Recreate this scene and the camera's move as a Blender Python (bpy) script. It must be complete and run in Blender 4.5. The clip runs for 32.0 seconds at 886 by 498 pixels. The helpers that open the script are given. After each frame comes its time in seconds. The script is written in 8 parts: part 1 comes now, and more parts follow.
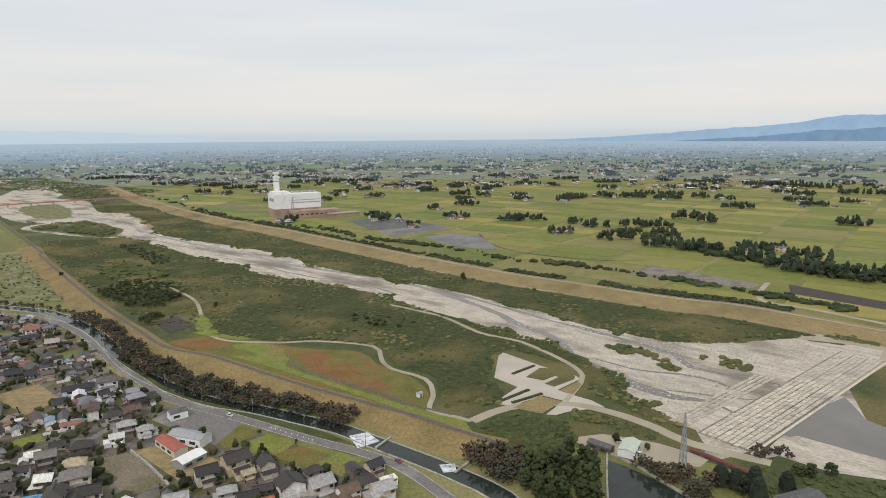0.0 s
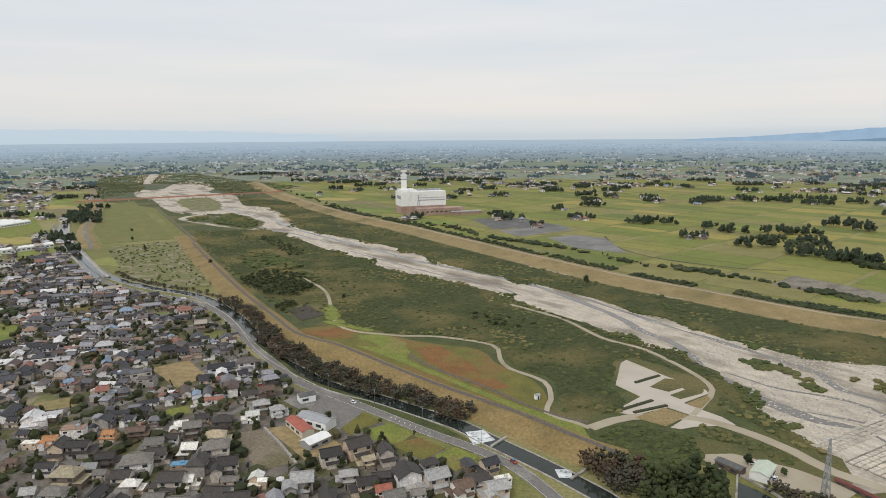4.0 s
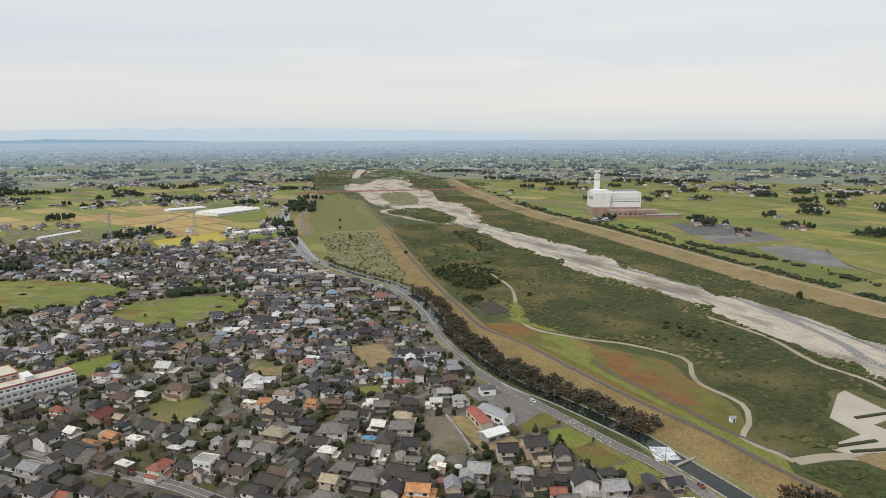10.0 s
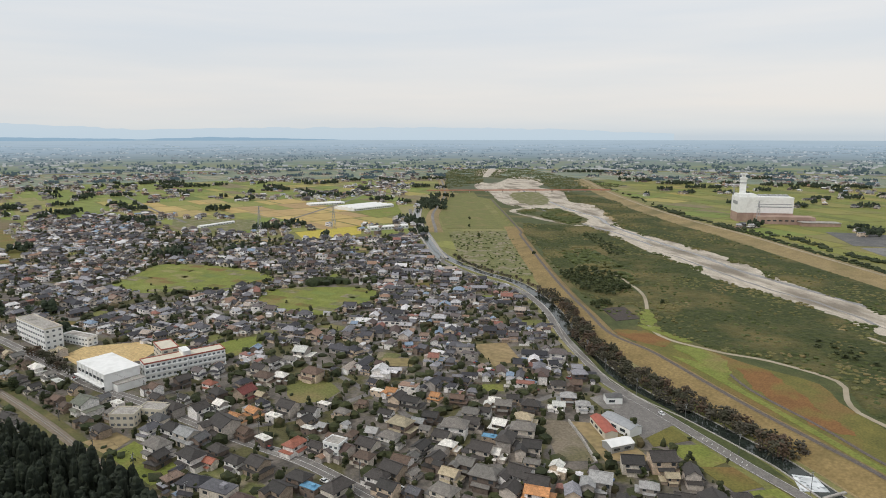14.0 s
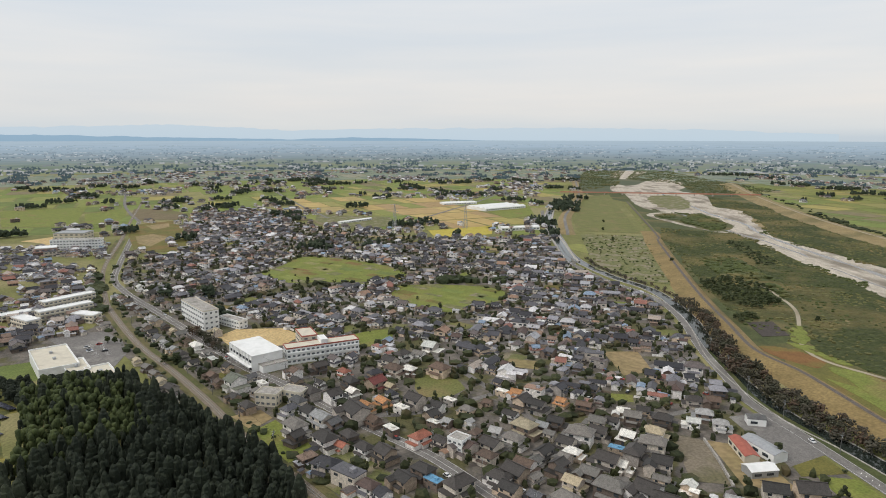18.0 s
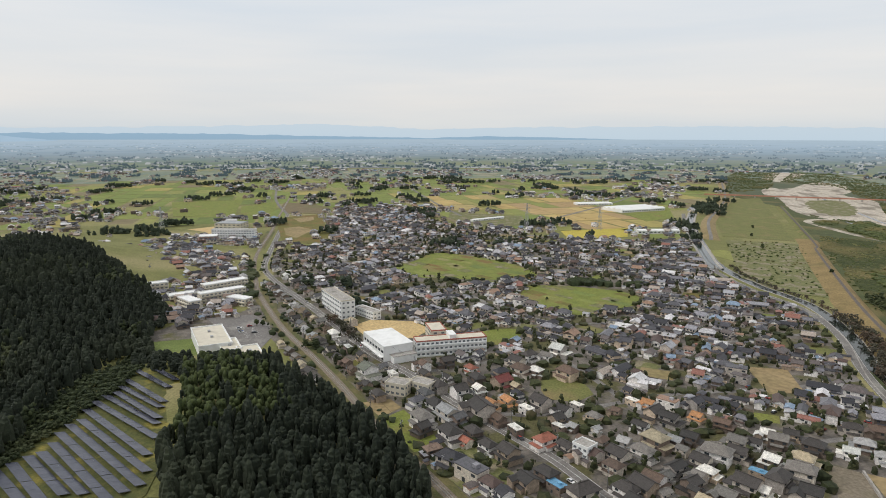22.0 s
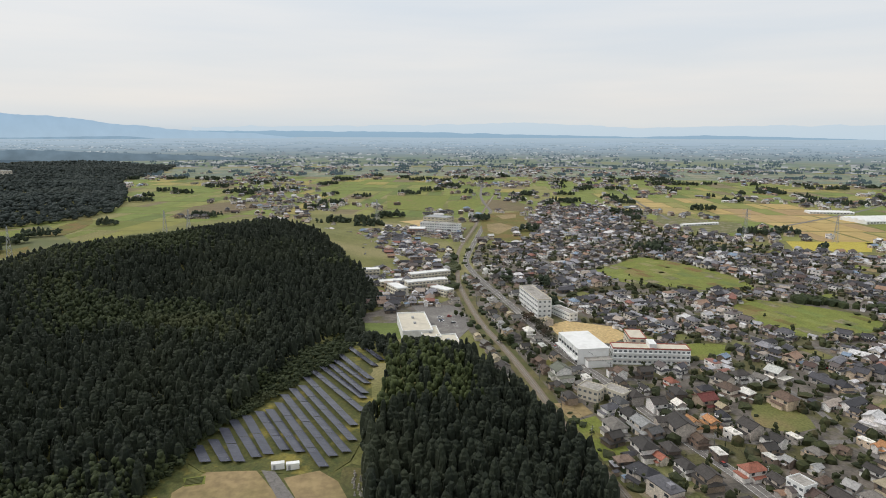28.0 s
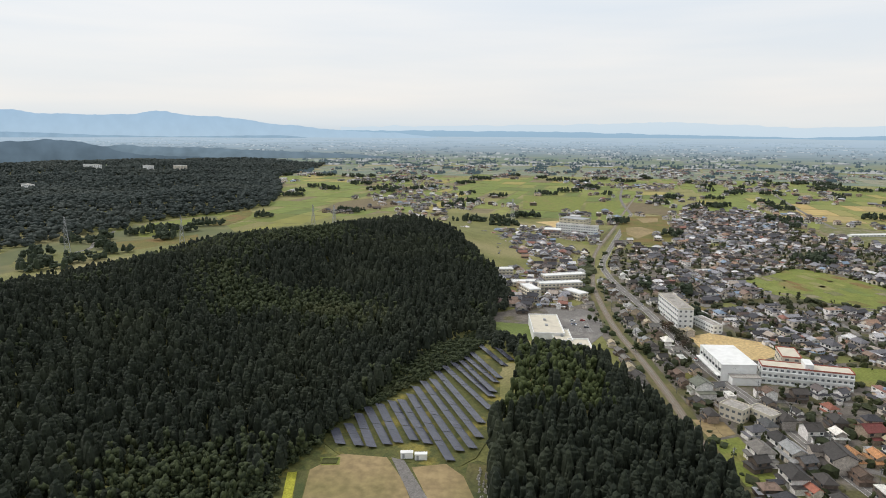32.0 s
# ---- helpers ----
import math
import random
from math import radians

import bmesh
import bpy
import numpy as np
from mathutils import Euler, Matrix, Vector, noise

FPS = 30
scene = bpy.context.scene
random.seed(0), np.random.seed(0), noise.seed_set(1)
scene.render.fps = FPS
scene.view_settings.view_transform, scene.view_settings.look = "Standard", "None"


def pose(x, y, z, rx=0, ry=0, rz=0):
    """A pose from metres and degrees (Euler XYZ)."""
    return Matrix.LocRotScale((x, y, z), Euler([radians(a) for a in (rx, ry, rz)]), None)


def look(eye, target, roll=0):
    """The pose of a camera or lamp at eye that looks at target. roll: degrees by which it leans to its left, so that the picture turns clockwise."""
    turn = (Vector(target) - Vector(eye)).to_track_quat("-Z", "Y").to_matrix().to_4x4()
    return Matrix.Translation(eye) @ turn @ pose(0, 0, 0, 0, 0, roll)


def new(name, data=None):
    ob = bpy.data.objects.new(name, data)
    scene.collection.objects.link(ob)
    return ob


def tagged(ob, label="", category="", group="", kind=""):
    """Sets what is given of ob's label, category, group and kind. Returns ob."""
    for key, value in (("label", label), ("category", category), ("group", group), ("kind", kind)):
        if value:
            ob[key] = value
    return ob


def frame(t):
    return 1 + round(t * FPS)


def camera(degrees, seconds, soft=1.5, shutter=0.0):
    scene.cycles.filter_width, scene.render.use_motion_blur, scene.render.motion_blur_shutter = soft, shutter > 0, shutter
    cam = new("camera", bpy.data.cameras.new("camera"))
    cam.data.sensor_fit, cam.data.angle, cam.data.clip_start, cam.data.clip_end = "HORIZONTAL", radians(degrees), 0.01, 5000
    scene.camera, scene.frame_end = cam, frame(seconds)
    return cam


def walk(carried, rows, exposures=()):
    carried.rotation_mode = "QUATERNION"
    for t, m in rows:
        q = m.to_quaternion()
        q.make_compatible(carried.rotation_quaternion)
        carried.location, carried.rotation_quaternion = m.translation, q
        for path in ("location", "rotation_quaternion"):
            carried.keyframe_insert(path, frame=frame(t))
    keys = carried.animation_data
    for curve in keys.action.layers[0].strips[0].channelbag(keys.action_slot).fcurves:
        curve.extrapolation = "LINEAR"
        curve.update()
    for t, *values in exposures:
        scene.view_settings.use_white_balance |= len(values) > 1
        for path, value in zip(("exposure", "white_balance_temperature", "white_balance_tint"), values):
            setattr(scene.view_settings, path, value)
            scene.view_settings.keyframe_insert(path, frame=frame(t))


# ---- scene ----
# Camera: hovering at 150 m and turning slowly to the left.
cam = camera(69.11, 32.0, soft=0.95)
EYE = 150.0
TURNS = [  # seconds, yaw, pitch, roll
    (0.0, -0.00, -9.94, 0.49),
    (1.0, 2.74, -9.93, 0.49),
    (2.0, 5.48, -9.92, 0.48),
    (3.0, 8.24, -9.93, 0.47),
    (3.5, 9.63, -9.92, 0.46),
    (5.5, 15.23, -9.89, 0.39),
    (6.5, 18.04, -9.89, 0.35),
    (7.5, 20.84, -9.89, 0.31),
    (8.5, 23.66, -9.90, 0.28),
    (9.5, 26.50, -9.91, 0.25),
    (10.5, 29.36, -9.91, 0.20),
    (11.5, 32.23, -9.93, 0.13),
    (12.5, 35.12, -9.98, 0.05),
    (13.5, 38.03, -9.98, 0.00),
    (14.5, 40.96, -9.93, -0.03),
    (16.5, 46.82, -9.90, -0.08),
    (17.5, 49.77, -9.90, -0.08),
    (18.5, 52.70, -9.93, -0.07),
    (19.5, 55.63, -9.95, -0.06),
    (20.5, 58.59, -9.98, -0.08),
    (21.5, 61.55, -10.01, -0.10),
    (22.5, 64.52, -10.06, -0.13),
    (23.5, 67.49, -10.10, -0.17),
    (24.5, 70.47, -10.10, -0.20),
    (25.5, 73.45, -10.12, -0.23),
    (27.5, 79.49, -10.20, -0.27),
    (28.5, 82.51, -10.22, -0.30),
    (29.5, 85.55, -10.24, -0.33),
    (30.5, 88.58, -10.26, -0.35),
    (31.5, 91.60, -10.29, -0.38),
    (32.0, 93.11, -10.30, -0.39),
]
walk(cam, [(t, pose(0, 0, EYE, 90 + p, r, y)) for t, y, p, r in TURNS], [(0, 0), (16, 0), (24, 0.02), (28, 0.03), (30, 0.1), (32, 0.16)])

# World: high thin overcast over a pale sky, one very soft sun.
SUN_EL, SUN_AZ = 48, 200
world = bpy.data.worlds.new("sky")
scene.world = world
world.use_nodes = True
wt = world.node_tree
wt.nodes.clear()


def wnode(kind, **kw):
    n = wt.nodes.new(kind)
    for k, v in kw.items():
        if k == "op":
            n.operation = v
    return n


w_out, w_bg = wnode("ShaderNodeOutputWorld"), wnode("ShaderNodeBackground")
w_sky = wnode("ShaderNodeTexSky")
w_sky.sky_type, w_sky.sun_disc = "NISHITA", False
w_sky.sun_elevation, w_sky.sun_rotation = radians(SUN_EL), radians(SUN_AZ)
w_co, w_map, w_noise, w_noise2 = (wnode("ShaderNodeTexCoord"), wnode("ShaderNodeMapping"), wnode("ShaderNodeTexNoise"),
                                  wnode("ShaderNodeTexNoise"))
w_map.inputs["Scale"].default_value = (1.2, 1.2, 14.0)
w_noise.inputs["Scale"].default_value, w_noise.inputs["Detail"].default_value = 1.3, 5
w_noise2.inputs["Scale"].default_value, w_noise2.inputs["Detail"].default_value = 4.0, 4
w_sep, w_ramp, w_cloud = wnode("ShaderNodeSeparateXYZ"), wnode("ShaderNodeValToRGB"), wnode("ShaderNodeValToRGB")
w_mul, w_mix, w_tint = wnode("ShaderNodeMixRGB"), wnode("ShaderNodeMixRGB"), wnode("ShaderNodeVectorMath", op="SCALE")
SKY_ROWS = [(0.0, (0.6, 0.665, 0.72)), (0.012, (0.7, 0.735, 0.76)), (0.045, (0.79, 0.775, 0.765)), (0.1, (0.79, 0.79, 0.79)), (0.19, (0.765, 0.795, 0.825)), (0.4, (0.78, 0.795, 0.81)), (1.0, (0.71, 0.725, 0.74))]
for i, (pos, c) in enumerate(SKY_ROWS):
    e = w_ramp.color_ramp.elements[i] if i < 2 else w_ramp.color_ramp.elements.new(pos)
    e.position, e.color = pos, (*c, 1)
w_cloud.color_ramp.elements[0].position, w_cloud.color_ramp.elements[0].color = 0.34, (0.93, 0.965, 1.0, 1)
w_cloud.color_ramp.elements[1].position, w_cloud.color_ramp.elements[1].color = 0.66, (1.07, 1.045, 1.02, 1)
wl = wt.links.new
wl(w_co.outputs["Generated"], w_map.inputs["Vector"])
wl(w_map.outputs[0], w_noise.inputs["Vector"])
wl(w_co.outputs["Generated"], w_sep.inputs[0])
wl(w_sep.outputs["Z"], w_ramp.inputs[0])
wl(w_noise.outputs[0], w_cloud.inputs[0])
w_mul.blend_type, w_mul.inputs[0].default_value = "MULTIPLY", 1.0
wl(w_ramp.outputs[0], w_mul.inputs[1])
wl(w_cloud.outputs[0], w_mul.inputs[2])
wl(w_sky.outputs[0], w_tint.inputs[0])
w_tint.inputs["Scale"].default_value = 0.10
w_mix.inputs[0].default_value = 0.90
wl(w_tint.outputs[0], w_mix.inputs[1])
wl(w_mul.outputs[0], w_mix.inputs[2])
wl(w_mix.outputs[0], w_bg.inputs[0])
w_bg.inputs[1].default_value = 1.0
wl(w_bg.outputs[0], w_out.inputs[0])
sun = new("sun", bpy.data.lights.new("sun", "SUN"))
sun.data.energy, sun.data.angle, sun.data.color = 1.5, radians(10), (1.0, 0.96, 0.91)
sun.matrix_world = look((0, 0, 0), (-math.sin(radians(SUN_AZ)) * math.cos(radians(SUN_EL)), -math.cos(radians(SUN_AZ)) * math.cos(radians(SUN_EL)), -math.sin(radians(SUN_EL))))
scene.view_settings.exposure = 0.0


# ---- materials ----
def mat(name, a, b, scale=0.5, c=None, big=0.03, cut=(0.45, 0.6), rough=0.85, bump=0.0, rnd="", var=0.25, palette=None, metal=0.0,
        cell=0.0, glow=0.0, stretch=None, grain=0.0):
    """Two-scale procedural surface in world metres; rnd 'object' or 'island' varies it piece by piece."""
    m = bpy.data.materials.new(name)
    m.use_nodes = True
    t = m.node_tree
    bsdf = t.nodes["Principled BSDF"]
    link = t.links.new
    geo = t.nodes.new("ShaderNodeNewGeometry")
    co = geo.outputs["Position"]
    if stretch:
        mp = t.nodes.new("ShaderNodeMapping")
        mp.vector_type = "TEXTURE"
        mp.inputs["Rotation"].default_value = (0, 0, radians(stretch[0]))
        mp.inputs["Scale"].default_value = (*stretch[1:], 1)
        link(co, mp.inputs["Vector"])
        co = mp.outputs[0]

    def noise_at(s, detail=4.0):
        n = t.nodes.new("ShaderNodeTexNoise")
        n.inputs["Scale"].default_value, n.inputs["Detail"].default_value = s, detail
        link(co, n.inputs["Vector"])
        return n.outputs[0]

    def ramp(fac, p0, p1, c0=(0, 0, 0), c1=(1, 1, 1)):
        r = t.nodes.new("ShaderNodeValToRGB")
        e = r.color_ramp.elements
        e[0].position, e[0].color, e[1].position, e[1].color = p0, (*c0, 1), p1, (*c1, 1)
        link(fac, r.inputs[0])
        return r.outputs[0]

    def mixc(kind, fac, x, y):
        n = t.nodes.new("ShaderNodeMixRGB")
        n.blend_type = kind
        for k, v in zip((0, 1, 2), (fac, x, y)):
            if isinstance(v, (int, float)):
                n.inputs[k].default_value = v
            elif isinstance(v, tuple):
                n.inputs[k].default_value = (*v, 1)
            else:
                link(v, n.inputs[k])
        return n.outputs[0]

    fine = noise_at(scale)
    rand = None
    if rnd == "object":
        rand = t.nodes.new("ShaderNodeObjectInfo").outputs["Random"]
    elif rnd == "island":
        rand = geo.outputs["Random Per Island"]
    if palette:
        r = t.nodes.new("ShaderNodeValToRGB")
        r.color_ramp.interpolation = "CONSTANT"
        for i, colour in enumerate(palette):
            e = r.color_ramp.elements[i] if i < 2 else r.color_ramp.elements.new(i / len(palette))
            e.position, e.color = i / len(palette), (*colour, 1)
        link(rand, r.inputs[0])
        col = mixc("MULTIPLY", 1.0, r.outputs[0], ramp(fine, 0.25, 0.75, (1 - var,) * 3, (1 + var,) * 3))
    else:
        col = ramp(fine, 0.3, 0.7, a, b)
        if rand:
            col = mixc("MULTIPLY", 1.0, col, ramp(rand, 0, 1, (1 - var, 1 - var * 0.9, 1 - var), (1 + var, 1 + var * 0.8, 1 + var * 0.5)))
    if c:
        col = mixc("MIX", ramp(noise_at(big, 6.0), *cut), col, c)
    if cell:
        v = t.nodes.new("ShaderNodeTexVoronoi")
        v.inputs["Scale"].default_value = cell
        link(co, v.inputs["Vector"])
        col = mixc("MULTIPLY", 0.8, col, ramp(v.outputs["Distance"], 0.1, 0.75, (1.15,) * 3, (0.5,) * 3))
    if grain:
        col = mixc("MULTIPLY", 1.0, col, ramp(noise_at(grain, 2.0), 0.3, 0.7, (0.76,) * 3, (1.22,) * 3))
    link(col, bsdf.inputs["Base Color"])
    bsdf.inputs["Roughness"].default_value, bsdf.inputs["Metallic"].default_value = rough, metal
    bsdf.inputs["Specular IOR Level"].default_value = 0.3
    if glow:
        link(col, bsdf.inputs["Emission Color"])
        bsdf.inputs["Emission Strength"].default_value = glow
    if bump:
        bn = t.nodes.new("ShaderNodeBump")
        bn.inputs["Strength"].default_value, bn.inputs["Distance"].default_value = 0.6, bump
        link(fine, bn.inputs["Height"])
        link(bn.outputs[0], bsdf.inputs["Normal"])
    return m


M = {}
M["plain"] = mat("plain_grass", (0.14, 0.145, 0.045), (0.20, 0.195, 0.065), 0.06, (0.27, 0.24, 0.11), 0.006, (0.5, 0.62), grain=0.6)
M["town"] = mat("town_ground", (0.092, 0.083, 0.072), (0.205, 0.178, 0.150), 0.11, (0.105, 0.098, 0.042), 0.045, (0.48, 0.56), grain=0.7)
RICE = [(0.164, 0.203, 0.047), (0.19, 0.225, 0.053), (0.235, 0.24, 0.069), (0.172, 0.215, 0.05), (0.21, 0.235, 0.06), (0.33, 0.28, 0.09), (0.136, 0.173, 0.045), (0.24, 0.225, 0.085), (0.185, 0.22, 0.055), (0.2, 0.165, 0.09)]
RIPE = [(0.43, 0.31, 0.12), (0.37, 0.29, 0.12), (0.28, 0.26, 0.085), (0.46, 0.34, 0.135), (0.36, 0.25, 0.12), (0.40, 0.31, 0.11), (0.22, 0.235, 0.065), (0.41, 0.29, 0.13)]
M["rice_one"] = mat("rice_field", (0, 0, 0), (0, 0, 0), 0.08, (0.22, 0.20, 0.07), 0.02, (0.58, 0.72), rnd="object", palette=RICE, var=0.2, grain=0.8)
M["rice_many"] = mat("rice_fields", (0, 0, 0), (0, 0, 0), 0.05, None, rnd="island", palette=RICE, var=0.2)
M["ripe_one"] = mat("cut_rice_field", (0, 0, 0), (0, 0, 0), 0.08, (0.24, 0.20, 0.08), 0.02, (0.58, 0.72), rnd="object", palette=RIPE, var=0.16, grain=0.8)
M["ripe_many"] = mat("cut_rice_fields", (0, 0, 0), (0, 0, 0), 0.05, None, rnd="island", palette=RIPE, var=0.16)
M["ploughed"] = mat("ploughed_field", (0.150, 0.118, 0.064), (0.192, 0.150, 0.084), 0.05, (0.150, 0.142, 0.058), 0.012, (0.52, 0.66), grain=0.5)
M["joint"] = mat("weir_joint_gravel", (0.185, 0.165, 0.135), (0.27, 0.24, 0.195), 0.4, (0.14, 0.125, 0.10), 0.06, (0.5, 0.65), grain=1.2)
M["stubble"] = mat("stubble", (0.262, 0.193, 0.098), (0.325, 0.243, 0.126), 0.05, (0.215, 0.18, 0.076), 0.02, (0.45, 0.7), grain=0.25)
M["gold"] = mat("ripe_rice", (0.42, 0.34, 0.05), (0.48, 0.40, 0.08), 0.1, grain=0.6)
M["lawn"] = mat("mown_grass", (0.130, 0.140, 0.043), (0.180, 0.178, 0.057), 0.08, (0.220, 0.170, 0.076), 0.03, (0.55, 0.7), grain=0.7)
M["meadow"] = mat("bright_grass", (0.143, 0.174, 0.034), (0.209, 0.226, 0.049), 0.1, (0.218, 0.179, 0.063), 0.03, (0.55, 0.7), grain=0.7)
M["rough_grass"] = mat("rough_grass", (0.050, 0.064, 0.021), (0.086, 0.098, 0.033), 0.12, (0.145, 0.122, 0.048), 0.014, (0.49, 0.62), bump=0.3, grain=0.7)
M["levee"] = mat("dry_bank_grass", (0.230, 0.173, 0.081), (0.302, 0.230, 0.112), 0.07, (0.162, 0.135, 0.056), 0.014, (0.52, 0.68), grain=0.8)
M["orange"] = mat("rust_coloured_weeds", (0.172, 0.086, 0.030), (0.238, 0.120, 0.041), 0.08, (0.175, 0.138, 0.037), 0.04, (0.52, 0.66), grain=0.9)
M["soil"] = mat("dark_soil", (0.05, 0.042, 0.038), (0.085, 0.07, 0.06), 0.6, grain=1.0)
M["sand"] = mat("pale_sand", (0.45, 0.40, 0.335), (0.52, 0.465, 0.395), 0.05, (0.38, 0.325, 0.25), 0.02, (0.5, 0.75))
M["school_sand"] = mat("ochre_school_sand", (0.50, 0.36, 0.17), (0.58, 0.43, 0.21), 0.1, grain=0.5)
M["gravel"] = mat("river_gravel", (0.375, 0.328, 0.262), (0.595, 0.530, 0.440), 0.16, (0.225, 0.193, 0.150), 0.03, (0.49, 0.63), bump=0.2, stretch=(137, 2.4, 1.0), grain=1.1)
M["stone"] = mat("river_stone", (0.30, 0.29, 0.27), (0.50, 0.48, 0.44), 1.2, rnd="island", var=0.3)
M["dirt"] = mat("dirt_track", (0.35, 0.30, 0.22), (0.43, 0.375, 0.285), 0.06, (0.28, 0.24, 0.165), 0.03, (0.5, 0.7))
M["asphalt"] = mat("asphalt", (0.095, 0.095, 0.095), (0.14, 0.138, 0.135), 0.4, (0.18, 0.175, 0.165), 0.05, (0.5, 0.7), grain=1.5)
M["old_asphalt"] = mat("worn_asphalt", (0.155, 0.145, 0.135), (0.215, 0.20, 0.185), 0.4, (0.28, 0.265, 0.24), 0.05, (0.55, 0.7), grain=1.5)
M["line"] = mat("road_paint", (0.62, 0.62, 0.60), (0.75, 0.75, 0.73), 2.0)
M["concrete"] = mat("concrete", (0.306, 0.286, 0.258), (0.425, 0.398, 0.361), 0.4, (0.221, 0.203, 0.180), 0.12, (0.55, 0.7), grain=1.0)
M["block"] = mat("weir_block", (0.49, 0.44, 0.37), (0.64, 0.58, 0.50), 0.5, (0.36, 0.325, 0.27), 0.05, (0.52, 0.7), rnd="object", var=0.14)
M["block_many"] = mat("weir_blocks", (0.42, 0.38, 0.325), (0.56, 0.51, 0.44), 0.5, (0.33, 0.30, 0.25), 0.05, (0.52, 0.7), rnd="island", var=0.14)
M["water"] = mat("river_water", (0.150, 0.136, 0.118), (0.178, 0.162, 0.142), 0.05, (0.195, 0.178, 0.155), 0.03, (0.56, 0.72), rough=0.22, bump=0.05)
M["canal_water"] = mat("dark_canal_water", (0.021, 0.027, 0.023), (0.032, 0.040, 0.032), 0.2, rough=0.1, bump=0.04)
M["foam"] = mat("white_water", (0.42, 0.45, 0.46), (0.84, 0.85, 0.86), 0.22, (0.12, 0.14, 0.14), 0.3, (0.56, 0.68), bump=0.3)
M["ballast"] = mat("railway_ballast", (0.17, 0.14, 0.105), (0.25, 0.205, 0.155), 0.8, grain=1.5)
M["bush"] = mat("thicket_leaves", (0.052, 0.070, 0.022), (0.086, 0.102, 0.032), 0.3, (0.150, 0.130, 0.050), 0.013, (0.50, 0.63), rnd="island", var=0.16, grain=1.6)
M["scrub"] = mat("meadow_scrub_leaves", (0.031, 0.041, 0.013), (0.072, 0.083, 0.027), 0.28, (0.144, 0.119, 0.047), 0.011, (0.49, 0.63), grain=0.8, rough=0.95)
M["reed"] = mat("pale_reeds", (0.105, 0.112, 0.040), (0.165, 0.152, 0.058), 0.3, (0.20, 0.155, 0.066), 0.02, (0.5, 0.65), rnd="island", var=0.14, grain=1.6)
M["willow"] = mat("willow_leaves", (0.034, 0.045, 0.018), (0.062, 0.074, 0.030), 0.8, rnd="island", var=0.3, bump=0.3)
M["cedar"] = mat("cedar_needles", (0.013, 0.0195, 0.0135), (0.029, 0.037, 0.0225), 0.7, (0.036, 0.044, 0.025), 0.010, (0.50, 0.66), rnd="island", var=0.26, grain=1.6)
M["cedar_one"] = mat("cedar_crown", (0.0125, 0.019, 0.013), (0.028, 0.036, 0.022), 0.7, rnd="object", var=0.3, grain=1.6)
M["bamboo"] = mat("bamboo_leaves", (0.037, 0.054, 0.019), (0.068, 0.085, 0.029), 0.8, rnd="island", var=0.3, grain=2.0)
M["leaf"] = mat("broad_leaves", (0.027, 0.043, 0.016), (0.059, 0.081, 0.028), 0.9, rnd="island", var=0.4, bump=0.4)
M["leaf_one"] = mat("broad_leaf_crown", (0.024, 0.036, 0.014), (0.052, 0.066, 0.024), 0.9, rnd="object", var=0.4, grain=2.0)
M["bare"] = mat("autumn_cherry_crown", (0.050, 0.043, 0.030), (0.088, 0.074, 0.052), 0.9, rnd="object", palette=[(0.076, 0.063, 0.045), (0.068, 0.063, 0.040), (0.090, 0.068, 0.047), (0.058, 0.058, 0.036), (0.098, 0.066, 0.044), (0.074, 0.067, 0.048)], var=0.3, grain=2.0)
M["bark"] = mat("bark", (0.06, 0.045, 0.035), (0.11, 0.085, 0.065), 2.0)
TILE = [(0.040, 0.040, 0.046), (0.054, 0.053, 0.060), (0.105, 0.103, 0.112), (0.044, 0.043, 0.048), (0.128, 0.108, 0.102), (0.075, 0.073, 0.082), (0.172, 0.168, 0.182), (0.048, 0.047, 0.053), (0.27, 0.265, 0.285), (0.098, 0.066, 0.056)]
METAL = [(0.36, 0.36, 0.38), (0.30, 0.19, 0.13), (0.27, 0.125, 0.095), (0.46, 0.45, 0.46), (0.22, 0.29, 0.38), (0.24, 0.17, 0.13), (0.40, 0.39, 0.40), (0.66, 0.64, 0.64), (0.60, 0.59, 0.58), (0.38, 0.32, 0.27)]
WALL = [(0.62, 0.56, 0.48), (0.34, 0.27, 0.205), (0.78, 0.74, 0.70), (0.20, 0.155, 0.125), (0.54, 0.48, 0.42), (0.82, 0.79, 0.76), (0.36, 0.33, 0.30), (0.60, 0.48, 0.36), (0.145, 0.115, 0.095), (0.80, 0.77, 0.74)]
for key, pal, r in (("tile", TILE, 0.5), ("metal", METAL, 0.5), ("wall", WALL, 0.85)):
    M[key] = mat("house_" + key, (0, 0, 0), (0, 0, 0), 0.8, rnd="object", palette=pal, var=0.28, rough=r, grain=3.0)
    M[key + "_many"] = mat("far_house_" + key, (0, 0, 0), (0, 0, 0), 0.8, rnd="island", palette=pal, var=0.28, rough=r, grain=2.0)
M["window"] = mat("window_glass", (0.03, 0.035, 0.04), (0.07, 0.08, 0.09), 0.5, rough=0.1)
M["white"] = mat("white_paint", (0.756, 0.756, 0.734), (0.864, 0.864, 0.842), 0.3, (0.670, 0.664, 0.637), 0.1, (0.55, 0.75), rough=0.6)
M["cream"] = mat("cream_render", (0.58, 0.53, 0.43), (0.66, 0.61, 0.50), 0.3, (0.48, 0.44, 0.36), 0.1, (0.55, 0.75))
M["red_trim"] = mat("red_brown_trim", (0.32, 0.10, 0.075), (0.42, 0.14, 0.10), 0.4)
M["brick_tile"] = mat("pink_brown_tile", (0.36, 0.25, 0.20), (0.44, 0.315, 0.26), 0.3, (0.32, 0.22, 0.18), 0.05)
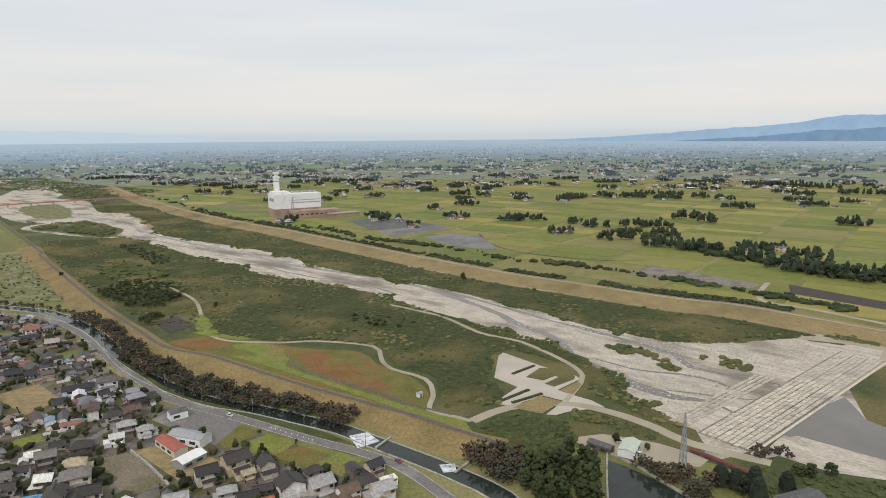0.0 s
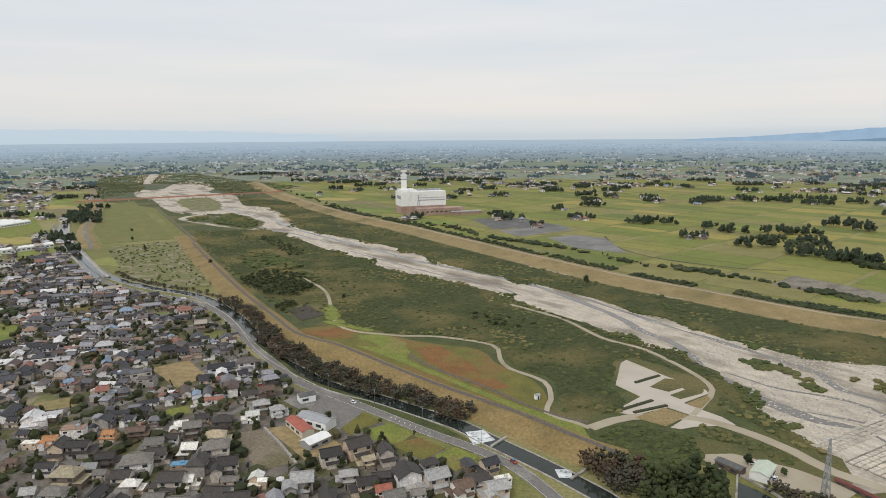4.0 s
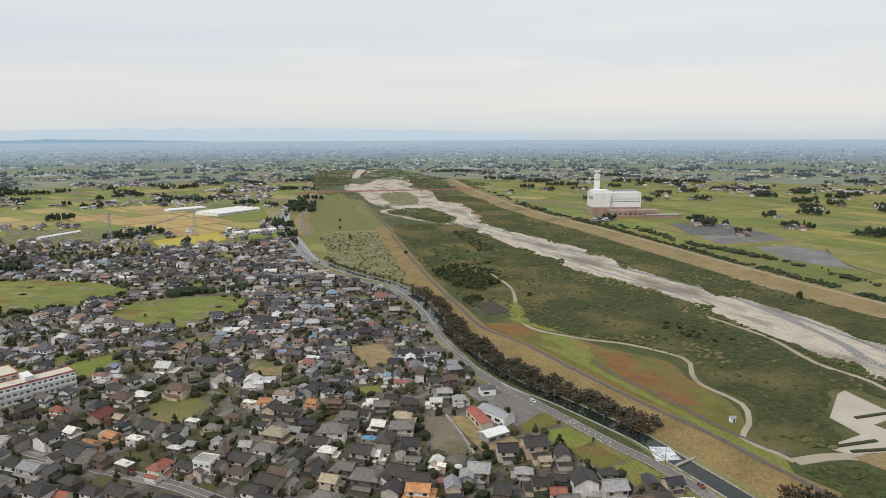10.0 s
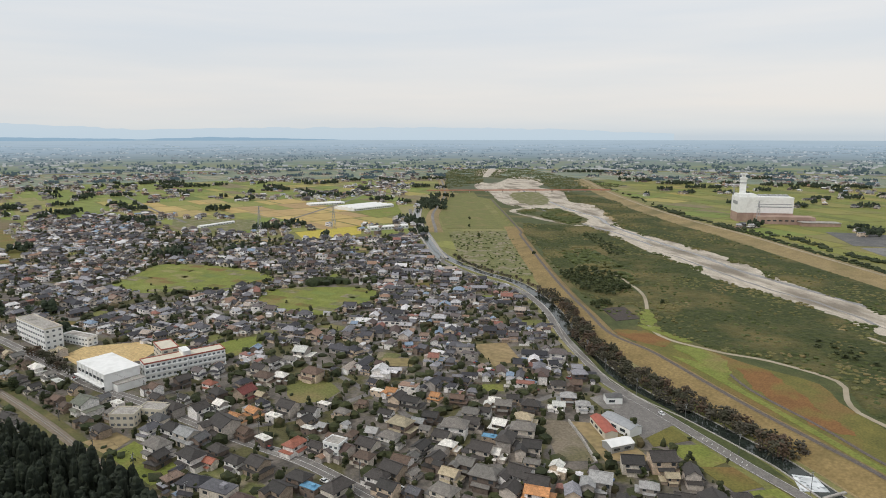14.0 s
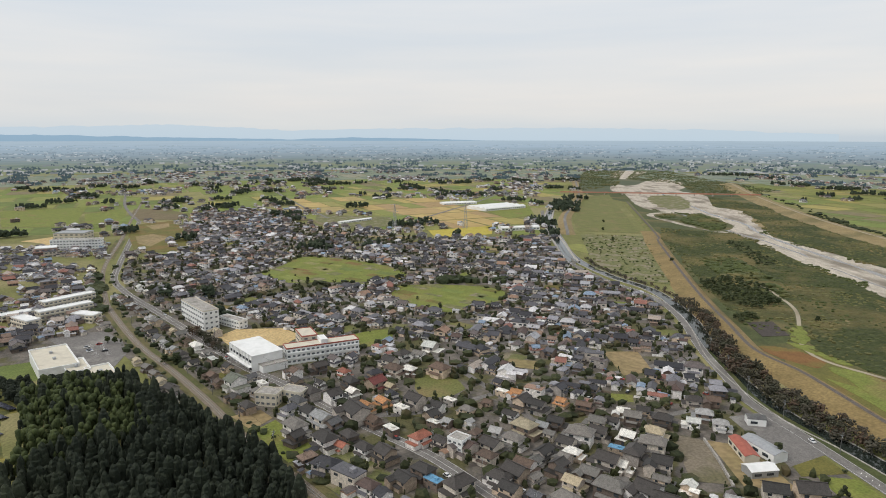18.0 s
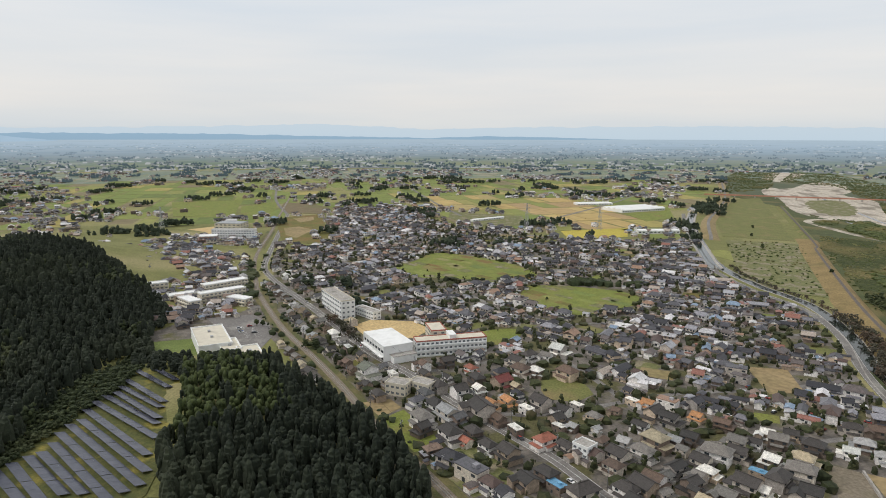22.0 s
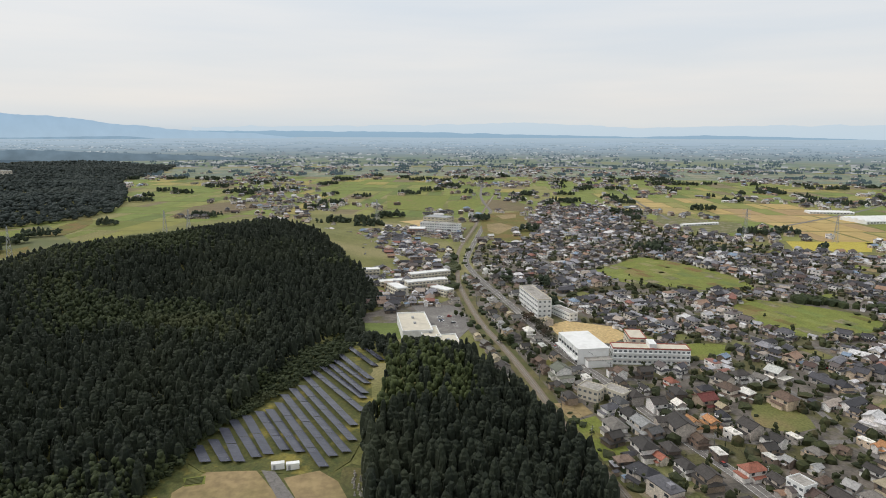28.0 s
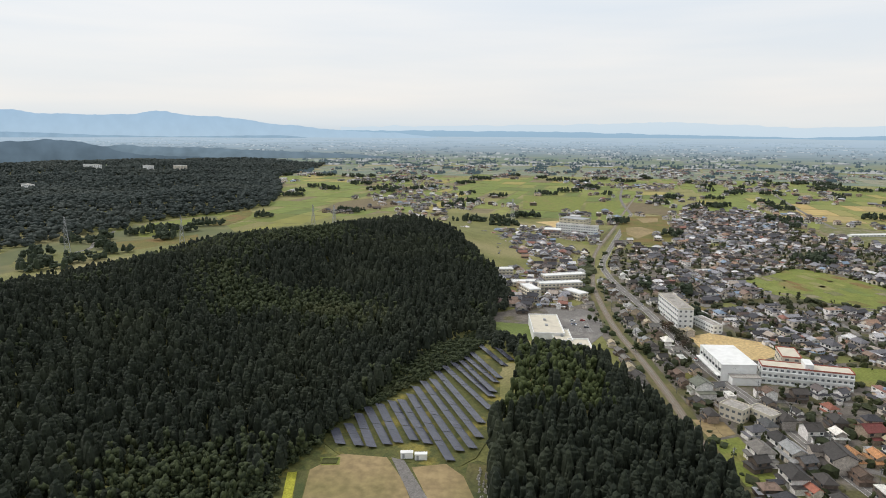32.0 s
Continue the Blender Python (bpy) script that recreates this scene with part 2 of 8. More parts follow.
M["steel"] = mat("grey_steel", (0.33, 0.34, 0.35), (0.42, 0.43, 0.44), 1.0, rough=0.5, metal=0.3)
M["rust_red"] = mat("orange_red_girder", (0.42, 0.19, 0.13), (0.52, 0.25, 0.17), 0.2)
M["panel"] = mat("solar_glass", (0.060, 0.064, 0.088), (0.084, 0.088, 0.116), 0.4, rnd="object", var=0.15, rough=0.25)
M["blue"] = mat("blue_sheet", (0.10, 0.33, 0.62), (0.16, 0.42, 0.72), 0.7)
M["car_paint"] = mat("car_paint", (0, 0, 0), (0, 0, 0), 0.5, rnd="object", palette=[(0.75, 0.75, 0.75), (0.6, 0.61, 0.62), (0.05, 0.05, 0.055), (0.78, 0.78, 0.76), (0.25, 0.27, 0.3), (0.1, 0.15, 0.3), (0.35, 0.06, 0.05), (0.7, 0.7, 0.7)], var=0.05, rough=0.3)
M["rubber"] = mat("rubber", (0.02, 0.02, 0.02), (0.03, 0.03, 0.03), 2.0)
M["pale_green"] = mat("pale_green_metal", (0.47, 0.52, 0.42), (0.55, 0.60, 0.50), 0.5)
M["brown_wood"] = mat("weathered_timber", (0.10, 0.075, 0.055), (0.16, 0.12, 0.09), 0.8, rough=0.8)
M["weeds"] = mat("yellow_green_weeds", (0.060, 0.074, 0.022), (0.118, 0.115, 0.034), 0.3, (0.235, 0.200, 0.048), 0.09, (0.55, 0.66), grain=0.9)
M["park"] = mat("park_weeds", (0.115, 0.112, 0.028), (0.171, 0.151, 0.038), 0.08, (0.194, 0.126, 0.043), 0.03, (0.49, 0.62), grain=0.8)
M["plots"] = mat("garden_plots", (0.104, 0.123, 0.040), (0.200, 0.189, 0.080), 0.2, (0.240, 0.205, 0.136), 0.07, (0.52, 0.58), grain=0.9)
for key, c in dict(k=(0.055, 0.05, 0.048), g=(0.17, 0.16, 0.15), l=(0.33, 0.33, 0.335), b=(0.13, 0.09, 0.07), r=(0.33, 0.125, 0.085), o=(0.46, 0.23, 0.105), w=(0.68, 0.67, 0.64), u=(0.16, 0.36, 0.56), c=(0.36, 0.31, 0.22), n=(0.17, 0.18, 0.145), t=(0.10, 0.10, 0.105), d=(0.17, 0.05, 0.045)).items():
    M["roof_" + key] = mat("roof_" + key, tuple(v * 0.78 for v in c), tuple(v * 1.2 for v in c), 0.7, rnd="object", var=0.22, rough=0.55, grain=2.5)
M["window_soft"] = mat("curtained_window", (0.10, 0.11, 0.12), (0.20, 0.21, 0.22), 0.4, rough=0.25)
M["path_dark"] = mat("dark_path", (0.105, 0.088, 0.08), (0.15, 0.128, 0.115), 0.5, grain=1.5)
# Field colours with distance haze mixed in: bluer and greyer.
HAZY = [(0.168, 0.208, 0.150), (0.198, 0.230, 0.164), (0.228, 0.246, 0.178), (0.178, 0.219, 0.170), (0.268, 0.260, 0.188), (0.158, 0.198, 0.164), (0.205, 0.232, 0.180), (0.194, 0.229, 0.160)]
M["rice_hazed"] = mat("distant_rice_fields", (0, 0, 0), (0, 0, 0), 0.03, None, rnd="island", palette=HAZY, var=0.12)

# Canopy colour lightened and blued to carry distance haze.
M["far_wood"] = mat("hazed_wood_canopy", (0.037, 0.049, 0.047), (0.050, 0.064, 0.058), 0.02, (0.062, 0.074, 0.064), 0.004, (0.5, 0.66), rnd="island", var=0.12)
M["olive_leaf"] = mat("olive_broad_leaves", (0.024, 0.035, 0.017), (0.050, 0.064, 0.026), 0.6, (0.062, 0.070, 0.030), 0.02, (0.54, 0.68), rnd="island", var=0.35, bump=0.3)
M["mustard"] = mat("yellow_crop_row", (0.30, 0.30, 0.03), (0.42, 0.40, 0.05), 0.6, grain=1.2)
M["basin"] = mat("grey_basin_floor", (0.19, 0.185, 0.18), (0.24, 0.235, 0.225), 0.06, (0.15, 0.15, 0.14), 0.02, grain=0.5)
M["garden_leaf"] = mat("garden_shrub_leaves", (0.026, 0.034, 0.016), (0.058, 0.066, 0.028), 0.8, (0.085, 0.070, 0.034), 0.06, (0.57, 0.68), rnd="island", var=0.4, bump=0.3)
M["bare_earth"] = mat("bare_earth", (0.165, 0.138, 0.098), (0.235, 0.195, 0.142), 0.06, (0.145, 0.130, 0.07), 0.04, (0.52, 0.66), grain=0.7)
RICE_EAST = [(0.155, 0.178, 0.040), (0.187, 0.198, 0.047), (0.225, 0.218, 0.056), (0.162, 0.187, 0.041), (0.200, 0.209, 0.050), (0.297, 0.252, 0.070), (0.135, 0.158, 0.040), (0.232, 0.216, 0.065), (0.176, 0.193, 0.045), (0.211, 0.194, 0.070)]
M["rice_east"] = mat("rice_field_east", (0, 0, 0), (0, 0, 0), 0.05, (0.20, 0.175, 0.07), 0.012, (0.56, 0.72), rnd="object", palette=RICE_EAST, var=0.14, grain=0.8)
M["rice_east_many"] = mat("rice_fields_east", (0, 0, 0), (0, 0, 0), 0.03, (0.20, 0.175, 0.07), 0.008, (0.58, 0.72), rnd="island", palette=RICE_EAST, var=0.14)
# Leaf colour of the plain's groves, slightly blued for distance haze.
M["grove"] = mat("shelter_grove_leaves", (0.026, 0.039, 0.025), (0.050, 0.066, 0.040), 0.9, rnd="island", var=0.35, bump=0.3)
M["straw"] = mat("straw_bank_grass", (0.209, 0.149, 0.061), (0.275, 0.200, 0.085), 0.06, (0.158, 0.124, 0.049), 0.02, (0.52, 0.7), grain=0.6)
# Scrub colour paled and greyed, distance haze put into it.
M["scrub_far"] = mat("hazed_river_scrub", (0.066, 0.082, 0.045), (0.098, 0.112, 0.058), 0.03, (0.13, 0.125, 0.07), 0.008, (0.54, 0.66))
M["rail_weeds"] = mat("dry_railside_weeds", (0.112, 0.100, 0.042), (0.170, 0.145, 0.062), 0.2, (0.092, 0.100, 0.034), 0.05, (0.46, 0.60), grain=0.9)
M["valley"] = mat("valley_meadow", (0.094, 0.108, 0.045), (0.145, 0.155, 0.062), 0.02, (0.190, 0.172, 0.075), 0.01, (0.5, 0.6))


# ---- builders ----
class MB:
    """A small mesh collector: boxes, roofs, tubes and lumps as vertices and faces."""

    def __init__(self):
        self.v, self.f, self.m = [], [], []

    def add(self, v, f, m=0):
        o = len(self.v)
        self.v += [tuple(p) for p in v]
        self.f += [tuple(i + o for i in q) for q in f]
        self.m += [m] * len(f)
        return self

    def box(self, x, y, z, sx, sy, sz, m=0, turn=0.0):
        """A box with its foot's centre at x, y, z."""
        c, s = math.cos(turn), math.sin(turn)
        v = []
        for dz in (0, sz):
            for ax, ay in ((-1, -1), (1, -1), (1, 1), (-1, 1)):
                px, py = ax * sx / 2, ay * sy / 2
                v.append((x + px * c - py * s, y + px * s + py * c, z + dz))
        return self.add(v, [(3, 2, 1, 0), (4, 5, 6, 7), (0, 1, 5, 4), (1, 2, 6, 5), (2, 3, 7, 6), (3, 0, 4, 7)], m)

    def gable(self, x, y, z, sx, sy, rise, th=0.25, m=0):
        """A pitched roof with its ridge along x, as a closed slab of two planes."""
        a, b = sx / 2, sy / 2
        v = [(x - a, y - b, z), (x - a, y, z + rise), (x - a, y + b, z), (x - a, y - b, z + th), (x - a, y, z + rise + th), (x - a, y + b, z + th)]
        v += [(p[0] + sx, p[1], p[2]) for p in v]
        return self.add(v, [(0, 1, 4, 3), (1, 2, 5, 4), (7, 6, 9, 10), (8, 7, 10, 11), (3, 4, 10, 9), (4, 5, 11, 10), (1, 0, 6, 7), (2, 1, 7, 8), (0, 3, 9, 6), (5, 2, 8, 11)], m)

    def gable_wall(self, x, y, z, sx, sy, rise, m=0):
        a, b = sx / 2, sy / 2
        v = [(x - a, y - b, z), (x - a, y + b, z), (x - a, y, z + rise), (x + a, y - b, z), (x + a, y + b, z), (x + a, y, z + rise)]
        return self.add(v, [(0, 2, 1), (3, 4, 5)], m)

    def hip(self, x, y, z, sx, sy, rise, ridge=0.45, th=0.2, m=0):
        a, b, r = sx / 2, sy / 2, sx * ridge / 2
        v = [(x - a, y - b, z), (x + a, y - b, z), (x + a, y + b, z), (x - a, y + b, z)]
        v += [(p[0], p[1], z + th) for p in v] + [(x - r, y, z + rise + th), (x + r, y, z + rise + th)]
        return self.add(v, [(3, 2, 1, 0), (0, 1, 5, 4), (1, 2, 6, 5), (2, 3, 7, 6), (3, 0, 4, 7), (4, 5, 9, 8), (6, 7, 8, 9), (5, 6, 9), (7, 4, 8)], m)

    def tube(self, p, q, r0, r1, n=6, m=0):
        p, q = Vector(p), Vector(q)
        ax = (q - p).normalized()
        u = ax.cross(Vector((0.3, 0.9, 0.2))).normalized()
        w = ax.cross(u)
        v = []
        for c, r in ((p, r0), (q, r1)):
            for k in range(n):
                a = 2 * math.pi * k / n
                v.append(c + u * (r * math.cos(a)) + w * (r * math.sin(a)))
        f = [(k, (k + 1) % n, n + (k + 1) % n, n + k) for k in range(n)] + [tuple(range(n))[::-1], tuple(range(n, 2 * n))]
        return self.add(v, f, m)

    def prism(self, pts, z0, z1, m=0):
        n = len(pts)
        area = sum(pts[i][0] * pts[(i + 1) % n][1] - pts[(i + 1) % n][0] * pts[i][1] for i in range(n))
        pts = pts if area > 0 else pts[::-1]
        v = [(x, y, z0) for x, y in pts] + [(x, y, z1) for x, y in pts]
        return self.add(v, [tuple(range(n, 2 * n))] + [(i, (i + 1) % n, n + (i + 1) % n, n + i) for i in range(n)], m)

    def arrays(self):
        return np.array(self.v, dtype=np.float32), np.array([i for q in self.f for i in q], dtype=np.int32), np.array([len(q) for q in self.f], dtype=np.int32), np.array(self.m, dtype=np.int32)

    def mesh(self, name, *mats, smooth=False):
        return mesh_from(name, *self.arrays(), mats, smooth)


def mesh_from(name, v, loops, totals, idx, mats, smooth=False):
    me = bpy.data.meshes.new(name)
    me.vertices.add(len(v))
    me.vertices.foreach_set("co", np.ascontiguousarray(v, dtype=np.float32).ravel())
    me.loops.add(len(loops))
    me.loops.foreach_set("vertex_index", loops)
    me.polygons.add(len(totals))
    me.polygons.foreach_set("loop_start", np.concatenate([[0], np.cumsum(totals)[:-1]]).astype(np.int32))
    me.polygons.foreach_set("loop_total", totals)
    for m in mats:
        me.materials.append(m)
    me.polygons.foreach_set("material_index", idx)
    me.polygons.foreach_set("use_smooth", np.full(len(totals), smooth))
    me.update(calc_edges=True)
    me.validate()
    return me


def joined(name, items, mats, smooth=False):
    """One mesh out of many (arrays, x, y, z, turn, scale_xy, scale_z[, material shift])."""
    vs, ls, ts, ms, off = [], [], [], [], 0
    for it in items:
        (v, l, t, m), x, y, z, a, s, sz = it[:7]
        c, d = math.cos(a) * s, math.sin(a) * s
        w = np.empty_like(v)
        w[:, 0] = v[:, 0] * c - v[:, 1] * d + x
        w[:, 1] = v[:, 0] * d + v[:, 1] * c + y
        w[:, 2] = v[:, 2] * sz + z
        vs.append(w)
        ls.append(l + off)
        ts.append(t)
        ms.append(it[7][m] if len(it) > 7 else m)
        off += len(v)
    return mesh_from(name, np.concatenate(vs), np.concatenate(ls), np.concatenate(ts), np.concatenate(ms).astype(np.int32), mats, smooth)


def thing(name, label, category, group="", kind="", at=None, data=None):
    ob = new(name, data)
    if at is not None:
        ob.matrix_world = at
    return tagged(ob, label, category, group, kind)


def part(name, data, parent, label="", material=None, at=None):
    """Links a mesh (or an MB with a material) as one part under its thing."""
    if isinstance(data, MB):
        data = data.mesh(name, material)
        material = None
    ob = new(name, data)
    ob.parent = parent
    if at is not None:
        ob.matrix_local = at
    if material is not None:
        ob.material_slots[0].link = "OBJECT"
        ob.material_slots[0].material = material
    if label:
        ob["label"] = label
    return ob


def smooth_line(pts, step=12.0, closed=False):
    """Catmull-Rom through the points of a plan line."""
    p = [np.array(q, dtype=float) for q in pts]
    n = len(p)
    out = []
    for i in range(n if closed else n - 1):
        a, b, c, d = (p[(i - 1) % n], p[i], p[(i + 1) % n], p[(i + 2) % n]) if closed else (p[max(i - 1, 0)], p[i], p[i + 1], p[min(i + 2, n - 1)])
        k = max(1, min(12, int(np.linalg.norm(c - b) / step)))
        for j in range(k):
            t = j / k
            out.append(tuple(0.5 * (2 * b + (c - a) * t + (2 * a - 5 * b + 4 * c - d) * t * t + (3 * b - a - 3 * c + d) * t ** 3)))
    if not closed:
        out.append(tuple(p[-1]))
    return out


def normals(line):
    q = np.array(line)[:, :2]
    d = np.gradient(q, axis=0)
    d /= np.maximum(np.linalg.norm(d, axis=1), 1e-6)[:, None]
    return np.stack([-d[:, 1], d[:, 0]], 1)


def band(line, profile, z=0.0, lift=None, taper=0.0):
    """A strip along a plan line: profile is (offset to the left, height) from right to left."""
    q, nrm = np.array(line)[:, :2], normals(line)
    mb = MB()
    n, k = len(q), len(profile)
    run = np.concatenate([[0], np.cumsum(np.linalg.norm(np.diff(q, axis=0), axis=1))])
    ease = np.clip(np.minimum(run, run[-1] - run) / taper, 0, 1) if taper else np.ones(n)
    v = [(q[i][0] + nrm[i][0] * o, q[i][1] + nrm[i][1] * o, (z + h) * ease[i] + (lift(q[i][0], q[i][1]) if lift else 0)) for i in range(n) for o, h in profile]
    f = [(i * k + j, (i + 1) * k + j, (i + 1) * k + j + 1, i * k + j + 1) for i in range(n - 1) for j in range(k - 1)]
    return mb.add(v, f)


def inside(poly, x, y):
    """Which of the points x, y lie in the polygon (arrays)."""
    x, y = np.asarray(x, dtype=float), np.asarray(y, dtype=float)
    hit = np.zeros(x.shape, dtype=bool)
    n = len(poly)
    for i in range(n):
        (x0, y0), (x1, y1) = poly[i], poly[(i + 1) % n]
        if y0 == y1:
            continue
        cross = ((y0 > y) != (y1 > y)) & (x < (x1 - x0) * (y - y0) / (y1 - y0) + x0)
        hit ^= cross
    return hit


def far_from(line, x, y):
    """Distance of points to a plan line."""
    x, y = np.asarray(x, dtype=float), np.asarray(y, dtype=float)
    best = np.full(x.shape, 1e9)
    for (x0, y0), (x1, y1) in zip(line[:-1], line[1:]):
        dx, dy = x1 - x0, y1 - y0
        t = np.clip(((x - x0) * dx + (y - y0) * dy) / max(dx * dx + dy * dy, 1e-9), 0, 1)
        best = np.minimum(best, np.hypot(x - x0 - t * dx, y - y0 - t * dy))
    return best


def scatter(poly, spacing, seed, jitter=0.48):
    """Jittered grid points inside a polygon."""
    rg = np.random.default_rng(seed)
    p = np.array(poly)
    xs, ys = np.arange(p[:, 0].min(), p[:, 0].max(), spacing), np.arange(p[:, 1].min(), p[:, 1].max(), spacing)
    gx, gy = [g.ravel() for g in np.meshgrid(xs, ys)]
    gx, gy = gx + rg.uniform(-jitter, jitter, gx.size) * spacing, gy + rg.uniform(-jitter, jitter, gy.size) * spacing
    ok = inside(poly, gx, gy)
    return gx[ok], gy[ok]


RIDGE = [(-1000, -60, 6), (-860, -90, 24), (-728, -132, 34), (-660, -225, 32), (-563, -270, 22), (-474, -300, 18), (-440, -345, 19), (-380, -480, 20)]


def hz(x, y):
    """Height of the ground: a wooded ridge and a small knoll on a flat plain."""
    x, y = np.asarray(x, dtype=float), np.asarray(y, dtype=float)
    top = np.zeros(np.broadcast(x, y).shape)
    for (x0, y0, h0), (x1, y1, h1) in zip(RIDGE[:-1], RIDGE[1:]):
        dx, dy = x1 - x0, y1 - y0
        t = np.clip(((x - x0) * dx + (y - y0) * dy) / (dx * dx + dy * dy), 0, 1)
        d = np.hypot(x - x0 - t * dx, y - y0 - t * dy)
        top = np.maximum(top, (h0 + (h1 - h0) * t) * np.exp(-(d / 115) ** 2))
    knoll = 9 * np.exp(-(np.hypot((x + 350) / 75, (y - 50) / 42)) ** 2)
    knoll = knoll * np.clip((100 - y) / 26, 0, 1) * np.clip((x + 456) / 36, 0, 1)
    t = np.clip((x + 230) / -150, 0, 1)
    d = np.hypot(x + 230 + 150 * t, y + 45 - 40 * t)
    s = np.clip((66 - d) / 26, 0, 1)
    far = np.hypot(x, y)
    return np.maximum(np.maximum(top + knoll, 0), 4.6 * s * s * (3 - 2 * s)) * np.clip((far - 120) / 100, 0, 1)


# ---- the plan, in metres ----
RIVER_FAR = [(345, 440), (282, 444), (257, 458), (211, 449), (163, 454), (136, 475), (110, 498), (80, 542), (48, 572), (8, 617), (-51, 665), (-104, 701), (-152, 750), (-209, 820), (-275, 880), (-369, 947), (-451, 1012), (-522, 1137), (-641, 1300), (-725, 1343), (-861, 1559), (-1000, 1660), (-1060, 1790), (-1165, 1898)]
RIVER_NEAR = [(144, 286), (128, 308), (114, 339), (105, 364), (101, 402), (88, 431), (72, 456), (49, 470), (29, 501), (6, 526), (-23, 554), (-69, 608), (-134, 660), (-190, 689), (-254, 755), (-299, 793), (-403, 898), (-494, 987), (-560, 1040), (-660, 1150), (-728, 1160), (-827, 1215), (-1017, 1430), (-1111, 1503), (-1204, 1667)]
LEVEE_R = [(-1060, 2050), (-784, 1650), (-548, 1340), (-372, 1140), (-262, 1033), (-151, 912), (-63, 816), (10, 739), (69, 680), (122, 637), (169, 598), (211, 565), (252, 543), (284, 512), (312, 482), (360, 430)]
LEVEE_L = [(-900, 1270), (-560, 870), (-511, 803), (-330, 584), (-241, 485), (-199, 440), (-163, 422), (-141, 407), (-92, 371), (-54, 346), (-22, 326), (4, 306), (16, 298), (36, 290)]
LEVEE_G = [(-1688, 2020), (-1127, 1375), (-937, 1132), (-790, 928), (-648, 769)]
CANAL = [(-900, 1010), (-792, 885), (-736, 831), (-622, 722), (-517, 627), (-426, 575), (-350, 548), (-274, 485), (-215, 414), (-175, 378), (-136, 351), (-107, 340), (-80, 327), (-53, 313), (-38, 301), (-10, 280), (8, 265), (24, 249), (34, 225)]
CANAL_ROAD = [(-900, 985), (-801, 881), (-674, 758), (-528, 622), (-483, 588), (-408, 551), (-346, 531), (-289, 489), (-230, 423), (-190, 383), (-161, 355), (-126, 336), (-93, 317), (-65, 301), (-38, 287), (-17, 271), (8, 238)]
MAIN_ROAD = [(-1225, 290), (-1024, 230), (-809, 165), (-735, 145), (-676, 141), (-626, 142), (-591, 144), (-501, 148), (-404, 151), (-358, 158), (-318, 162), (-274, 167), (-234, 173), (-208, 174), (-150, 172)]
RAIL = [(-190, 116), (-236, 115), (-293, 112), (-358, 113), (-418, 112), (-494, 109), (-600, 114), (-659, 121), (-809, 150), (-1024, 216), (-1225, 275), (-1700, 420)]
PARK_PATH = [(-296, 656), (-234, 586), (-181, 478), (-132, 459), (-94, 461), (-52, 448), (-43, 419), (-35, 402), (-12, 383), (-7, 356), (-9, 337), (7, 327), (14, 322)]
RIVER_PATH = [(-49, 565), (-3, 526), (28, 478), (56, 456), (81, 413), (87, 387), (78, 365), (69, 348)]
DOWN_PATH = [(14, 322), (35, 339), (68, 344), (91, 332), (109, 313), (120, 296), (150, 275)]
TOWN = [(-30, 268), (-65, 292), (-93, 309), (-126, 328), (-161, 347), (-190, 374), (-230, 413), (-289, 480), (-346, 522), (-408, 542), (-483, 580), (-560, 640), (-655, 725), (-690, 640), (-742, 580), (-824, 556), (-905, 520), (-960, 500), (-1060, 508), (-1190, 530), (-1255, 490), (-1265, 403), (-1118, 345), (-925, 292), (-870, 245), (-821, 165), (-760, 150), (-659, 132), (-494, 120), (-293, 120), (-236, 122), (-170, 122), (-60, 190)]
SPARSE = [(-1060, 508), (-905, 520), (-824, 556), (-742, 580), (-720, 520), (-790, 440), (-860, 380), (-940, 430)]
TOWN_W = [(-520, 102), (-660, 112), (-820, 142), (-1000, 195), (-1010, 70), (-880, 5), (-720, 15), (-600, 30), (-530, 45)]
FIELD_A = [(-699, 319), (-732, 364), (-680, 399), (-618, 412), (-560, 400), (-560, 358), (-593, 307), (-615, 280), (-660, 272)]
FIELD_B = [(-525, 356), (-508, 398), (-461, 433), (-424, 420), (-418, 372), (-413, 345), (-440, 334), (-478, 326)]
FIELD_C = [(-309, 226), (-308, 248), (-278, 241), (-274, 225), (-285, 213)]
FIELD_D = [(-414, 243), (-406, 275), (-382, 253), (-386, 231)]
YELLOW = [(-819, 627), (-797, 749), (-727, 682), (-746, 587)]
SCHOOL_YARD = [(-473, 160), (-483, 179), (-463, 209), (-437, 212), (-423, 191), (-436, 160)]
LOT_A = [(-166, 284), (-152, 291), (-122, 262), (-136, 250)]
LOT_B = [(-152, 292), (-136, 301), (-101, 278), (-119, 264)]
PATCHES = [[(-122, 308), (-109, 320), (-95, 311), (-107, 292)], [(-103, 298), (-90, 309), (-75, 299), (-82, 281)], [(-84, 286), (-71, 296), (-56, 287), (-64, 274)], [(-60, 279), (-51, 289), (-39, 281), (-47, 266)]]
FOREST = [(-285, -72), (-330, -55), (-440, -22), (-480, 5), (-560, 20), (-640, 22), (-720, 0), (-830, -30), (-900, -90), (-850, -200), (-745, -285), (-640, -335), (-560, -400), (-480, -500), (-150, -500), (-120, -200), (-200, -100)]
KNOLL = [(-428, 32), (-440, 55), (-400, 75), (-330, 95), (-290, 103), (-258, 110), (-225, 104), (-170, 95), (-160, 20), (-235, 8), (-285, 8), (-330, 20), (-400, 30)]
SOLAR = [(-446, 4), (-428, 25), (-400, 24), (-330, 16), (-280, -2), (-268, -15), (-290, -62), (-340, -45)]
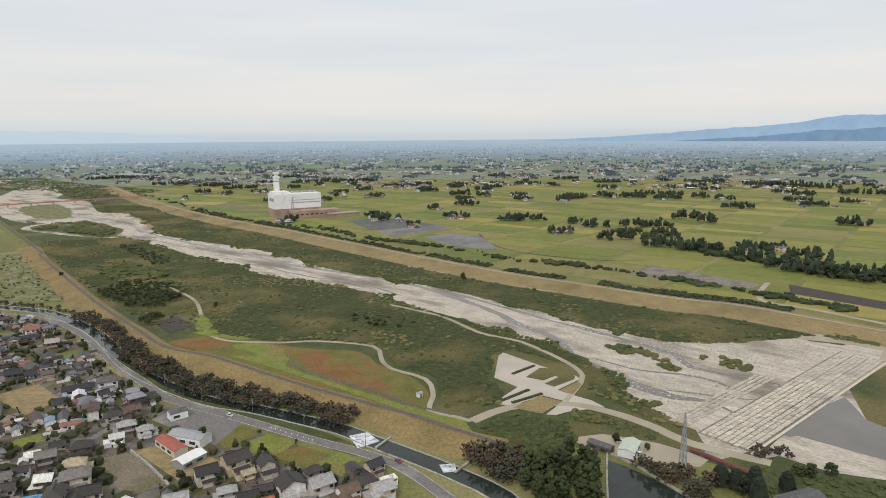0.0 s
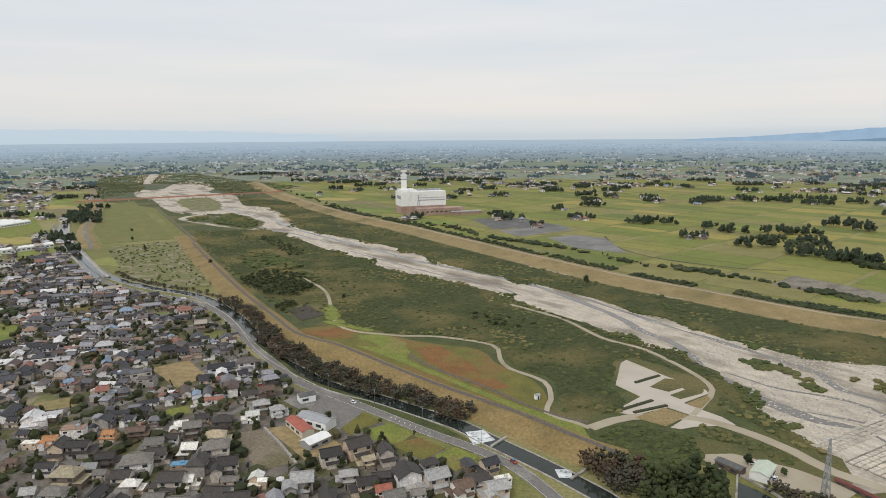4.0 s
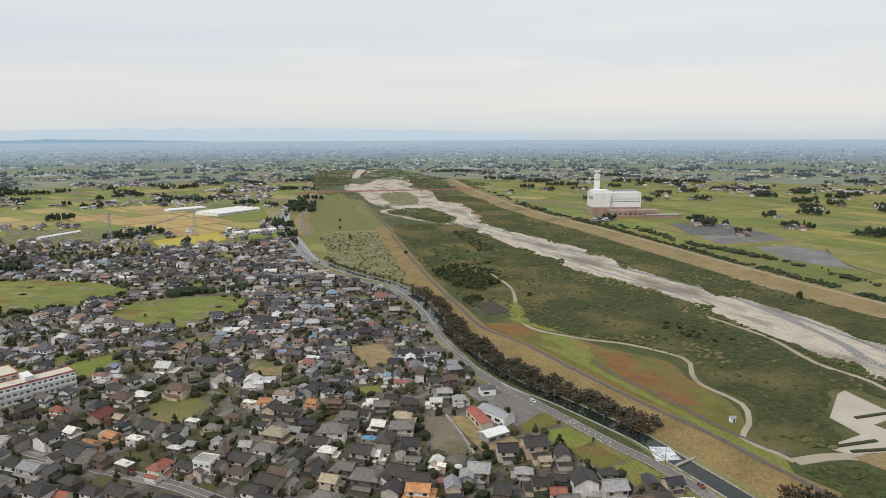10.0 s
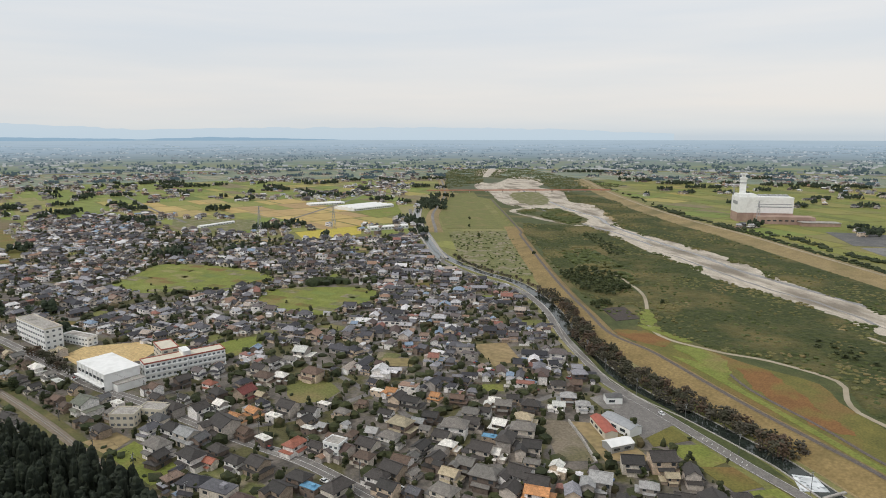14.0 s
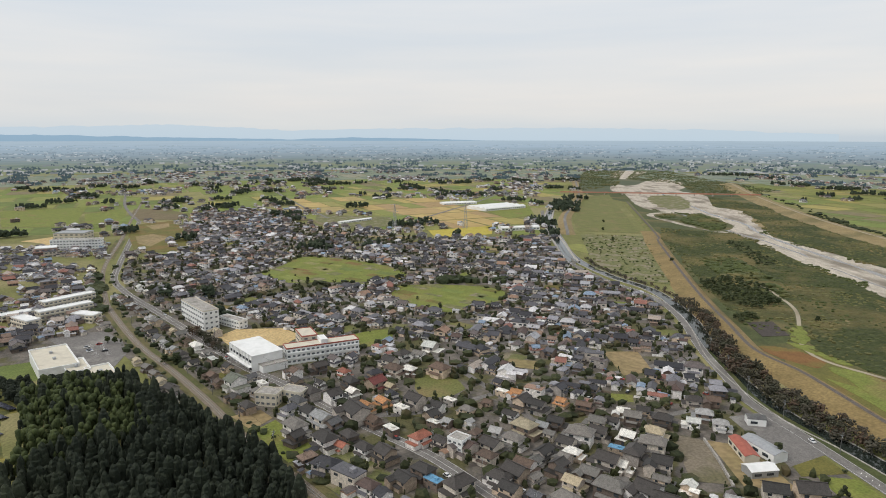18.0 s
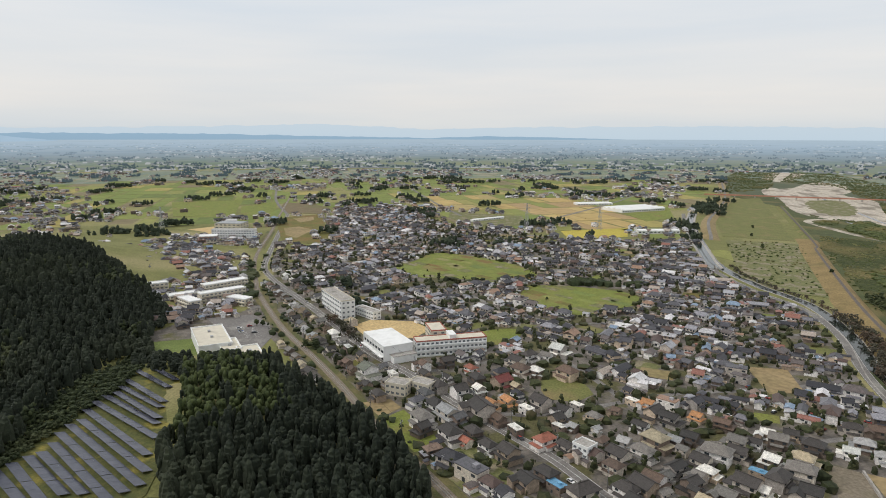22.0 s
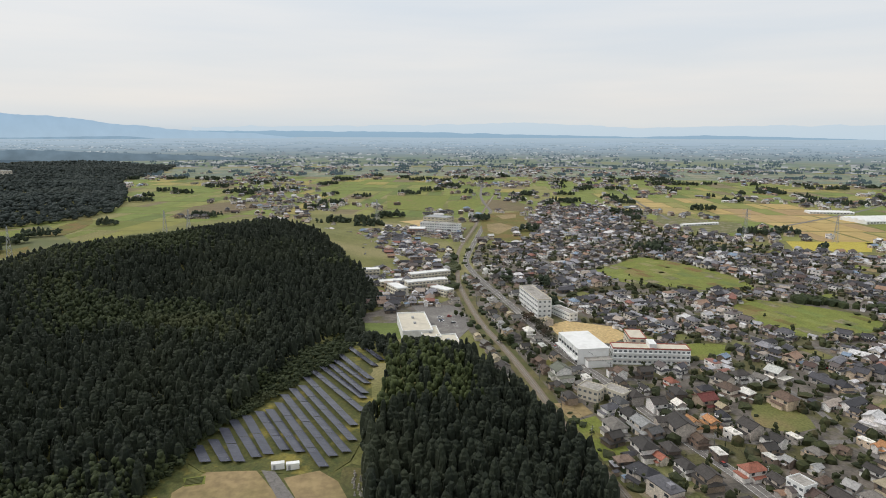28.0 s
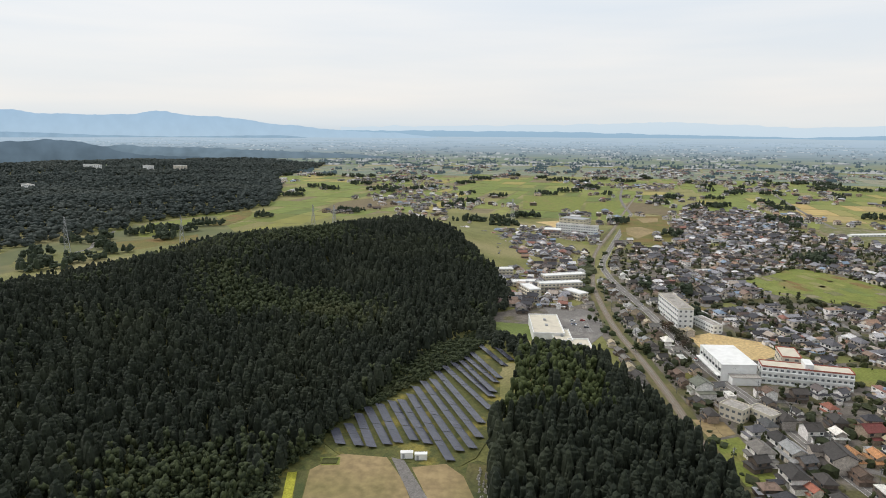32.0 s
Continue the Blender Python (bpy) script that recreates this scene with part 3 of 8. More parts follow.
BACK_WOOD = [(-640, -620), (-740, -585), (-777, -596), (-822, -574), (-914, -550), (-943, -537), (-1000, -560), (-1076, -515), (-1181, -444), (-1278, -420), (-1584, -488), (-1804, -558), (-2065, -661), (-2369, -645), (-2765, -676), (-2950, -700), (-2950, -2600), (-900, -2400), (-500, -1100)]
# Open land north and west of the town: outline, surface, label.
OPEN_LAND = [([(-1561, 111), (-1555, 169), (-1545, 250), (-1572, 271), (-1330, 212), (-1215, 194), (-1290, 92)], "meadow", "wide bright green rice field"),
             ([(-1403, 235), (-1483, 330), (-1307, 286), (-1235, 253), (-1228, 204)], "meadow", "bright green rice field beside the railway"),
             ([(-1450, 336), (-1383, 387), (-1301, 396), (-1207, 347), (-1251, 292), (-1330, 301)], "ploughed", "brown ploughed field"),
             ([(-1180, 270), (-1201, 345), (-905, 280), (-875, 240), (-901, 205), (-1051, 232)], "park", "yellow-green fallow fields"),
             ([(-1043, 240), (-1052, 267), (-1006, 279), (-931, 232), (-973, 226)], "stubble", "tan cut rice field"),
             ([(-1160, 284), (-1170, 325), (-1121, 312), (-1100, 282)], "stubble", "tan cut rice field"),
             ([(-930, 95), (-890, 155), (-830, 136), (-860, 116)], "meadow", "green field beside the far school"),
             ([(-782, 49), (-764, 71), (-707, 86), (-712, 61), (-688, 41)], "meadow", "green field at the town's edge"),
             ([(-945, -62), (-1033, 51), (-939, 38), (-897, -35)], "meadow", "green field below the ridge"),
             ([(-721, -21), (-779, 53), (-730, 76), (-673, 34), (-691, -14)], "ploughed", "brown and green terraced field"),
             ([(-1126, 588), (-1001, 676), (-898, 618), (-905, 560), (-951, 540), (-1038, 540)], "plots", "patchwork of vegetable plots"),
             ([(-1003, 906), (-1005, 1053), (-864, 922), (-844, 834)], "meadow", "green field beside the greenhouses"),
             ([(-1368, -298), (-1504, -206), (-1344, -130), (-1233, -224), (-1197, -304)], "ploughed", "brown field before the ridge")]
RIPE_LAND = [(-1400, 640), (-1390, 800), (-1256, 960), (-1040, 1010), (-950, 960), (-830, 800), (-860, 680), (-1000, 690), (-1110, 660), (-1200, 600)]

# Ground: one sheet out to the haze.
mb = MB()
radii = [0, 60, 120, 180] + list(np.arange(220, 1000, 20)) + list(np.arange(1000, 1600, 60)) + list(np.arange(1600, 3101, 150))
NA = 180
for r in radii:
    a = np.arange(NA) * 2 * math.pi / NA
    xs, ys = r * np.cos(a), r * np.sin(a)
    zs = hz(xs, ys)
    mb.v += list(zip(xs, ys, zs))
mb.f = [(i * NA + j, (i + 1) * NA + j, (i + 1) * NA + (j + 1) % NA, i * NA + (j + 1) % NA) for i in range(len(radii) - 1) for j in range(NA)]
mb.m = [0] * len(mb.f)
thing("ground", "flat green farmland plain with a low wooded ridge", "ground", kind="structure", data=mb.mesh("ground", M["plain"], smooth=True))

# Distance: the plain running on into blue haze, then far ranges.
R0, R1, D1 = 3000.0, 4700.0, 26000.0


def haze_mat(name, stops, mottle=0.0, fields=False):
    """Plain glowing distance: haze painted as emission tones by height (metres, colour), mottled with woods or laid out
    in fields.
    """
    m = bpy.data.materials.new(name)
    m.use_nodes = True
    t = m.node_tree
    t.nodes.clear()
    link = t.links.new
    out, em, geo, sep = t.nodes.new("ShaderNodeOutputMaterial"), t.nodes.new("ShaderNodeEmission"), t.nodes.new("ShaderNodeNewGeometry"), t.nodes.new("ShaderNodeSeparateXYZ")
    link(geo.outputs["Position"], sep.inputs[0])

    def calc(op, a, b):
        n = t.nodes.new("ShaderNodeMath")
        n.operation = op
        for k, v in ((0, a), (1, b)):
            if isinstance(v, (int, float)):
                n.inputs[k].default_value = v
            else:
                link(v, n.inputs[k])
        return n.outputs[0]

    def mixed(kind, fac, a, b):
        n = t.nodes.new("ShaderNodeMixRGB")
        n.blend_type = kind
        for k, v in ((0, fac), (1, a), (2, b)):
            if isinstance(v, (int, float)):
                n.inputs[k].default_value = v
            elif isinstance(v, tuple):
                n.inputs[k].default_value = (*v, 1)
            else:
                link(v, n.inputs[k])
        return n.outputs[0]

    def ramp(fac, rows):
        r = t.nodes.new("ShaderNodeValToRGB")
        for k, (pos, c) in enumerate(rows):
            e = r.color_ramp.elements[k] if k < 2 else r.color_ramp.elements.new(pos)
            e.position, e.color = pos, (*c, 1)
        link(fac, r.inputs[0])
        return r.outputs[0]

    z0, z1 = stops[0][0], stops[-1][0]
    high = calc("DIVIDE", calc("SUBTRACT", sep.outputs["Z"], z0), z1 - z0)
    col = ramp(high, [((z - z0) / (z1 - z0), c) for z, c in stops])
    if mottle:
        n = t.nodes.new("ShaderNodeTexNoise")
        n.inputs["Scale"].default_value, n.inputs["Detail"].default_value = 0.016, 6
        link(geo.outputs["Position"], n.inputs["Vector"])
        col = mixed("MULTIPLY", 1.0, col, ramp(n.outputs[0], [(0.3, (1 - mottle,) * 3), (0.7, (1 + mottle,) * 3)]))
    if fields:
        flat = t.nodes.new("ShaderNodeVectorMath")
        flat.operation = "MULTIPLY"
        flat.inputs[1].default_value = (1, 1, 0)
        link(geo.outputs["Position"], flat.inputs[0])
        ln = t.nodes.new("ShaderNodeVectorMath")
        ln.operation = "LENGTH"
        link(flat.outputs[0], ln.inputs[0])
        k = calc("DIVIDE", calc("SUBTRACT", ln.outputs["Value"], R0), R1 - R0)
        inv = calc("SUBTRACT", 1 / R0, calc("MULTIPLY", k, 1 / R0 - 1 / D1))
        grow = t.nodes.new("ShaderNodeVectorMath")
        grow.operation = "SCALE"
        link(flat.outputs[0], grow.inputs[0])
        link(calc("DIVIDE", 1.0, calc("MULTIPLY", ln.outputs["Value"], inv)), grow.inputs["Scale"])
        # Field contrast fades with height, washed out by the painted haze.
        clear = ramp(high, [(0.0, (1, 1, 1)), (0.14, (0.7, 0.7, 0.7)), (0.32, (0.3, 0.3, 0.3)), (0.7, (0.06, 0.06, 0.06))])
        tone = mixed("MULTIPLY", 0.0, (0, 0, 0), (0, 0, 0))
        for sc, rows in ((0.0062, [(0.0, (0.78, 0.86, 0.7)), (0.3, (1.0, 1.05, 0.85)), (0.6, (1.12, 1.08, 0.9)), (0.8, (1.32, 1.16, 0.8)), (1.0, (0.9, 0.94, 0.92))]),):
            v = t.nodes.new("ShaderNodeTexVoronoi")
            v.distance = "CHEBYCHEV"
            v.inputs["Scale"].default_value = sc
            link(grow.outputs[0], v.inputs["Vector"])
            one = t.nodes.new("ShaderNodeSeparateXYZ")
            link(v.outputs["Color"], one.inputs[0])
            col = mixed("MIX", clear, col, mixed("MULTIPLY", 1.0, col, ramp(one.outputs[0], rows)))
        for sc, lo, hi, c, f in ((0.0011, 0.52, 0.62, (0.20, 0.255, 0.265), 0.5), (0.003, 0.6, 0.68, (0.40, 0.44, 0.45), 0.4)):
            n = t.nodes.new("ShaderNodeTexNoise")
            n.inputs["Scale"].default_value, n.inputs["Detail"].default_value = sc, 5
            link(grow.outputs[0], n.inputs["Vector"])
            spot = mixed("MULTIPLY", 1.0, ramp(n.outputs[0], [(lo, (0, 0, 0)), (hi, (f, f, f))]), mixed("MIX", 0.25, clear, (1, 1, 1)))
            col = mixed("MIX", spot, col, c)
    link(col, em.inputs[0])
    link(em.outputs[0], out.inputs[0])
    return m


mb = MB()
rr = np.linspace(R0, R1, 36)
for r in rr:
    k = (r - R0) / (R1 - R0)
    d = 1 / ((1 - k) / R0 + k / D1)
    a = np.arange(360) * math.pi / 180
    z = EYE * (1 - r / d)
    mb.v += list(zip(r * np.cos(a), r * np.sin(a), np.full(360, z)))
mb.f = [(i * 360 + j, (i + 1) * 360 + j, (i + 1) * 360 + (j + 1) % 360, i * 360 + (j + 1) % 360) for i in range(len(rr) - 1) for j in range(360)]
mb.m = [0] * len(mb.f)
# Blue haze is painted into the plain's glow, tone by tone upwards.
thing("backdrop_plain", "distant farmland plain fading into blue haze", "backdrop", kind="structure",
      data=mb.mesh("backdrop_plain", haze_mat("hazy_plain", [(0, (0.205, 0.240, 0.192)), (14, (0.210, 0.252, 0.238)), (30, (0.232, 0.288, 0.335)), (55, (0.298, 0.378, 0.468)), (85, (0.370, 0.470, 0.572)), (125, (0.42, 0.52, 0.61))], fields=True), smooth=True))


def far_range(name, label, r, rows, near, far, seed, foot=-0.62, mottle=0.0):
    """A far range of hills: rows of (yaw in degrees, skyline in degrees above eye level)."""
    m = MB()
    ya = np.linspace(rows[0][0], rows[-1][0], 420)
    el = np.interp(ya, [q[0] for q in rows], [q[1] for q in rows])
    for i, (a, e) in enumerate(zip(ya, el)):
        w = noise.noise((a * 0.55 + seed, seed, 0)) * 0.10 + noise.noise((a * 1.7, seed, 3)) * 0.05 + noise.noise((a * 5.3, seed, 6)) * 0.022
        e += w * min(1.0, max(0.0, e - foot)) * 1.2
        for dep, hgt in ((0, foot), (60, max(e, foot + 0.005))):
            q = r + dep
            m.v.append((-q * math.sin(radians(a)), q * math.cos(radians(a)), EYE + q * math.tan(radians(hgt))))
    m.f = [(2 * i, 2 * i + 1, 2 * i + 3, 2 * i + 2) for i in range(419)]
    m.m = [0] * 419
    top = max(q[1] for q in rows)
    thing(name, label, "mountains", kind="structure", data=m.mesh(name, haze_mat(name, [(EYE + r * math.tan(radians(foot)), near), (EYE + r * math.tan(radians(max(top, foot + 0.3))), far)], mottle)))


# Haze is painted into these glowing blues, paler for the farther ranges.
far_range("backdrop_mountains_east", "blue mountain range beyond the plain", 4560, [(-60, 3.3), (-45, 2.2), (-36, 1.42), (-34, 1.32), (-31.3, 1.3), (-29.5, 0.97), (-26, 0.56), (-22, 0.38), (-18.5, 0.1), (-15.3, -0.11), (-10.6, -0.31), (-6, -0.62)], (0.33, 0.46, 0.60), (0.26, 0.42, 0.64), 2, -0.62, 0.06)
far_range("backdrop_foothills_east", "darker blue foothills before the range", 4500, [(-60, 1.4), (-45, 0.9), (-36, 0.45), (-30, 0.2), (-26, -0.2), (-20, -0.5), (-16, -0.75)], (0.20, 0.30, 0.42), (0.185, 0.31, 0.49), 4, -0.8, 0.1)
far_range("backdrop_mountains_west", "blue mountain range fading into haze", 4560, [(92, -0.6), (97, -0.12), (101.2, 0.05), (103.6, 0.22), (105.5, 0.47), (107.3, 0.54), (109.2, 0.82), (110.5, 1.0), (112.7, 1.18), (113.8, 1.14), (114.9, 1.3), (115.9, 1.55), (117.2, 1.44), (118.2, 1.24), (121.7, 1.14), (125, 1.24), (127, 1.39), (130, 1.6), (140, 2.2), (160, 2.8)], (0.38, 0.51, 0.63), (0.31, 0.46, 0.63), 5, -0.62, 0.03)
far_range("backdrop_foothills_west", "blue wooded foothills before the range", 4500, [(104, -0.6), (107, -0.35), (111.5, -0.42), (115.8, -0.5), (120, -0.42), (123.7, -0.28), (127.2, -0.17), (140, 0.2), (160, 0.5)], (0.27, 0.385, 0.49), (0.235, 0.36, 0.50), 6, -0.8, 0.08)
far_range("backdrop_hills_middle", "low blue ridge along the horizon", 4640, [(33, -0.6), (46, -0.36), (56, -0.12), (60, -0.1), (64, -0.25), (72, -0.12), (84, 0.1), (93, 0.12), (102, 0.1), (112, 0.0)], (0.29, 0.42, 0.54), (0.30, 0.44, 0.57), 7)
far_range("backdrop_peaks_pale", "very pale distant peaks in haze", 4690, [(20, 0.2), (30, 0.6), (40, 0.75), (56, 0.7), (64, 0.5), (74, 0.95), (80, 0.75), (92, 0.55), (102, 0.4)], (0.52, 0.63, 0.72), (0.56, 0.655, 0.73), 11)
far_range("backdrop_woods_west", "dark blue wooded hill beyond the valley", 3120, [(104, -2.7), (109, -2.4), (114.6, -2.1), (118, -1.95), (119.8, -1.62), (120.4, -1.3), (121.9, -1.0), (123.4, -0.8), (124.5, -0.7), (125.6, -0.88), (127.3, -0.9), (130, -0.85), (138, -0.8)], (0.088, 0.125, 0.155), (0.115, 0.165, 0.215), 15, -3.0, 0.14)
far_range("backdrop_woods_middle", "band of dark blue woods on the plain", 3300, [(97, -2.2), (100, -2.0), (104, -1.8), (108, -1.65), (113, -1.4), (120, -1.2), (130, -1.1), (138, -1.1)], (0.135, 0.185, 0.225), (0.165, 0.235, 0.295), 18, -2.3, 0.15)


def sheet(name, pts, z, material, label, category, kind="structure", curve=True, thick=0.3, ragged=0.0):
    """A flat piece of ground, slightly proud of the plain; ragged frays its edge by so many metres."""
    line = smooth_line(pts, 10, closed=True) if curve else pts
    if ragged:
        line = smooth_line(line, ragged * 0.8, closed=True)
        f = 0.45 / ragged
        line = [(x + ragged * (noise.noise((x * f, y * f, 1.0)) + 0.5 * noise.noise((x * f * 2.7, y * f * 2.7, 2.0))), y + ragged * (noise.noise((x * f, y * f, 5.0)) + 0.5 * noise.noise((x * f * 2.7, y * f * 2.7, 6.0)))) for x, y in line]
    return thing(name, label, category, kind=kind, data=MB().prism(line, z - thick, z).mesh(name, material))


def road(name, pts, width, z, material, label, category="road", step=8.0):
    line = smooth_line(pts, step)
    h = width / 2
    return line, thing(name, label, category, kind="structure", data=band(line, [(-h - 0.1, -0.3), (-h, 0), (h, 0), (h + 0.1, -0.3)], z).mesh(name, material))


# River: gravel bed, flowing water, thicket ground on both banks.
sheet("river_corridor_ground", [(-1688, 2040), (-1127, 1385), (-900, 1270)] + LEVEE_L[1:] + [(35, 300), (144, 270), (345, 420)] + LEVEE_R[::-1], 0.06, M["rough_grass"], "rough green and brown river meadow", "ground", curve=False)
sheet("river_bed", RIVER_FAR + RIVER_NEAR[::-1], 0.14, M["gravel"], "pale grey gravel river bed with stones", "riverbed", curve=False, ragged=5)
sheet("river_bed_upstream", [(345, 440), (315, 405), (224, 345), (150, 280), (200, 262), (240, 255), (300, 330), (380, 420)], 0.13, M["gravel"], "pale gravel bank above the weir", "riverbed")
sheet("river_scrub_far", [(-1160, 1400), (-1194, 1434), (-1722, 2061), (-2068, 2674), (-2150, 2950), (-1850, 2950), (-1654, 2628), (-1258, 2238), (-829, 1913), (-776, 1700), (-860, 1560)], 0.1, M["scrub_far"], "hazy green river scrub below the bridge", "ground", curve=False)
for pts in ([(-1520, 2040), (-1780, 2440), (-2000, 2860), (-1800, 2860), (-1640, 2456), (-1390, 1990)], [(-1164, 1577), (-1190, 1712), (-1320, 2000), (-1290, 2059), (-1160, 1940), (-985, 1609), (-1070, 1560)], [(-1215, 1632), (-1250, 1720), (-1120, 1620), (-1075, 1512), (-1111, 1503)]):
    sheet("gravel_bar", pts, 0.18 + 0.0001 * (abs(pts[0][0]) - 1000), M["gravel"], "distant pale gravel bar", "riverbed", curve=True)
sheet("sand_patch", [(-566, 1190), (-551, 1222), (-477, 1130), (-476, 1067), (-521, 1116)], 0.17, M["stubble"], "bare tan sand beside the river", "riverbed", ragged=6)
line, _ = road("river_side_channel", [(-480, 975), (-566, 1002), (-644, 1043), (-718, 1093), (-725, 1144), (-697, 1165)], 13, 0.15, M["gravel"], "pale dry side channel", "riverbed")
BRAIDS = [([(160, 322), (151, 345), (133, 352), (113, 373), (106, 393), (90, 419), (84, 445), (80, 471), (58, 503), (45, 535), (16, 580), (-20, 630), (-65, 672), (-131, 719), (-194, 764), (-260, 830), (-360, 915), (-470, 1020), (-540, 1110), (-640, 1190), (-780, 1330), (-930, 1480), (-1100, 1700)], 4.2),
          ([(205, 368), (161, 401), (160, 424), (137, 454), (114, 483), (86, 512), (50, 556), (10, 606)], 2.6), ([(151, 345), (170, 366), (150, 388), (121, 398), (100, 420)], 1.8),
          ([(-40, 600), (-95, 655), (-150, 690), (-215, 745), (-290, 812)], 2.0), ([(-330, 860), (-420, 940), (-520, 1010), (-600, 1080), (-720, 1180)], 2.6), ([(185, 345), (158, 352), (128, 364)], 1.6)]
for k, (pts, w) in enumerate(BRAIDS):
    line = smooth_line(pts, 8)
    nrm = normals(line)
    q = [(x + nrm[i][0] * 2.2 * noise.noise((i * 0.35, k, 5)), y + nrm[i][1] * 2.2 * noise.noise((i * 0.35, k, 5))) for i, (x, y) in enumerate(line)]
    m = MB()
    for i, (x, y) in enumerate(q):
        h = 1.1 * w * (0.75 + 0.6 * noise.noise((i * 0.22, k, 9))) * min(1.0, (min(i, len(q) - 1 - i) + 0.4) / 4)
        m.v += [(x - nrm[i][0] * h, y - nrm[i][1] * h, 0.19 + 0.004 * k), (x + nrm[i][0] * h, y + nrm[i][1] * h, 0.19 + 0.004 * k)]
    m.f = [(2 * i, 2 * i + 2, 2 * i + 3, 2 * i + 1) for i in range(len(q) - 1)]
    m.m = [0] * len(m.f)
    thing("river_water", "shallow grey river braid over gravel", "water", kind="structure", data=m.mesh("river_water", M["water"]))
sheet("weir_pool", [(166, 306), (214, 340), (230, 350), (223, 321), (228, 306), (214, 282), (203, 275), (175, 300)], 0.22, M["water"], "calm grey pool above the weir", "water")

sheet("valley_meadow", [(-560, -540), (-740, -580), (-777, -590), (-822, -568), (-914, -545), (-943, -530), (-1000, -552), (-1076, -508), (-1120, -470), (-1000, -400), (-880, -330), (-700, -380), (-580, -450)], 0.33, M["valley"], "dull green valley meadows between woods", "field", curve=False)
for pts, m in (([(-928, -516), (-1012, -528), (-1073, -480), (-989, -447), (-880, -469)], "meadow"), ([(-830, -490), (-895, -418), (-912, -409), (-849, -389), (-785, -427), (-801, -477)], "park"),
               ([(-678, -520), (-740, -537), (-770, -463), (-741, -453), (-688, -468), (-664, -497)], "lawn"), ([(-1008, -439), (-1107, -444), (-1200, -436), (-1119, -405), (-1006, -404)], "park")):
    sheet("valley_field", pts, 0.40 + 0.00001 * abs(pts[0][0]), M[m], "bright green rice terrace in the valley", "field", curve=False, ragged=3)
road("valley_road", [(-747, -499), (-787, -495), (-850, -526), (-884, -529), (-930, -545)], 5, 0.45, M["old_asphalt"], "pale road winding through the valley")
# Levees.
for nm, pts, prof, lab in (("levee_east", LEVEE_R, [(-36, -0.3), (-34, 0.1), (-20, 0.9), (-4, 3.8), (3, 3.8), (22, 0), (24, -0.3)], "long dry-grass flood bank with a track on top"),
                           ("levee_upper", LEVEE_L[:2], [(-9, -0.3), (-8, 0), (-2.5, 3.0), (2.5, 3.0), (8, 0), (9, -0.3)], "green grass flood bank with a narrow path"),
                           ("levee_town", [(-590, 906)] + LEVEE_L[1:], [(-21, -0.3), (-19, 0), (-3, 3.6), (3, 3.6), (9, 0), (10, -0.3)], "straw-coloured grass flood bank"),
                           ("levee_green", LEVEE_G, [(-14, -0.3), (-12, 0), (-3, 3.4), (3, 3.4), (12, 0), (14, -0.3)], "grassy flood bank with a road")):
    line = smooth_line(pts, 14)
    thing(nm, lab, "levee", kind="structure", data=band(line, prof, taper=22).mesh(nm, M["straw" if nm == "levee_town" else "lawn" if nm == "levee_upper" else "levee"], smooth=False))
thing("levee_path", "dark paved path along the bank top", "road", kind="structure", data=band(smooth_line(LEVEE_L, 10), [(-1.5, 0), (1.5, 0)], 3.72, taper=22).mesh("levee_path", M["path_dark"]))
thing("levee_track", "pale track on the bank top", "road", kind="structure", data=band(smooth_line(LEVEE_R, 14), [(-2.2, 0), (1.2, 0)], 3.95, taper=22).mesh("levee_track", M["dirt"]))
thing("levee_green_road", "pale road on the bank top", "road", kind="structure", data=band(smooth_line(LEVEE_G, 14), [(-2.5, 0), (2.5, 0)], 3.55, taper=22).mesh("levee_green_road", M["old_asphalt"]))

sheet("sports_green", [(-1057, 1300), (-1046, 1400), (-585, 868), (-665, 813), (-808, 966)], 0.2, M["lawn"], "mown green riverside field", "grass", curve=False)
sheet("allotments", [(-637, 786), (-566, 855), (-461, 740), (-357, 589), (-394, 573), (-457, 592)], 0.3, M["plots"], "patchy allotment gardens", "gardens", curve=False)
sheet("park_meadow", [(-178, 440), (-186, 478), (-147, 464), (-104, 446), (-60, 436), (-46, 412), (-18, 383), (-9, 356), (-10, 338), (-23, 336), (-100, 388)], 0.16, M["park"], "yellow-green riverside meadow", "grass")
sheet("rust_field_small", [(-206, 461), (-192, 471), (-164, 464), (-159, 446), (-187, 447)], 0.24, M["orange"], "rust-brown weedy plot", "field", ragged=2)
sheet("rust_field_large", [(-110, 440), (-92, 441), (-58, 403), (-48, 386), (-31, 369), (-46, 366), (-84, 399)], 0.24, M["orange"], "rust-orange field of tall weeds", "field", ragged=3)
sheet("dark_plot", [(-242, 514), (-229, 532), (-203, 504), (-215, 485)], 0.36, M["soil"], "freshly dug dark soil plot", "field", curve=False)
sheet("dry_bank", [(-128, 372), (-94, 368), (-59, 346), (-27, 324), (2, 302), (16, 297), (30, 290), (20, 283), (-10, 292), (-36, 312), (-60, 328), (-90, 350)], 0.12, M["levee"], "dry straw grass below the bank", "grass")
sheet("bank_gravel", [(157, 282), (167, 300), (177, 302), (205, 276), (220, 262), (194, 258), (172, 266)], 0.24, M["gravel"], "pale gravel bank beside the pool", "riverbed", curve=False)
sheet("bank_grass", [(120, 262), (140, 276), (157, 282), (172, 267), (194, 259), (225, 255), (215, 225), (150, 225)], 0.25, M["rough_grass"], "rough green grass on the river bank", "grass", curve=False)
sheet("bank_grass", [(240, 362), (284, 400), (330, 380), (250, 300), (229, 306), (223, 320)], 0.26, M["rough_grass"], "rough grass bank above the weir", "grass", curve=False)
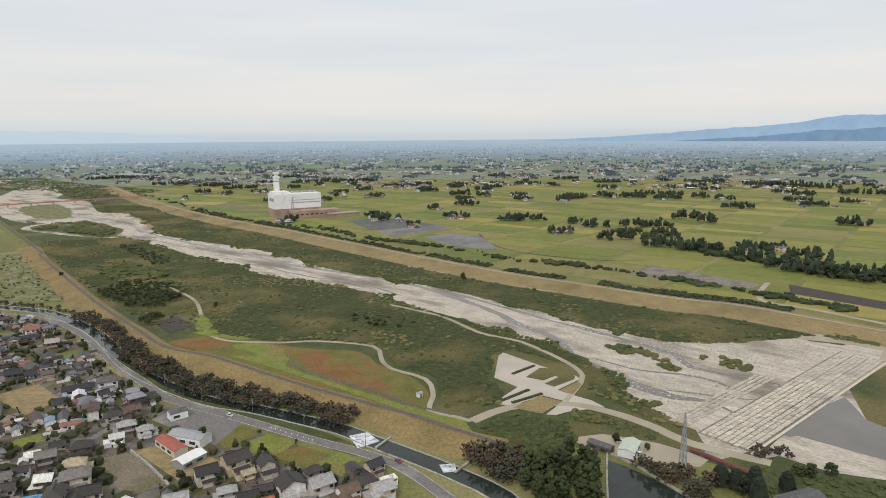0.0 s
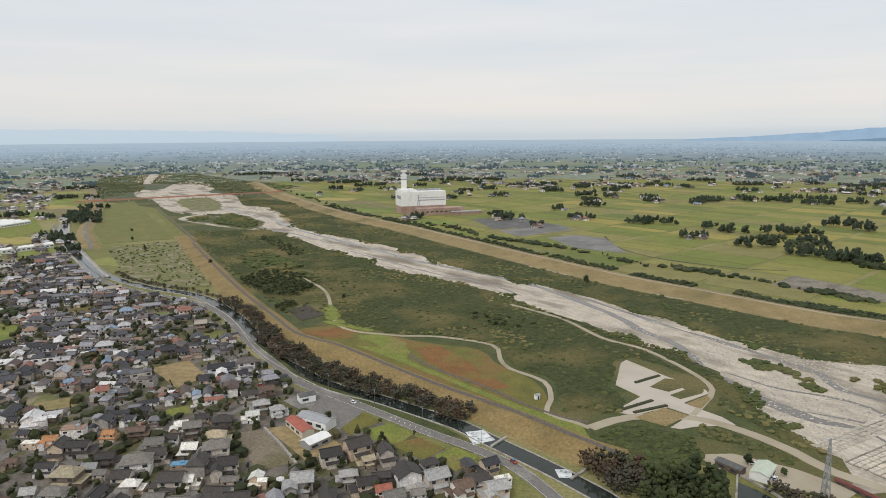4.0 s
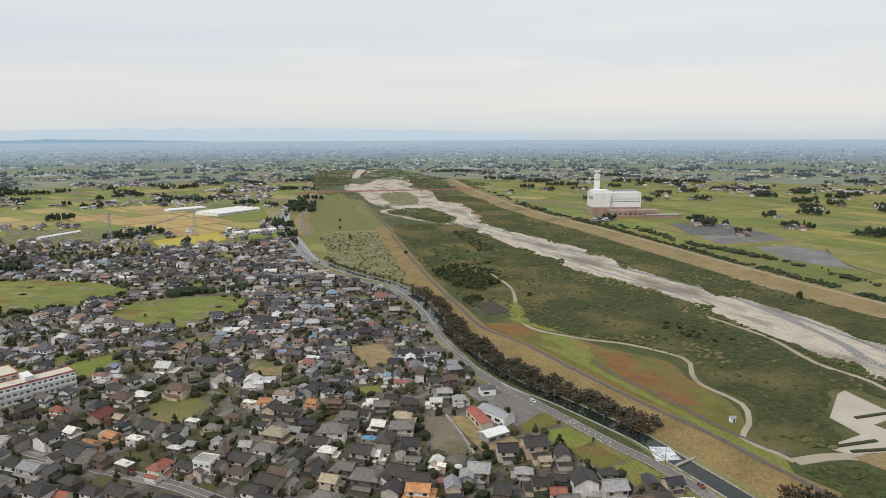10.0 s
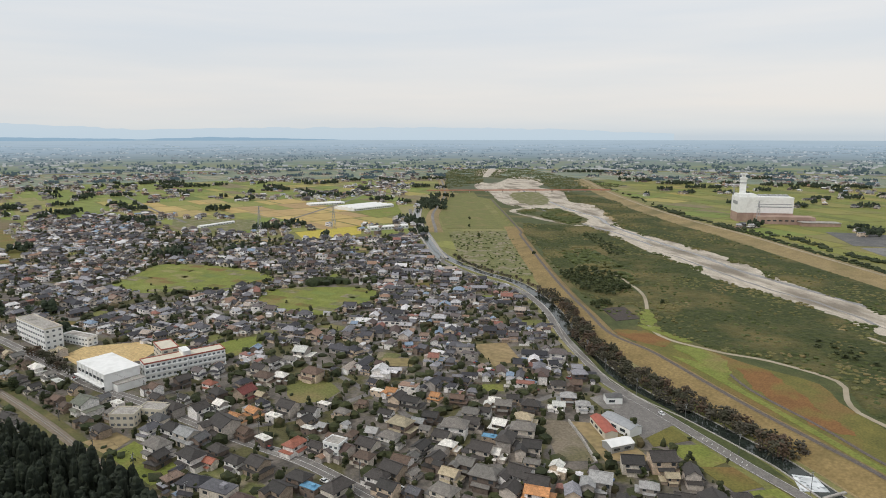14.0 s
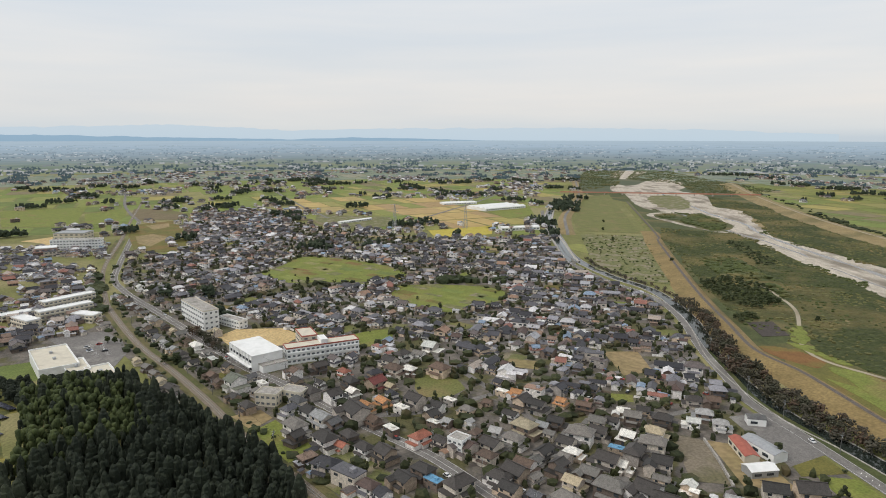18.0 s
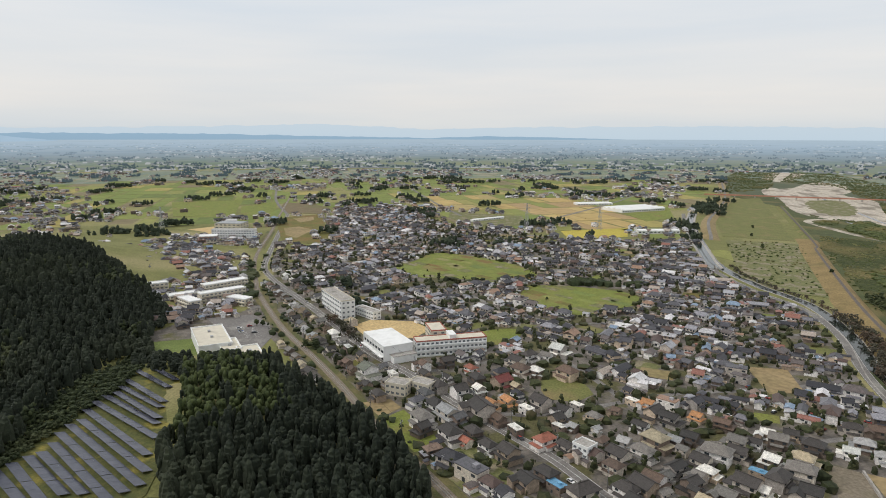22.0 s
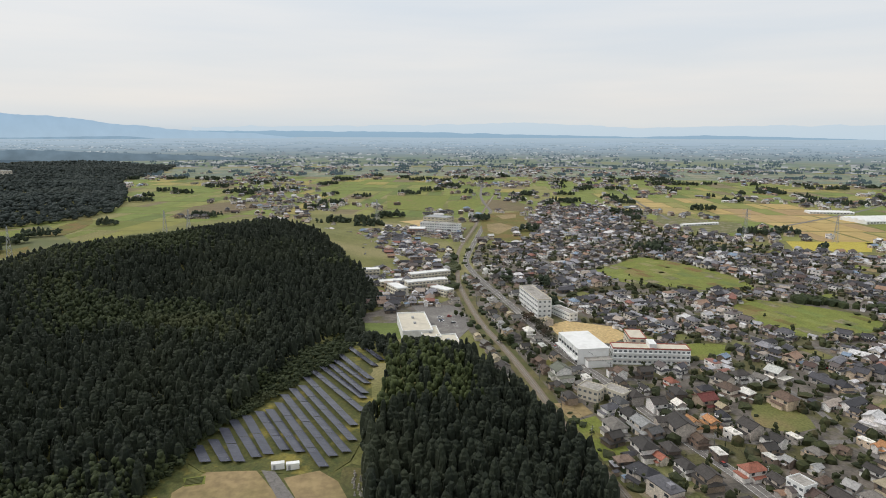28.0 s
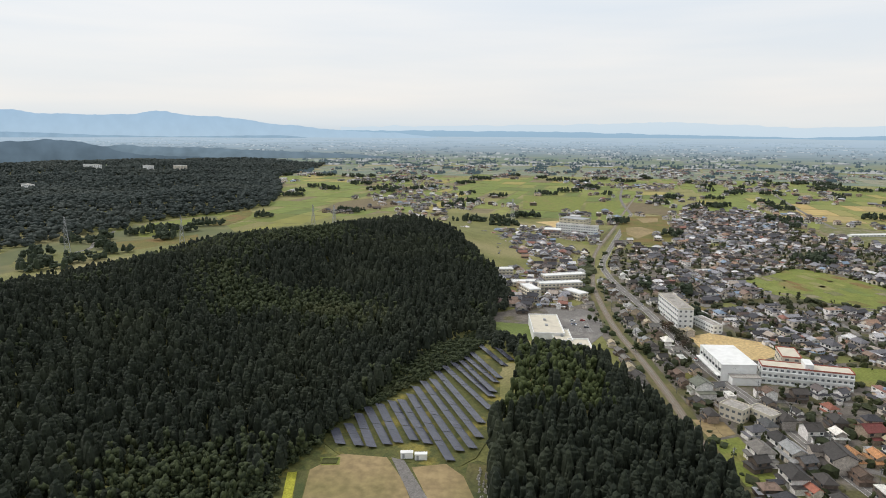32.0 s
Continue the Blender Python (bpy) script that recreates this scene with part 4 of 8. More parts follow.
sheet("plaza", [(37, 425), (41, 432), (64, 404), (83, 386), (84, 381), (67, 364), (75, 356), (84, 348), (89, 339), (67, 333), (60, 329), (55, 330), (68, 348), (57, 356), (38, 342), (27, 345), (44, 369), (31, 385)], 0.22, M["sand"], "pale sandy parking ground", "pavement", curve=False)
sheet("levee_foot_lawn", [(-150, 430), (-129, 428), (-89, 393), (-20, 341), (9, 328), (14, 309), (6, 312), (-25, 338), (-66, 370), (-120, 410)], 0.285, M["meadow"], "strip of yellow-green mown grass below the bank", "grass", curve=False)

for nm, pts, m, lab in (("plaza_island", [(51, 385), (62, 401), (78, 398), (82, 385), (80, 380), (66, 369), (61, 374), (71, 384), (70, 387), (61, 379)], "rough_grass", "hooked grass island in the parking ground"),
                        ("plaza_island", [(55, 355), (67, 347), (53, 331), (38, 339)], "levee", "dry grass island in the parking ground"),
                        ("plaza_island", [(68, 363), (82, 377), (83, 372), (75, 357)], "levee", "dry grass island in the parking ground"),
                        ("river_bar", [(-933, 1406), (-939, 1495), (-890, 1487), (-769, 1327), (-737, 1232), (-790, 1240)], "plots", "grassy river bar"),
                        ("river_bar", [(-645, 1084), (-674, 1193), (-566, 1101), (-522, 1029), (-531, 982), (-612, 1041)], "rough_grass", "green vegetated river bar"),
                        ("river_bar", [(-700, 1089), (-716, 1141), (-690, 1140), (-650, 1070), (-671, 1062)], "rough_grass", "green vegetated river bar"),
                        ("river_clearing", [(-99, 563), (-72, 579), (-56, 576), (-82, 546)], "stubble", "tan clearing in the river scrub"),
                        ("river_clearing", [(-192, 584), (-175, 570), (-156, 533), (-158, 523), (-182, 560)], "stubble", "tan clearing in the river scrub"),
                        ("weed_patch", [(-157, 452), (-132, 456), (-113, 437), (-108, 407), (-132, 431)], "meadow", "yellow-green weeds beside the walk"),
                        ("weed_patch", [(-196, 485), (-164, 490), (-148, 466), (-172, 472)], "meadow", "yellow-green weeds below the scrub"),
                        ("weed_patch", [(-214, 532), (-206, 534), (-186, 496), (-197, 494)], "meadow", "yellow-green weeds beside the dug plot")):
    sheet(nm, pts, 0.32 + 0.00013 * abs(pts[0][0]), M[m], lab, "grass", curve=nm == "river_bar", ragged=9 if nm == "river_bar" else 0 if nm == "plaza_island" else 3)
for (x0, y0), (x1, y1) in (((32, 348), (50, 364)), ((38, 345), (57, 358)), ((43, 390), (59, 405))):
    thing("plaza_hedge", "low brown hedge across the parking ground", "hedge", "parking hedges", "structure", at=pose((x0 + x1) / 2, (y0 + y1) / 2, 0.2, 0, 0, math.degrees(math.atan2(y1 - y0, x1 - x0))), data=MB().box(0, 0, 0, math.hypot(x1 - x0, y1 - y0), 2.0, 0.7).mesh("plaza_hedge", M["garden_leaf"]))
kiosk = thing("white_kiosk", "small white kiosk on the riverside meadow", "kiosk", at=pose(-15, 355, 0.3, 0, 0, 35))
part("body", MB().box(0, 0, 0, 2.8, 2.2, 2.6), kiosk, material=M["white"])
part("roof", MB().gable(0, 0, 2.5, 3.4, 2.8, 0.7, 0.15), kiosk, material=M["steel"])
part("door", MB().box(0.3, -1.12, 0, 0.9, 0.1, 1.9), kiosk, material=M["window"])
line, _ = road("ditch_walk", [(-118, 436), (-114, 428), (-90, 399), (-48, 369), (-21, 346), (3, 331), (13, 329)], 2.0, 0.34, M["path_dark"], "narrow dark walk beside a ditch", "path")

for nm, pts, m, lab in (("settling_pond", [(-110, 1025), (-15, 1110), (9, 1050), (-73, 964)], "basin", "flat grey settling basin"), ("settling_pond", [(-30, 961), (13, 995), (55, 965), (75, 844), (11, 874)], "basin", "flat grey settling basin"),
                        ("storage_yard", [(202, 683), (239, 734), (320, 632), (301, 614)], "joint", "grey gravel storage yard"), ("works_yard", [(-175, 1165), (-85, 1190), (-10, 1090), (-120, 1040)], "asphalt", "dark works yard beside the plant")):
    sheet(nm, pts, 0.34 + 0.02 * len(pts) + 0.0001 * abs(pts[0][0]), M[m], lab, "yard", curve=False)
sheet("dark_yard", [(346, 631), (396, 560), (420, 528), (402, 505), (379, 534), (329, 594)], 0.37, M["soil"], "dark bare earth strip below the grove", "ground", curve=False)
for nm, pts, w, m, lab in (("field_road", [(330, 640), (300, 596), (290, 565), (315, 540), (345, 500), (380, 450)], 5, "dirt", "pale road descending from the flood bank"),
                           ("meadow_track", [(-190, 860), (-130, 800), (-60, 755), (0, 700)], 2.2, "dirt", "pale track through the river scrub"),
                           ("meadow_track", [(72, 645), (95, 615), (125, 603), (175, 555)], 2.2, "dirt", "pale track through the river scrub"),
                           ("field_ditch", [(55, 985), (65, 900), (90, 840), (130, 800), (195, 765), (240, 760)], 2.5, "soil", "dark ditch winding between fields")):
    road(nm, pts, w, 0.36, M[m], lab, "path")

# Canal, roads, railway.
line = smooth_line(CANAL, 8)
thing("canal_banks", "concrete canal walls", "canal", kind="structure", data=band(line, [(-5.8, 0.1), (-5.6, 0.5), (-5.1, 0.5), (-5.0, 0.1)], 0.0).mesh("canal_banks", M["concrete"]))
thing("canal_bank_far", "concrete canal wall", "canal", kind="structure", data=band(line, [(5.0, 0.1), (5.1, 0.5), (5.6, 0.5), (5.8, 0.1)], 0.0).mesh("canal_bank_far", M["concrete"]))
thing("canal_water", "dark still canal water", "water", kind="structure", data=band(line, [(-5.0, 0), (5.0, 0)], 0.16).mesh("canal_water", M["canal_water"]))
up = smooth_line([(-900, 1010), (-789, 880), (-727, 815), (-660, 750), (-586, 682), (-530, 630), (-499, 604)], 8)
thing("canal_upper_water", "pale grey water of the upper canal", "water", kind="structure", data=band(up, [(-5.2, 0), (5.2, 0)], 0.5).mesh("canal_upper_water", M["canal_water"]))
for sgn in (-1, 1):
    prof = [(sgn * 8.6, 0.2), (sgn * 8.2, 1.2), (sgn * 7.4, 1.2), (sgn * 5.2, 0.4)]
    thing("canal_upper_wall", "pale sloping concrete canal wall", "canal", kind="structure", data=band(up, prof if sgn < 0 else prof[::-1], 0.0).mesh("canal_upper_wall", M["concrete"]))
sl = thing("sluice_gate", "grey concrete sluice gate across the canal", "sluice", at=pose(-497, 602, 0, 0, 0, 47))
part("deck", MB().box(0, 0, 3.0, 2.2, 19, 0.5), sl, material=M["concrete"])
for k in (-8.5, 0, 8.5):
    part("pier", MB().box(0, k, -0.3, 3.2, 1.2, 3.3), sl, material=M["concrete"])
    part("hoist", MB().box(0, k * 0.6, 3.5, 1.2, 1.4, 1.2), sl, material=M["steel"])
sheet("canal_verge", [(-230, 418), (-190, 380), (-161, 352), (-126, 333), (-93, 314), (-65, 298), (-42, 285), (-38, 290), (-60, 309), (-90, 326), (-122, 343), (-157, 361), (-186, 388), (-226, 425)], 0.2, M["rough_grass"], "rough grass verge between road and canal", "grass")
sheet("pond", [(76, 279), (66, 240), (105, 240), (92, 262), (83, 273)], 0.2, M["canal_water"], "dark green pond", "water", curve=False)
sheet("town_ground", TOWN, 0.1, M["town"], "paved yards, lanes and gardens between houses", "ground", curve=False)
sheet("market_back_ground", [(-575, 10), (-500, 14), (-496, 40), (-500, 64), (-540, 60), (-600, 48)], 0.31, M["town"], "paved yards behind the supermarket", "ground", curve=False)
sheet("town_ground_west", TOWN_W, 0.1, M["town"], "paved yards and gardens between houses", "ground", curve=False)
ROADS = {}
for nm, pts, w, z, m, lab in (("canal_road", CANAL_ROAD, 6.8, 0.24, "old_asphalt", "two-lane asphalt road along the canal"),
                              ("main_road", MAIN_ROAD, 7.0, 0.26, "old_asphalt", "two-lane main road through the town"),
                              ("park_path", PARK_PATH, 3.0, 0.3, "dirt", "winding pale dirt path"),
                              ("river_path", RIVER_PATH, 3.4, 0.28, "dirt", "pale dirt path beside the river"),
                              ("down_path", DOWN_PATH, 6.5, 0.26, "dirt", "wide pale dirt track")):
    ROADS[nm], _ = road(nm, pts, w, z, M[m], lab, "path" if m == "dirt" else "road")
thing("railside", "dry weeds and gravel beside the railway", "ground", kind="structure", data=band(smooth_line(RAIL[:10], 10), [(-7, -0.1), (-6.5, 0), (6, 0), (6.5, -0.1)], 0.16).mesh("railside", M["rail_weeds"]))
thing("railway", "single railway track on brown ballast", "railway", kind="structure", data=band(smooth_line(RAIL, 10), [(-3.2, -0.2), (-2, 0.35), (2, 0.35), (3.2, -0.2)], 0.1).mesh("railway", M["ballast"]))
for side in (-0.6, 0.6):
    thing("rail", "rusty steel rail", "rail", group="rails of the track", kind="structure", data=band(smooth_line(RAIL, 10), [(side - 0.08, 0), (side - 0.05, 0.16), (side + 0.05, 0.16), (side + 0.08, 0)], 0.45).mesh("rail", M["steel"]))
for nm, o0, o1 in (("road_edge_line", -3.3, -3.12), ("road_centre_line", -0.1, 0.1), ("road_edge_line", 3.12, 3.3)):
    thing(nm, "white painted road line", "road marking", kind="structure", data=band(ROADS["main_road"], [(o0, 0), (o1, 0)], 0.27).mesh(nm, M["line"]))
for nm, o0, o1 in (("road_edge_line", -3.1, -2.95), ("road_edge_line", 2.95, 3.1)):
    thing(nm, "white painted road line", "road marking", kind="structure", data=band(ROADS["canal_road"], [(o0, 0), (o1, 0)], 0.25).mesh(nm, M["line"]))
hl = smooth_line(CANAL_ROAD[12:14], 3)
for (x, y), (nx, ny) in zip(hl[1:-1], normals(hl)[1:-1]):
    thing("road_hatching", "white painted hatch bar on the road", "road marking", "hatch bars", "structure", at=pose(x, y, 0.255, 0, 0, math.degrees(math.atan2(ny, nx)) + 35), data=MB().box(0, 0, 0, 1.7, 0.3, 0.012).mesh("road_hatching", M["line"]))
for nm, pts, m, lab in (("green_field", FIELD_A, "meadow", "bright green field among the houses"), ("green_field", FIELD_B, "meadow", "bright green field beside a grove"), ("green_field", FIELD_C, "lawn", "round green lawn among houses"),
                        ("green_field", FIELD_D, "meadow", "small green field behind the school"), ("golden_field", YELLOW, "gold", "ripe golden rice field"), ("school_ground", SCHOOL_YARD, "school_sand", "ochre sand sports ground"),
                        ("gravel_lot", LOT_A, "bare_earth", "bare grey-brown earth lot"), ("earth_lot", LOT_B, "stubble", "bare brown earth lot")):
    sheet(nm, pts, 0.2, M[m], lab, "field", curve=nm == "green_field")
for i, q in enumerate(PATCHES):
    sheet("garden_plot", q, 0.2 + 0.012 * i, M["meadow" if i % 2 else "park"], "small weedy plot beside the road", "field", curve=False)

# Rice fields over the plain: a grid on each side of the river.

thing("town_ground_middle", "paved yards and weeds beside the railway", "ground", kind="structure", data=band(smooth_line(RAIL[:9], 10), [(-16, -0.2), (-15.5, 0), (14, 0), (14.5, -0.2)], 0.12).mesh("town_ground_middle", M["town"]))
SCHOOL_FAR = [(-1130, 70), (-1130, 200), (-930, 200), (-930, 80)]
KEEP_OUT = [q[0] for q in OPEN_LAND] + [TOWN, SCHOOL_FAR, TOWN_W, FOREST, KNOLL, SOLAR, BACK_WOOD, YELLOW]
CORRIDOR = [(-1688, 2040), (-1127, 1385), (-660, 800), (-420, 580), (-345, 545), (-270, 490), (-130, 340), (35, 230), (345, 250), (500, 300), (380, 440)] + LEVEE_R[::-1]
fields = []
rg = np.random.default_rng(4)
for ang, side, ox in ((-38, 1, 0), (-13, -1, 0)):
    ca, sa = math.cos(radians(ang)), math.sin(radians(ang))
    for i in range(-34, 34):
        u, uw = i * 104.0, 97
        v = -3300.0
        while v < 3300:
            w = rg.choice([26, 32, 40, 52, 64])
            cx, cy = (u + uw / 2) * ca - (v + w / 2) * sa, (u + uw / 2) * sa + (v + w / 2) * ca
            v += w + (rg.random() < 0.3) * 5
            r = math.hypot(cx, cy)
            if not 230 < r < 2950 or cy < -0.9 * abs(cx) - 200:
                continue
            east = (cx + 0.62 * cy - 470 > 0) if cy < 1400 else (cx * 1.0 + 0.9 * cy - 850 > 0)
            if east != (side > 0):
                continue
            fields.append((r, cx, cy, uw, w - 1.2, ang))
fx, fy = np.array([f[1] for f in fields]), np.array([f[2] for f in fields])
bad = inside(CORRIDOR, fx, fy)
for p in KEEP_OUT:
    bad |= inside(p, fx, fy)
bad |= (hz(fx, fy) > 0.8) | (far_from(LEVEE_R, fx, fy) < 42) | (far_from(CANAL_ROAD, fx, fy) < 30) | (far_from(LEVEE_G, fx, fy) < 35)
for du, dv in ((-0.5, -0.5), (-0.5, 0.5), (0.5, -0.5), (0.5, 0.5)):
    ca, sa = np.cos(np.radians([f[5] for f in fields])), np.sin(np.radians([f[5] for f in fields]))
    lu, lv = np.array([f[3] for f in fields]) * du, np.array([f[4] for f in fields]) * dv
    qx, qy = fx + lu * ca - lv * sa, fy + lu * sa + lv * ca
    for p in (TOWN, TOWN_W):
        bad |= inside(p, qx, qy)
    bad |= (far_from(RAIL[:10], qx, qy) < 25)
fields = sorted(f for f, b in zip(fields, bad) if not b)
rest = []
for i, (r, cx, cy, a, b, ang) in enumerate(fields):
    t = radians(ang)
    ripe = bool(inside(RIPE_LAND, [cx], [cy])[0])
    if i < 300:
        q = MB().box(0, 0, -0.2, a, b, 0.4 if ang > -20 else 0.45)
        ob = thing("rice_field", "rectangular rice field in green and gold", "field", group="rice fields", kind="structure", data=q.mesh("rice_field", M["ripe_one" if ripe else "rice_one" if ang > -20 and (cy > -200 or cx < -1150) else "rice_east"]), at=pose(cx, cy, 0, 0, 0, ang))
    else:
        rest.append((MB().box(0, 0, -0.2, a, b, 0.4 if ang > -20 else 0.45).arrays(), cx, cy, 0, t, 1, 1, np.array([2 if ripe else 0 if ang > -20 and (cy > -200 or cx < -1150) else 1])))
thing("far_rice_fields", "patchwork of rice fields across the plain", "fields", kind="stuff", data=joined("far_rice_fields", [q for q in rest if math.hypot(q[1], q[2]) < 2300], [M["rice_many"], M["rice_east_many"], M["ripe_many"]]))
# Fields past 2300 m use the haze-tinted palette.
thing("distant_rice_fields", "hazy patchwork of distant rice fields", "fields", kind="stuff", data=joined("distant_rice_fields", [q for q in rest if math.hypot(q[1], q[2]) >= 2300], [M["rice_hazed"], M["rice_hazed"], M["rice_hazed"]]))
for i, (pts, m, lab) in enumerate(OPEN_LAND):
    sheet("open_field", pts, 0.33 + 0.006 * i, M[m], lab, "field", curve=False)


# ---- trees ----
def lump(rg, r, n=1, squash=0.8, rough=0.3):
    bm = bmesh.new()
    bmesh.ops.create_icosphere(bm, subdivisions=n, radius=1)
    v = []
    for p in bm.verts:
        k = 1 + rg.uniform(-rough, rough)
        v.append((p.co.x * r * k, p.co.y * r * k, p.co.z * r * squash * k))
    f = [tuple(q.index for q in fc.verts) for fc in bm.faces]
    bm.free()
    return v, f


def bush_arrays(seed):
    rg = np.random.default_rng(seed)
    mb = MB()
    v, f = lump(rg, 1.0, 1, 0.8, 0.36)
    f = [q for q in f if max(v[i][2] for i in q) > -0.15]
    mb.add([(x, y, z + 0.3) for x, y, z in v], f)
    return mb.arrays()


def cedar_mb(seed, sides=6):
    """Unit cedar: 1 high, full ragged skirts that close in a rounded top."""
    rg = np.random.default_rng(seed)
    mb = MB()
    for z0, z1, r in ((0.25, 0.70, 0.225), (0.45, 0.84, 0.212), (0.62, 0.94, 0.175), (0.78, 1.0, 0.120)):
        n = sides
        v = [(math.cos(2 * math.pi * k / n + z0 * 7) * r * rg.uniform(0.78, 1.16), math.sin(2 * math.pi * k / n + z0 * 7) * r * rg.uniform(0.78, 1.16), z0 + rg.uniform(-0.05, 0.05)) for k in range(n)]
        v += [(math.cos(2 * math.pi * k / n + z0 * 7) * r * 0.82 * rg.uniform(0.85, 1.15), math.sin(2 * math.pi * k / n + z0 * 7) * r * 0.82 * rg.uniform(0.85, 1.15), z0 + (z1 - z0) * rg.uniform(0.55, 0.72)) for k in range(n)]
        v += [(rg.uniform(-0.025, 0.025), rg.uniform(-0.025, 0.025), z1)]
        mb.add(v, [(k, (k + 1) % n, n + (k + 1) % n, n + k) for k in range(n)] + [(n + k, n + (k + 1) % n, 2 * n) for k in range(n)])
    return mb


def broad_mb(seed, lumps=7, k0=1.0):
    """Unit broadleaf crown: 1 high, 0.9 wide, of ragged clumps with gaps."""
    rg = np.random.default_rng(seed)
    mb = MB()
    for k in range(lumps):
        a, h = rg.uniform(0, 6.28), rg.uniform(0.3, 0.85)
        d = rg.uniform(0.08, 0.28) * (1.15 - h * 0.7)
        v, f = lump(rg, rg.uniform(0.13, 0.22) * k0, 1, 0.85, 0.3)
        mb.add([(x + math.cos(a) * d, y + math.sin(a) * d, z + h) for x, y, z in v], f)
    return mb


def bare_mb(seed, lumps=54):
    """Unit bare crown: many small ragged tufts of twigs, wide and open."""
    rg = np.random.default_rng(seed)
    mb = MB()
    for k in range(lumps):
        a, h = rg.uniform(0, 6.28), rg.uniform(0.25, 0.92)
        d = rg.uniform(0.0, 0.48) * math.sqrt(max(0.1, 1 - abs(h - 0.5) * 1.4))
        v, f = lump(rg, rg.uniform(0.04, 0.085), 1, 1.2, 0.5)
        mb.add([(x + math.cos(a) * d, y + math.sin(a) * d, z + h) for x, y, z in v], f)
    return mb


def trunk_mb(h=0.35, r=0.02):
    mb = MB().tube((0, 0, -0.03), (0.01, 0, h), r, r * 0.6, 6)
    for a in (0.4, 2.4, 4.4):
        mb.tube((0.008, 0, h * 0.75), (math.cos(a) * 0.12, math.sin(a) * 0.12, h + 0.18), r * 0.5, r * 0.2, 4)
    return mb


def canopy(poly, step, seed, base=0.5, rise=1.0, frayed=9.0, gaps=()):
    """A closed, uneven sheet of scrub over a piece of ground, sinking to nothing at its frayed rim."""
    g = np.random.default_rng(seed)
    p = np.array(poly)
    x0, y0 = p.min(0) - step
    nx, ny = [int(v) + 2 for v in (p.max(0) - p.min(0)) / step + 1]
    gx, gy = np.meshgrid(x0 + np.arange(nx) * step, y0 + np.arange(ny) * step, indexing="ij")
    gx, gy = (gx + g.uniform(-0.38, 0.38, gx.shape) * step).ravel(), (gy + g.uniform(-0.38, 0.38, gy.shape) * step).ravel()
    hit = np.nonzero(inside(poly, gx, gy))[0]
    h = np.full(gx.size, -0.3)
    rim = far_from(list(poly) + [poly[0]], gx[hit], gy[hit])
    for line_, w in gaps:
        rim = np.minimum(rim, far_from(line_, gx[hit], gy[hit]) - w)
    for i, d in zip(hit, rim):
        x, y = gx[i], gy[i]
        edge = d + frayed * 0.6 * noise.noise((x * 0.06, y * 0.06, seed))
        if edge > 0:
            n1, n2 = noise.noise((x * 0.028, y * 0.028, seed + 3.0)), noise.noise((x * 0.14, y * 0.14, seed + 7.0))
            h[i] = min(1.0, 0.25 + edge / frayed) * max(0.1, base + rise * (0.7 * n1 + 0.55 * n2)) + g.uniform(-0.3, 0.3) * base
    k = np.arange(nx * ny).reshape(nx, ny)
    q = np.stack([k[:-1, :-1], k[1:, :-1], k[1:, 1:], k[:-1, 1:]], -1).reshape(-1, 4)
    q = q[(h[q] > -0.2).any(1)]
    used, inv = np.unique(q, return_inverse=True)
    return np.stack([gx, gy, h], 1)[used].astype(np.float32), inv.ravel().astype(np.int32), np.full(len(q), 4, dtype=np.int32), np.zeros(len(q), dtype=np.int32)


BUSH = [bush_arrays(i) for i in range(6)]
CEDAR = [cedar_mb(i + 20).arrays() for i in range(6)]
BROAD = [broad_mb(i + 40).arrays() for i in range(5)]
STRIP_WOOD = [(-640, 24), (-560, 34), (-500, 14), (-452, 18), (-436, 40), (-414, 62), (-395, 72), (-400, 25), (-440, 2), (-480, 0)]
BROAD_FINE = [broad_mb(i + 80, 13, 0.8).arrays() for i in range(5)]
BROAD_SLIM = [(a[0] * np.array([0.46, 0.46, 1.0]), *a[1:]) for a in BROAD_FINE]
CEDAR_ME = [mesh_from("crown", *a, [M["cedar_one"]]) for a in CEDAR[:3] + BROAD_SLIM[:4]]
BROAD_ME = [mesh_from("crown", *broad_mb(i + 140, 44, 0.52).arrays(), [M["leaf_one"]], True) for i in range(5)]
BARE_ME = [mesh_from("crown", *bare_mb(i + 60).arrays(), [M["bare"]], True) for i in range(4)]
TRUNK_ME = trunk_mb().mesh("trunk", M["bark"])


def tree(name, crowns, x, y, h, w, label, group, rg, z=None):
    """One tree: tapered trunk with limbs and a crown."""
    t = thing(name, label, "tree", group, at=pose(x, y, float(hz(x, y)) if z is None else z, 0, 0, rg.uniform(0, 360)) @ Matrix.Diagonal((w, w, h, 1)))
    part("trunk", TRUNK_ME, t)
    part("crown", crowns[int(rg.integers(len(crowns)))], t)
    return t


rg = np.random.default_rng(8)


def stuff_items(templates, xs, ys, size, tall, seed, z=None):
    g = np.random.default_rng(seed)
    zs = hz(xs, ys) if z is None else np.full(len(xs), z)
    s, h = g.uniform(*size, len(xs)), g.uniform(*tall, len(xs))
    a = g.uniform(0, 6.28, len(xs))
    return [(templates[int(g.integers(len(templates)))], xs[i], ys[i], zs[i], a[i], s[i], h[i]) for i in range(len(xs))]


# Cedar forest on the ridge and the knoll.
xs, ys = scatter(FOREST, 4.3, 1)
ok = (np.hypot(xs, ys) > 215)
xs, ys = xs[ok], ys[ok]
light = np.array([noise.noise((x * 0.012, y * 0.012, 1.5)) for x, y in zip(xs, ys)]) * 1.1 + rg.uniform(-0.32, 0.32, len(xs))
near = np.hypot(xs, ys)
order = np.argsort(near)
ced = order[(light[order] < 0.3)]
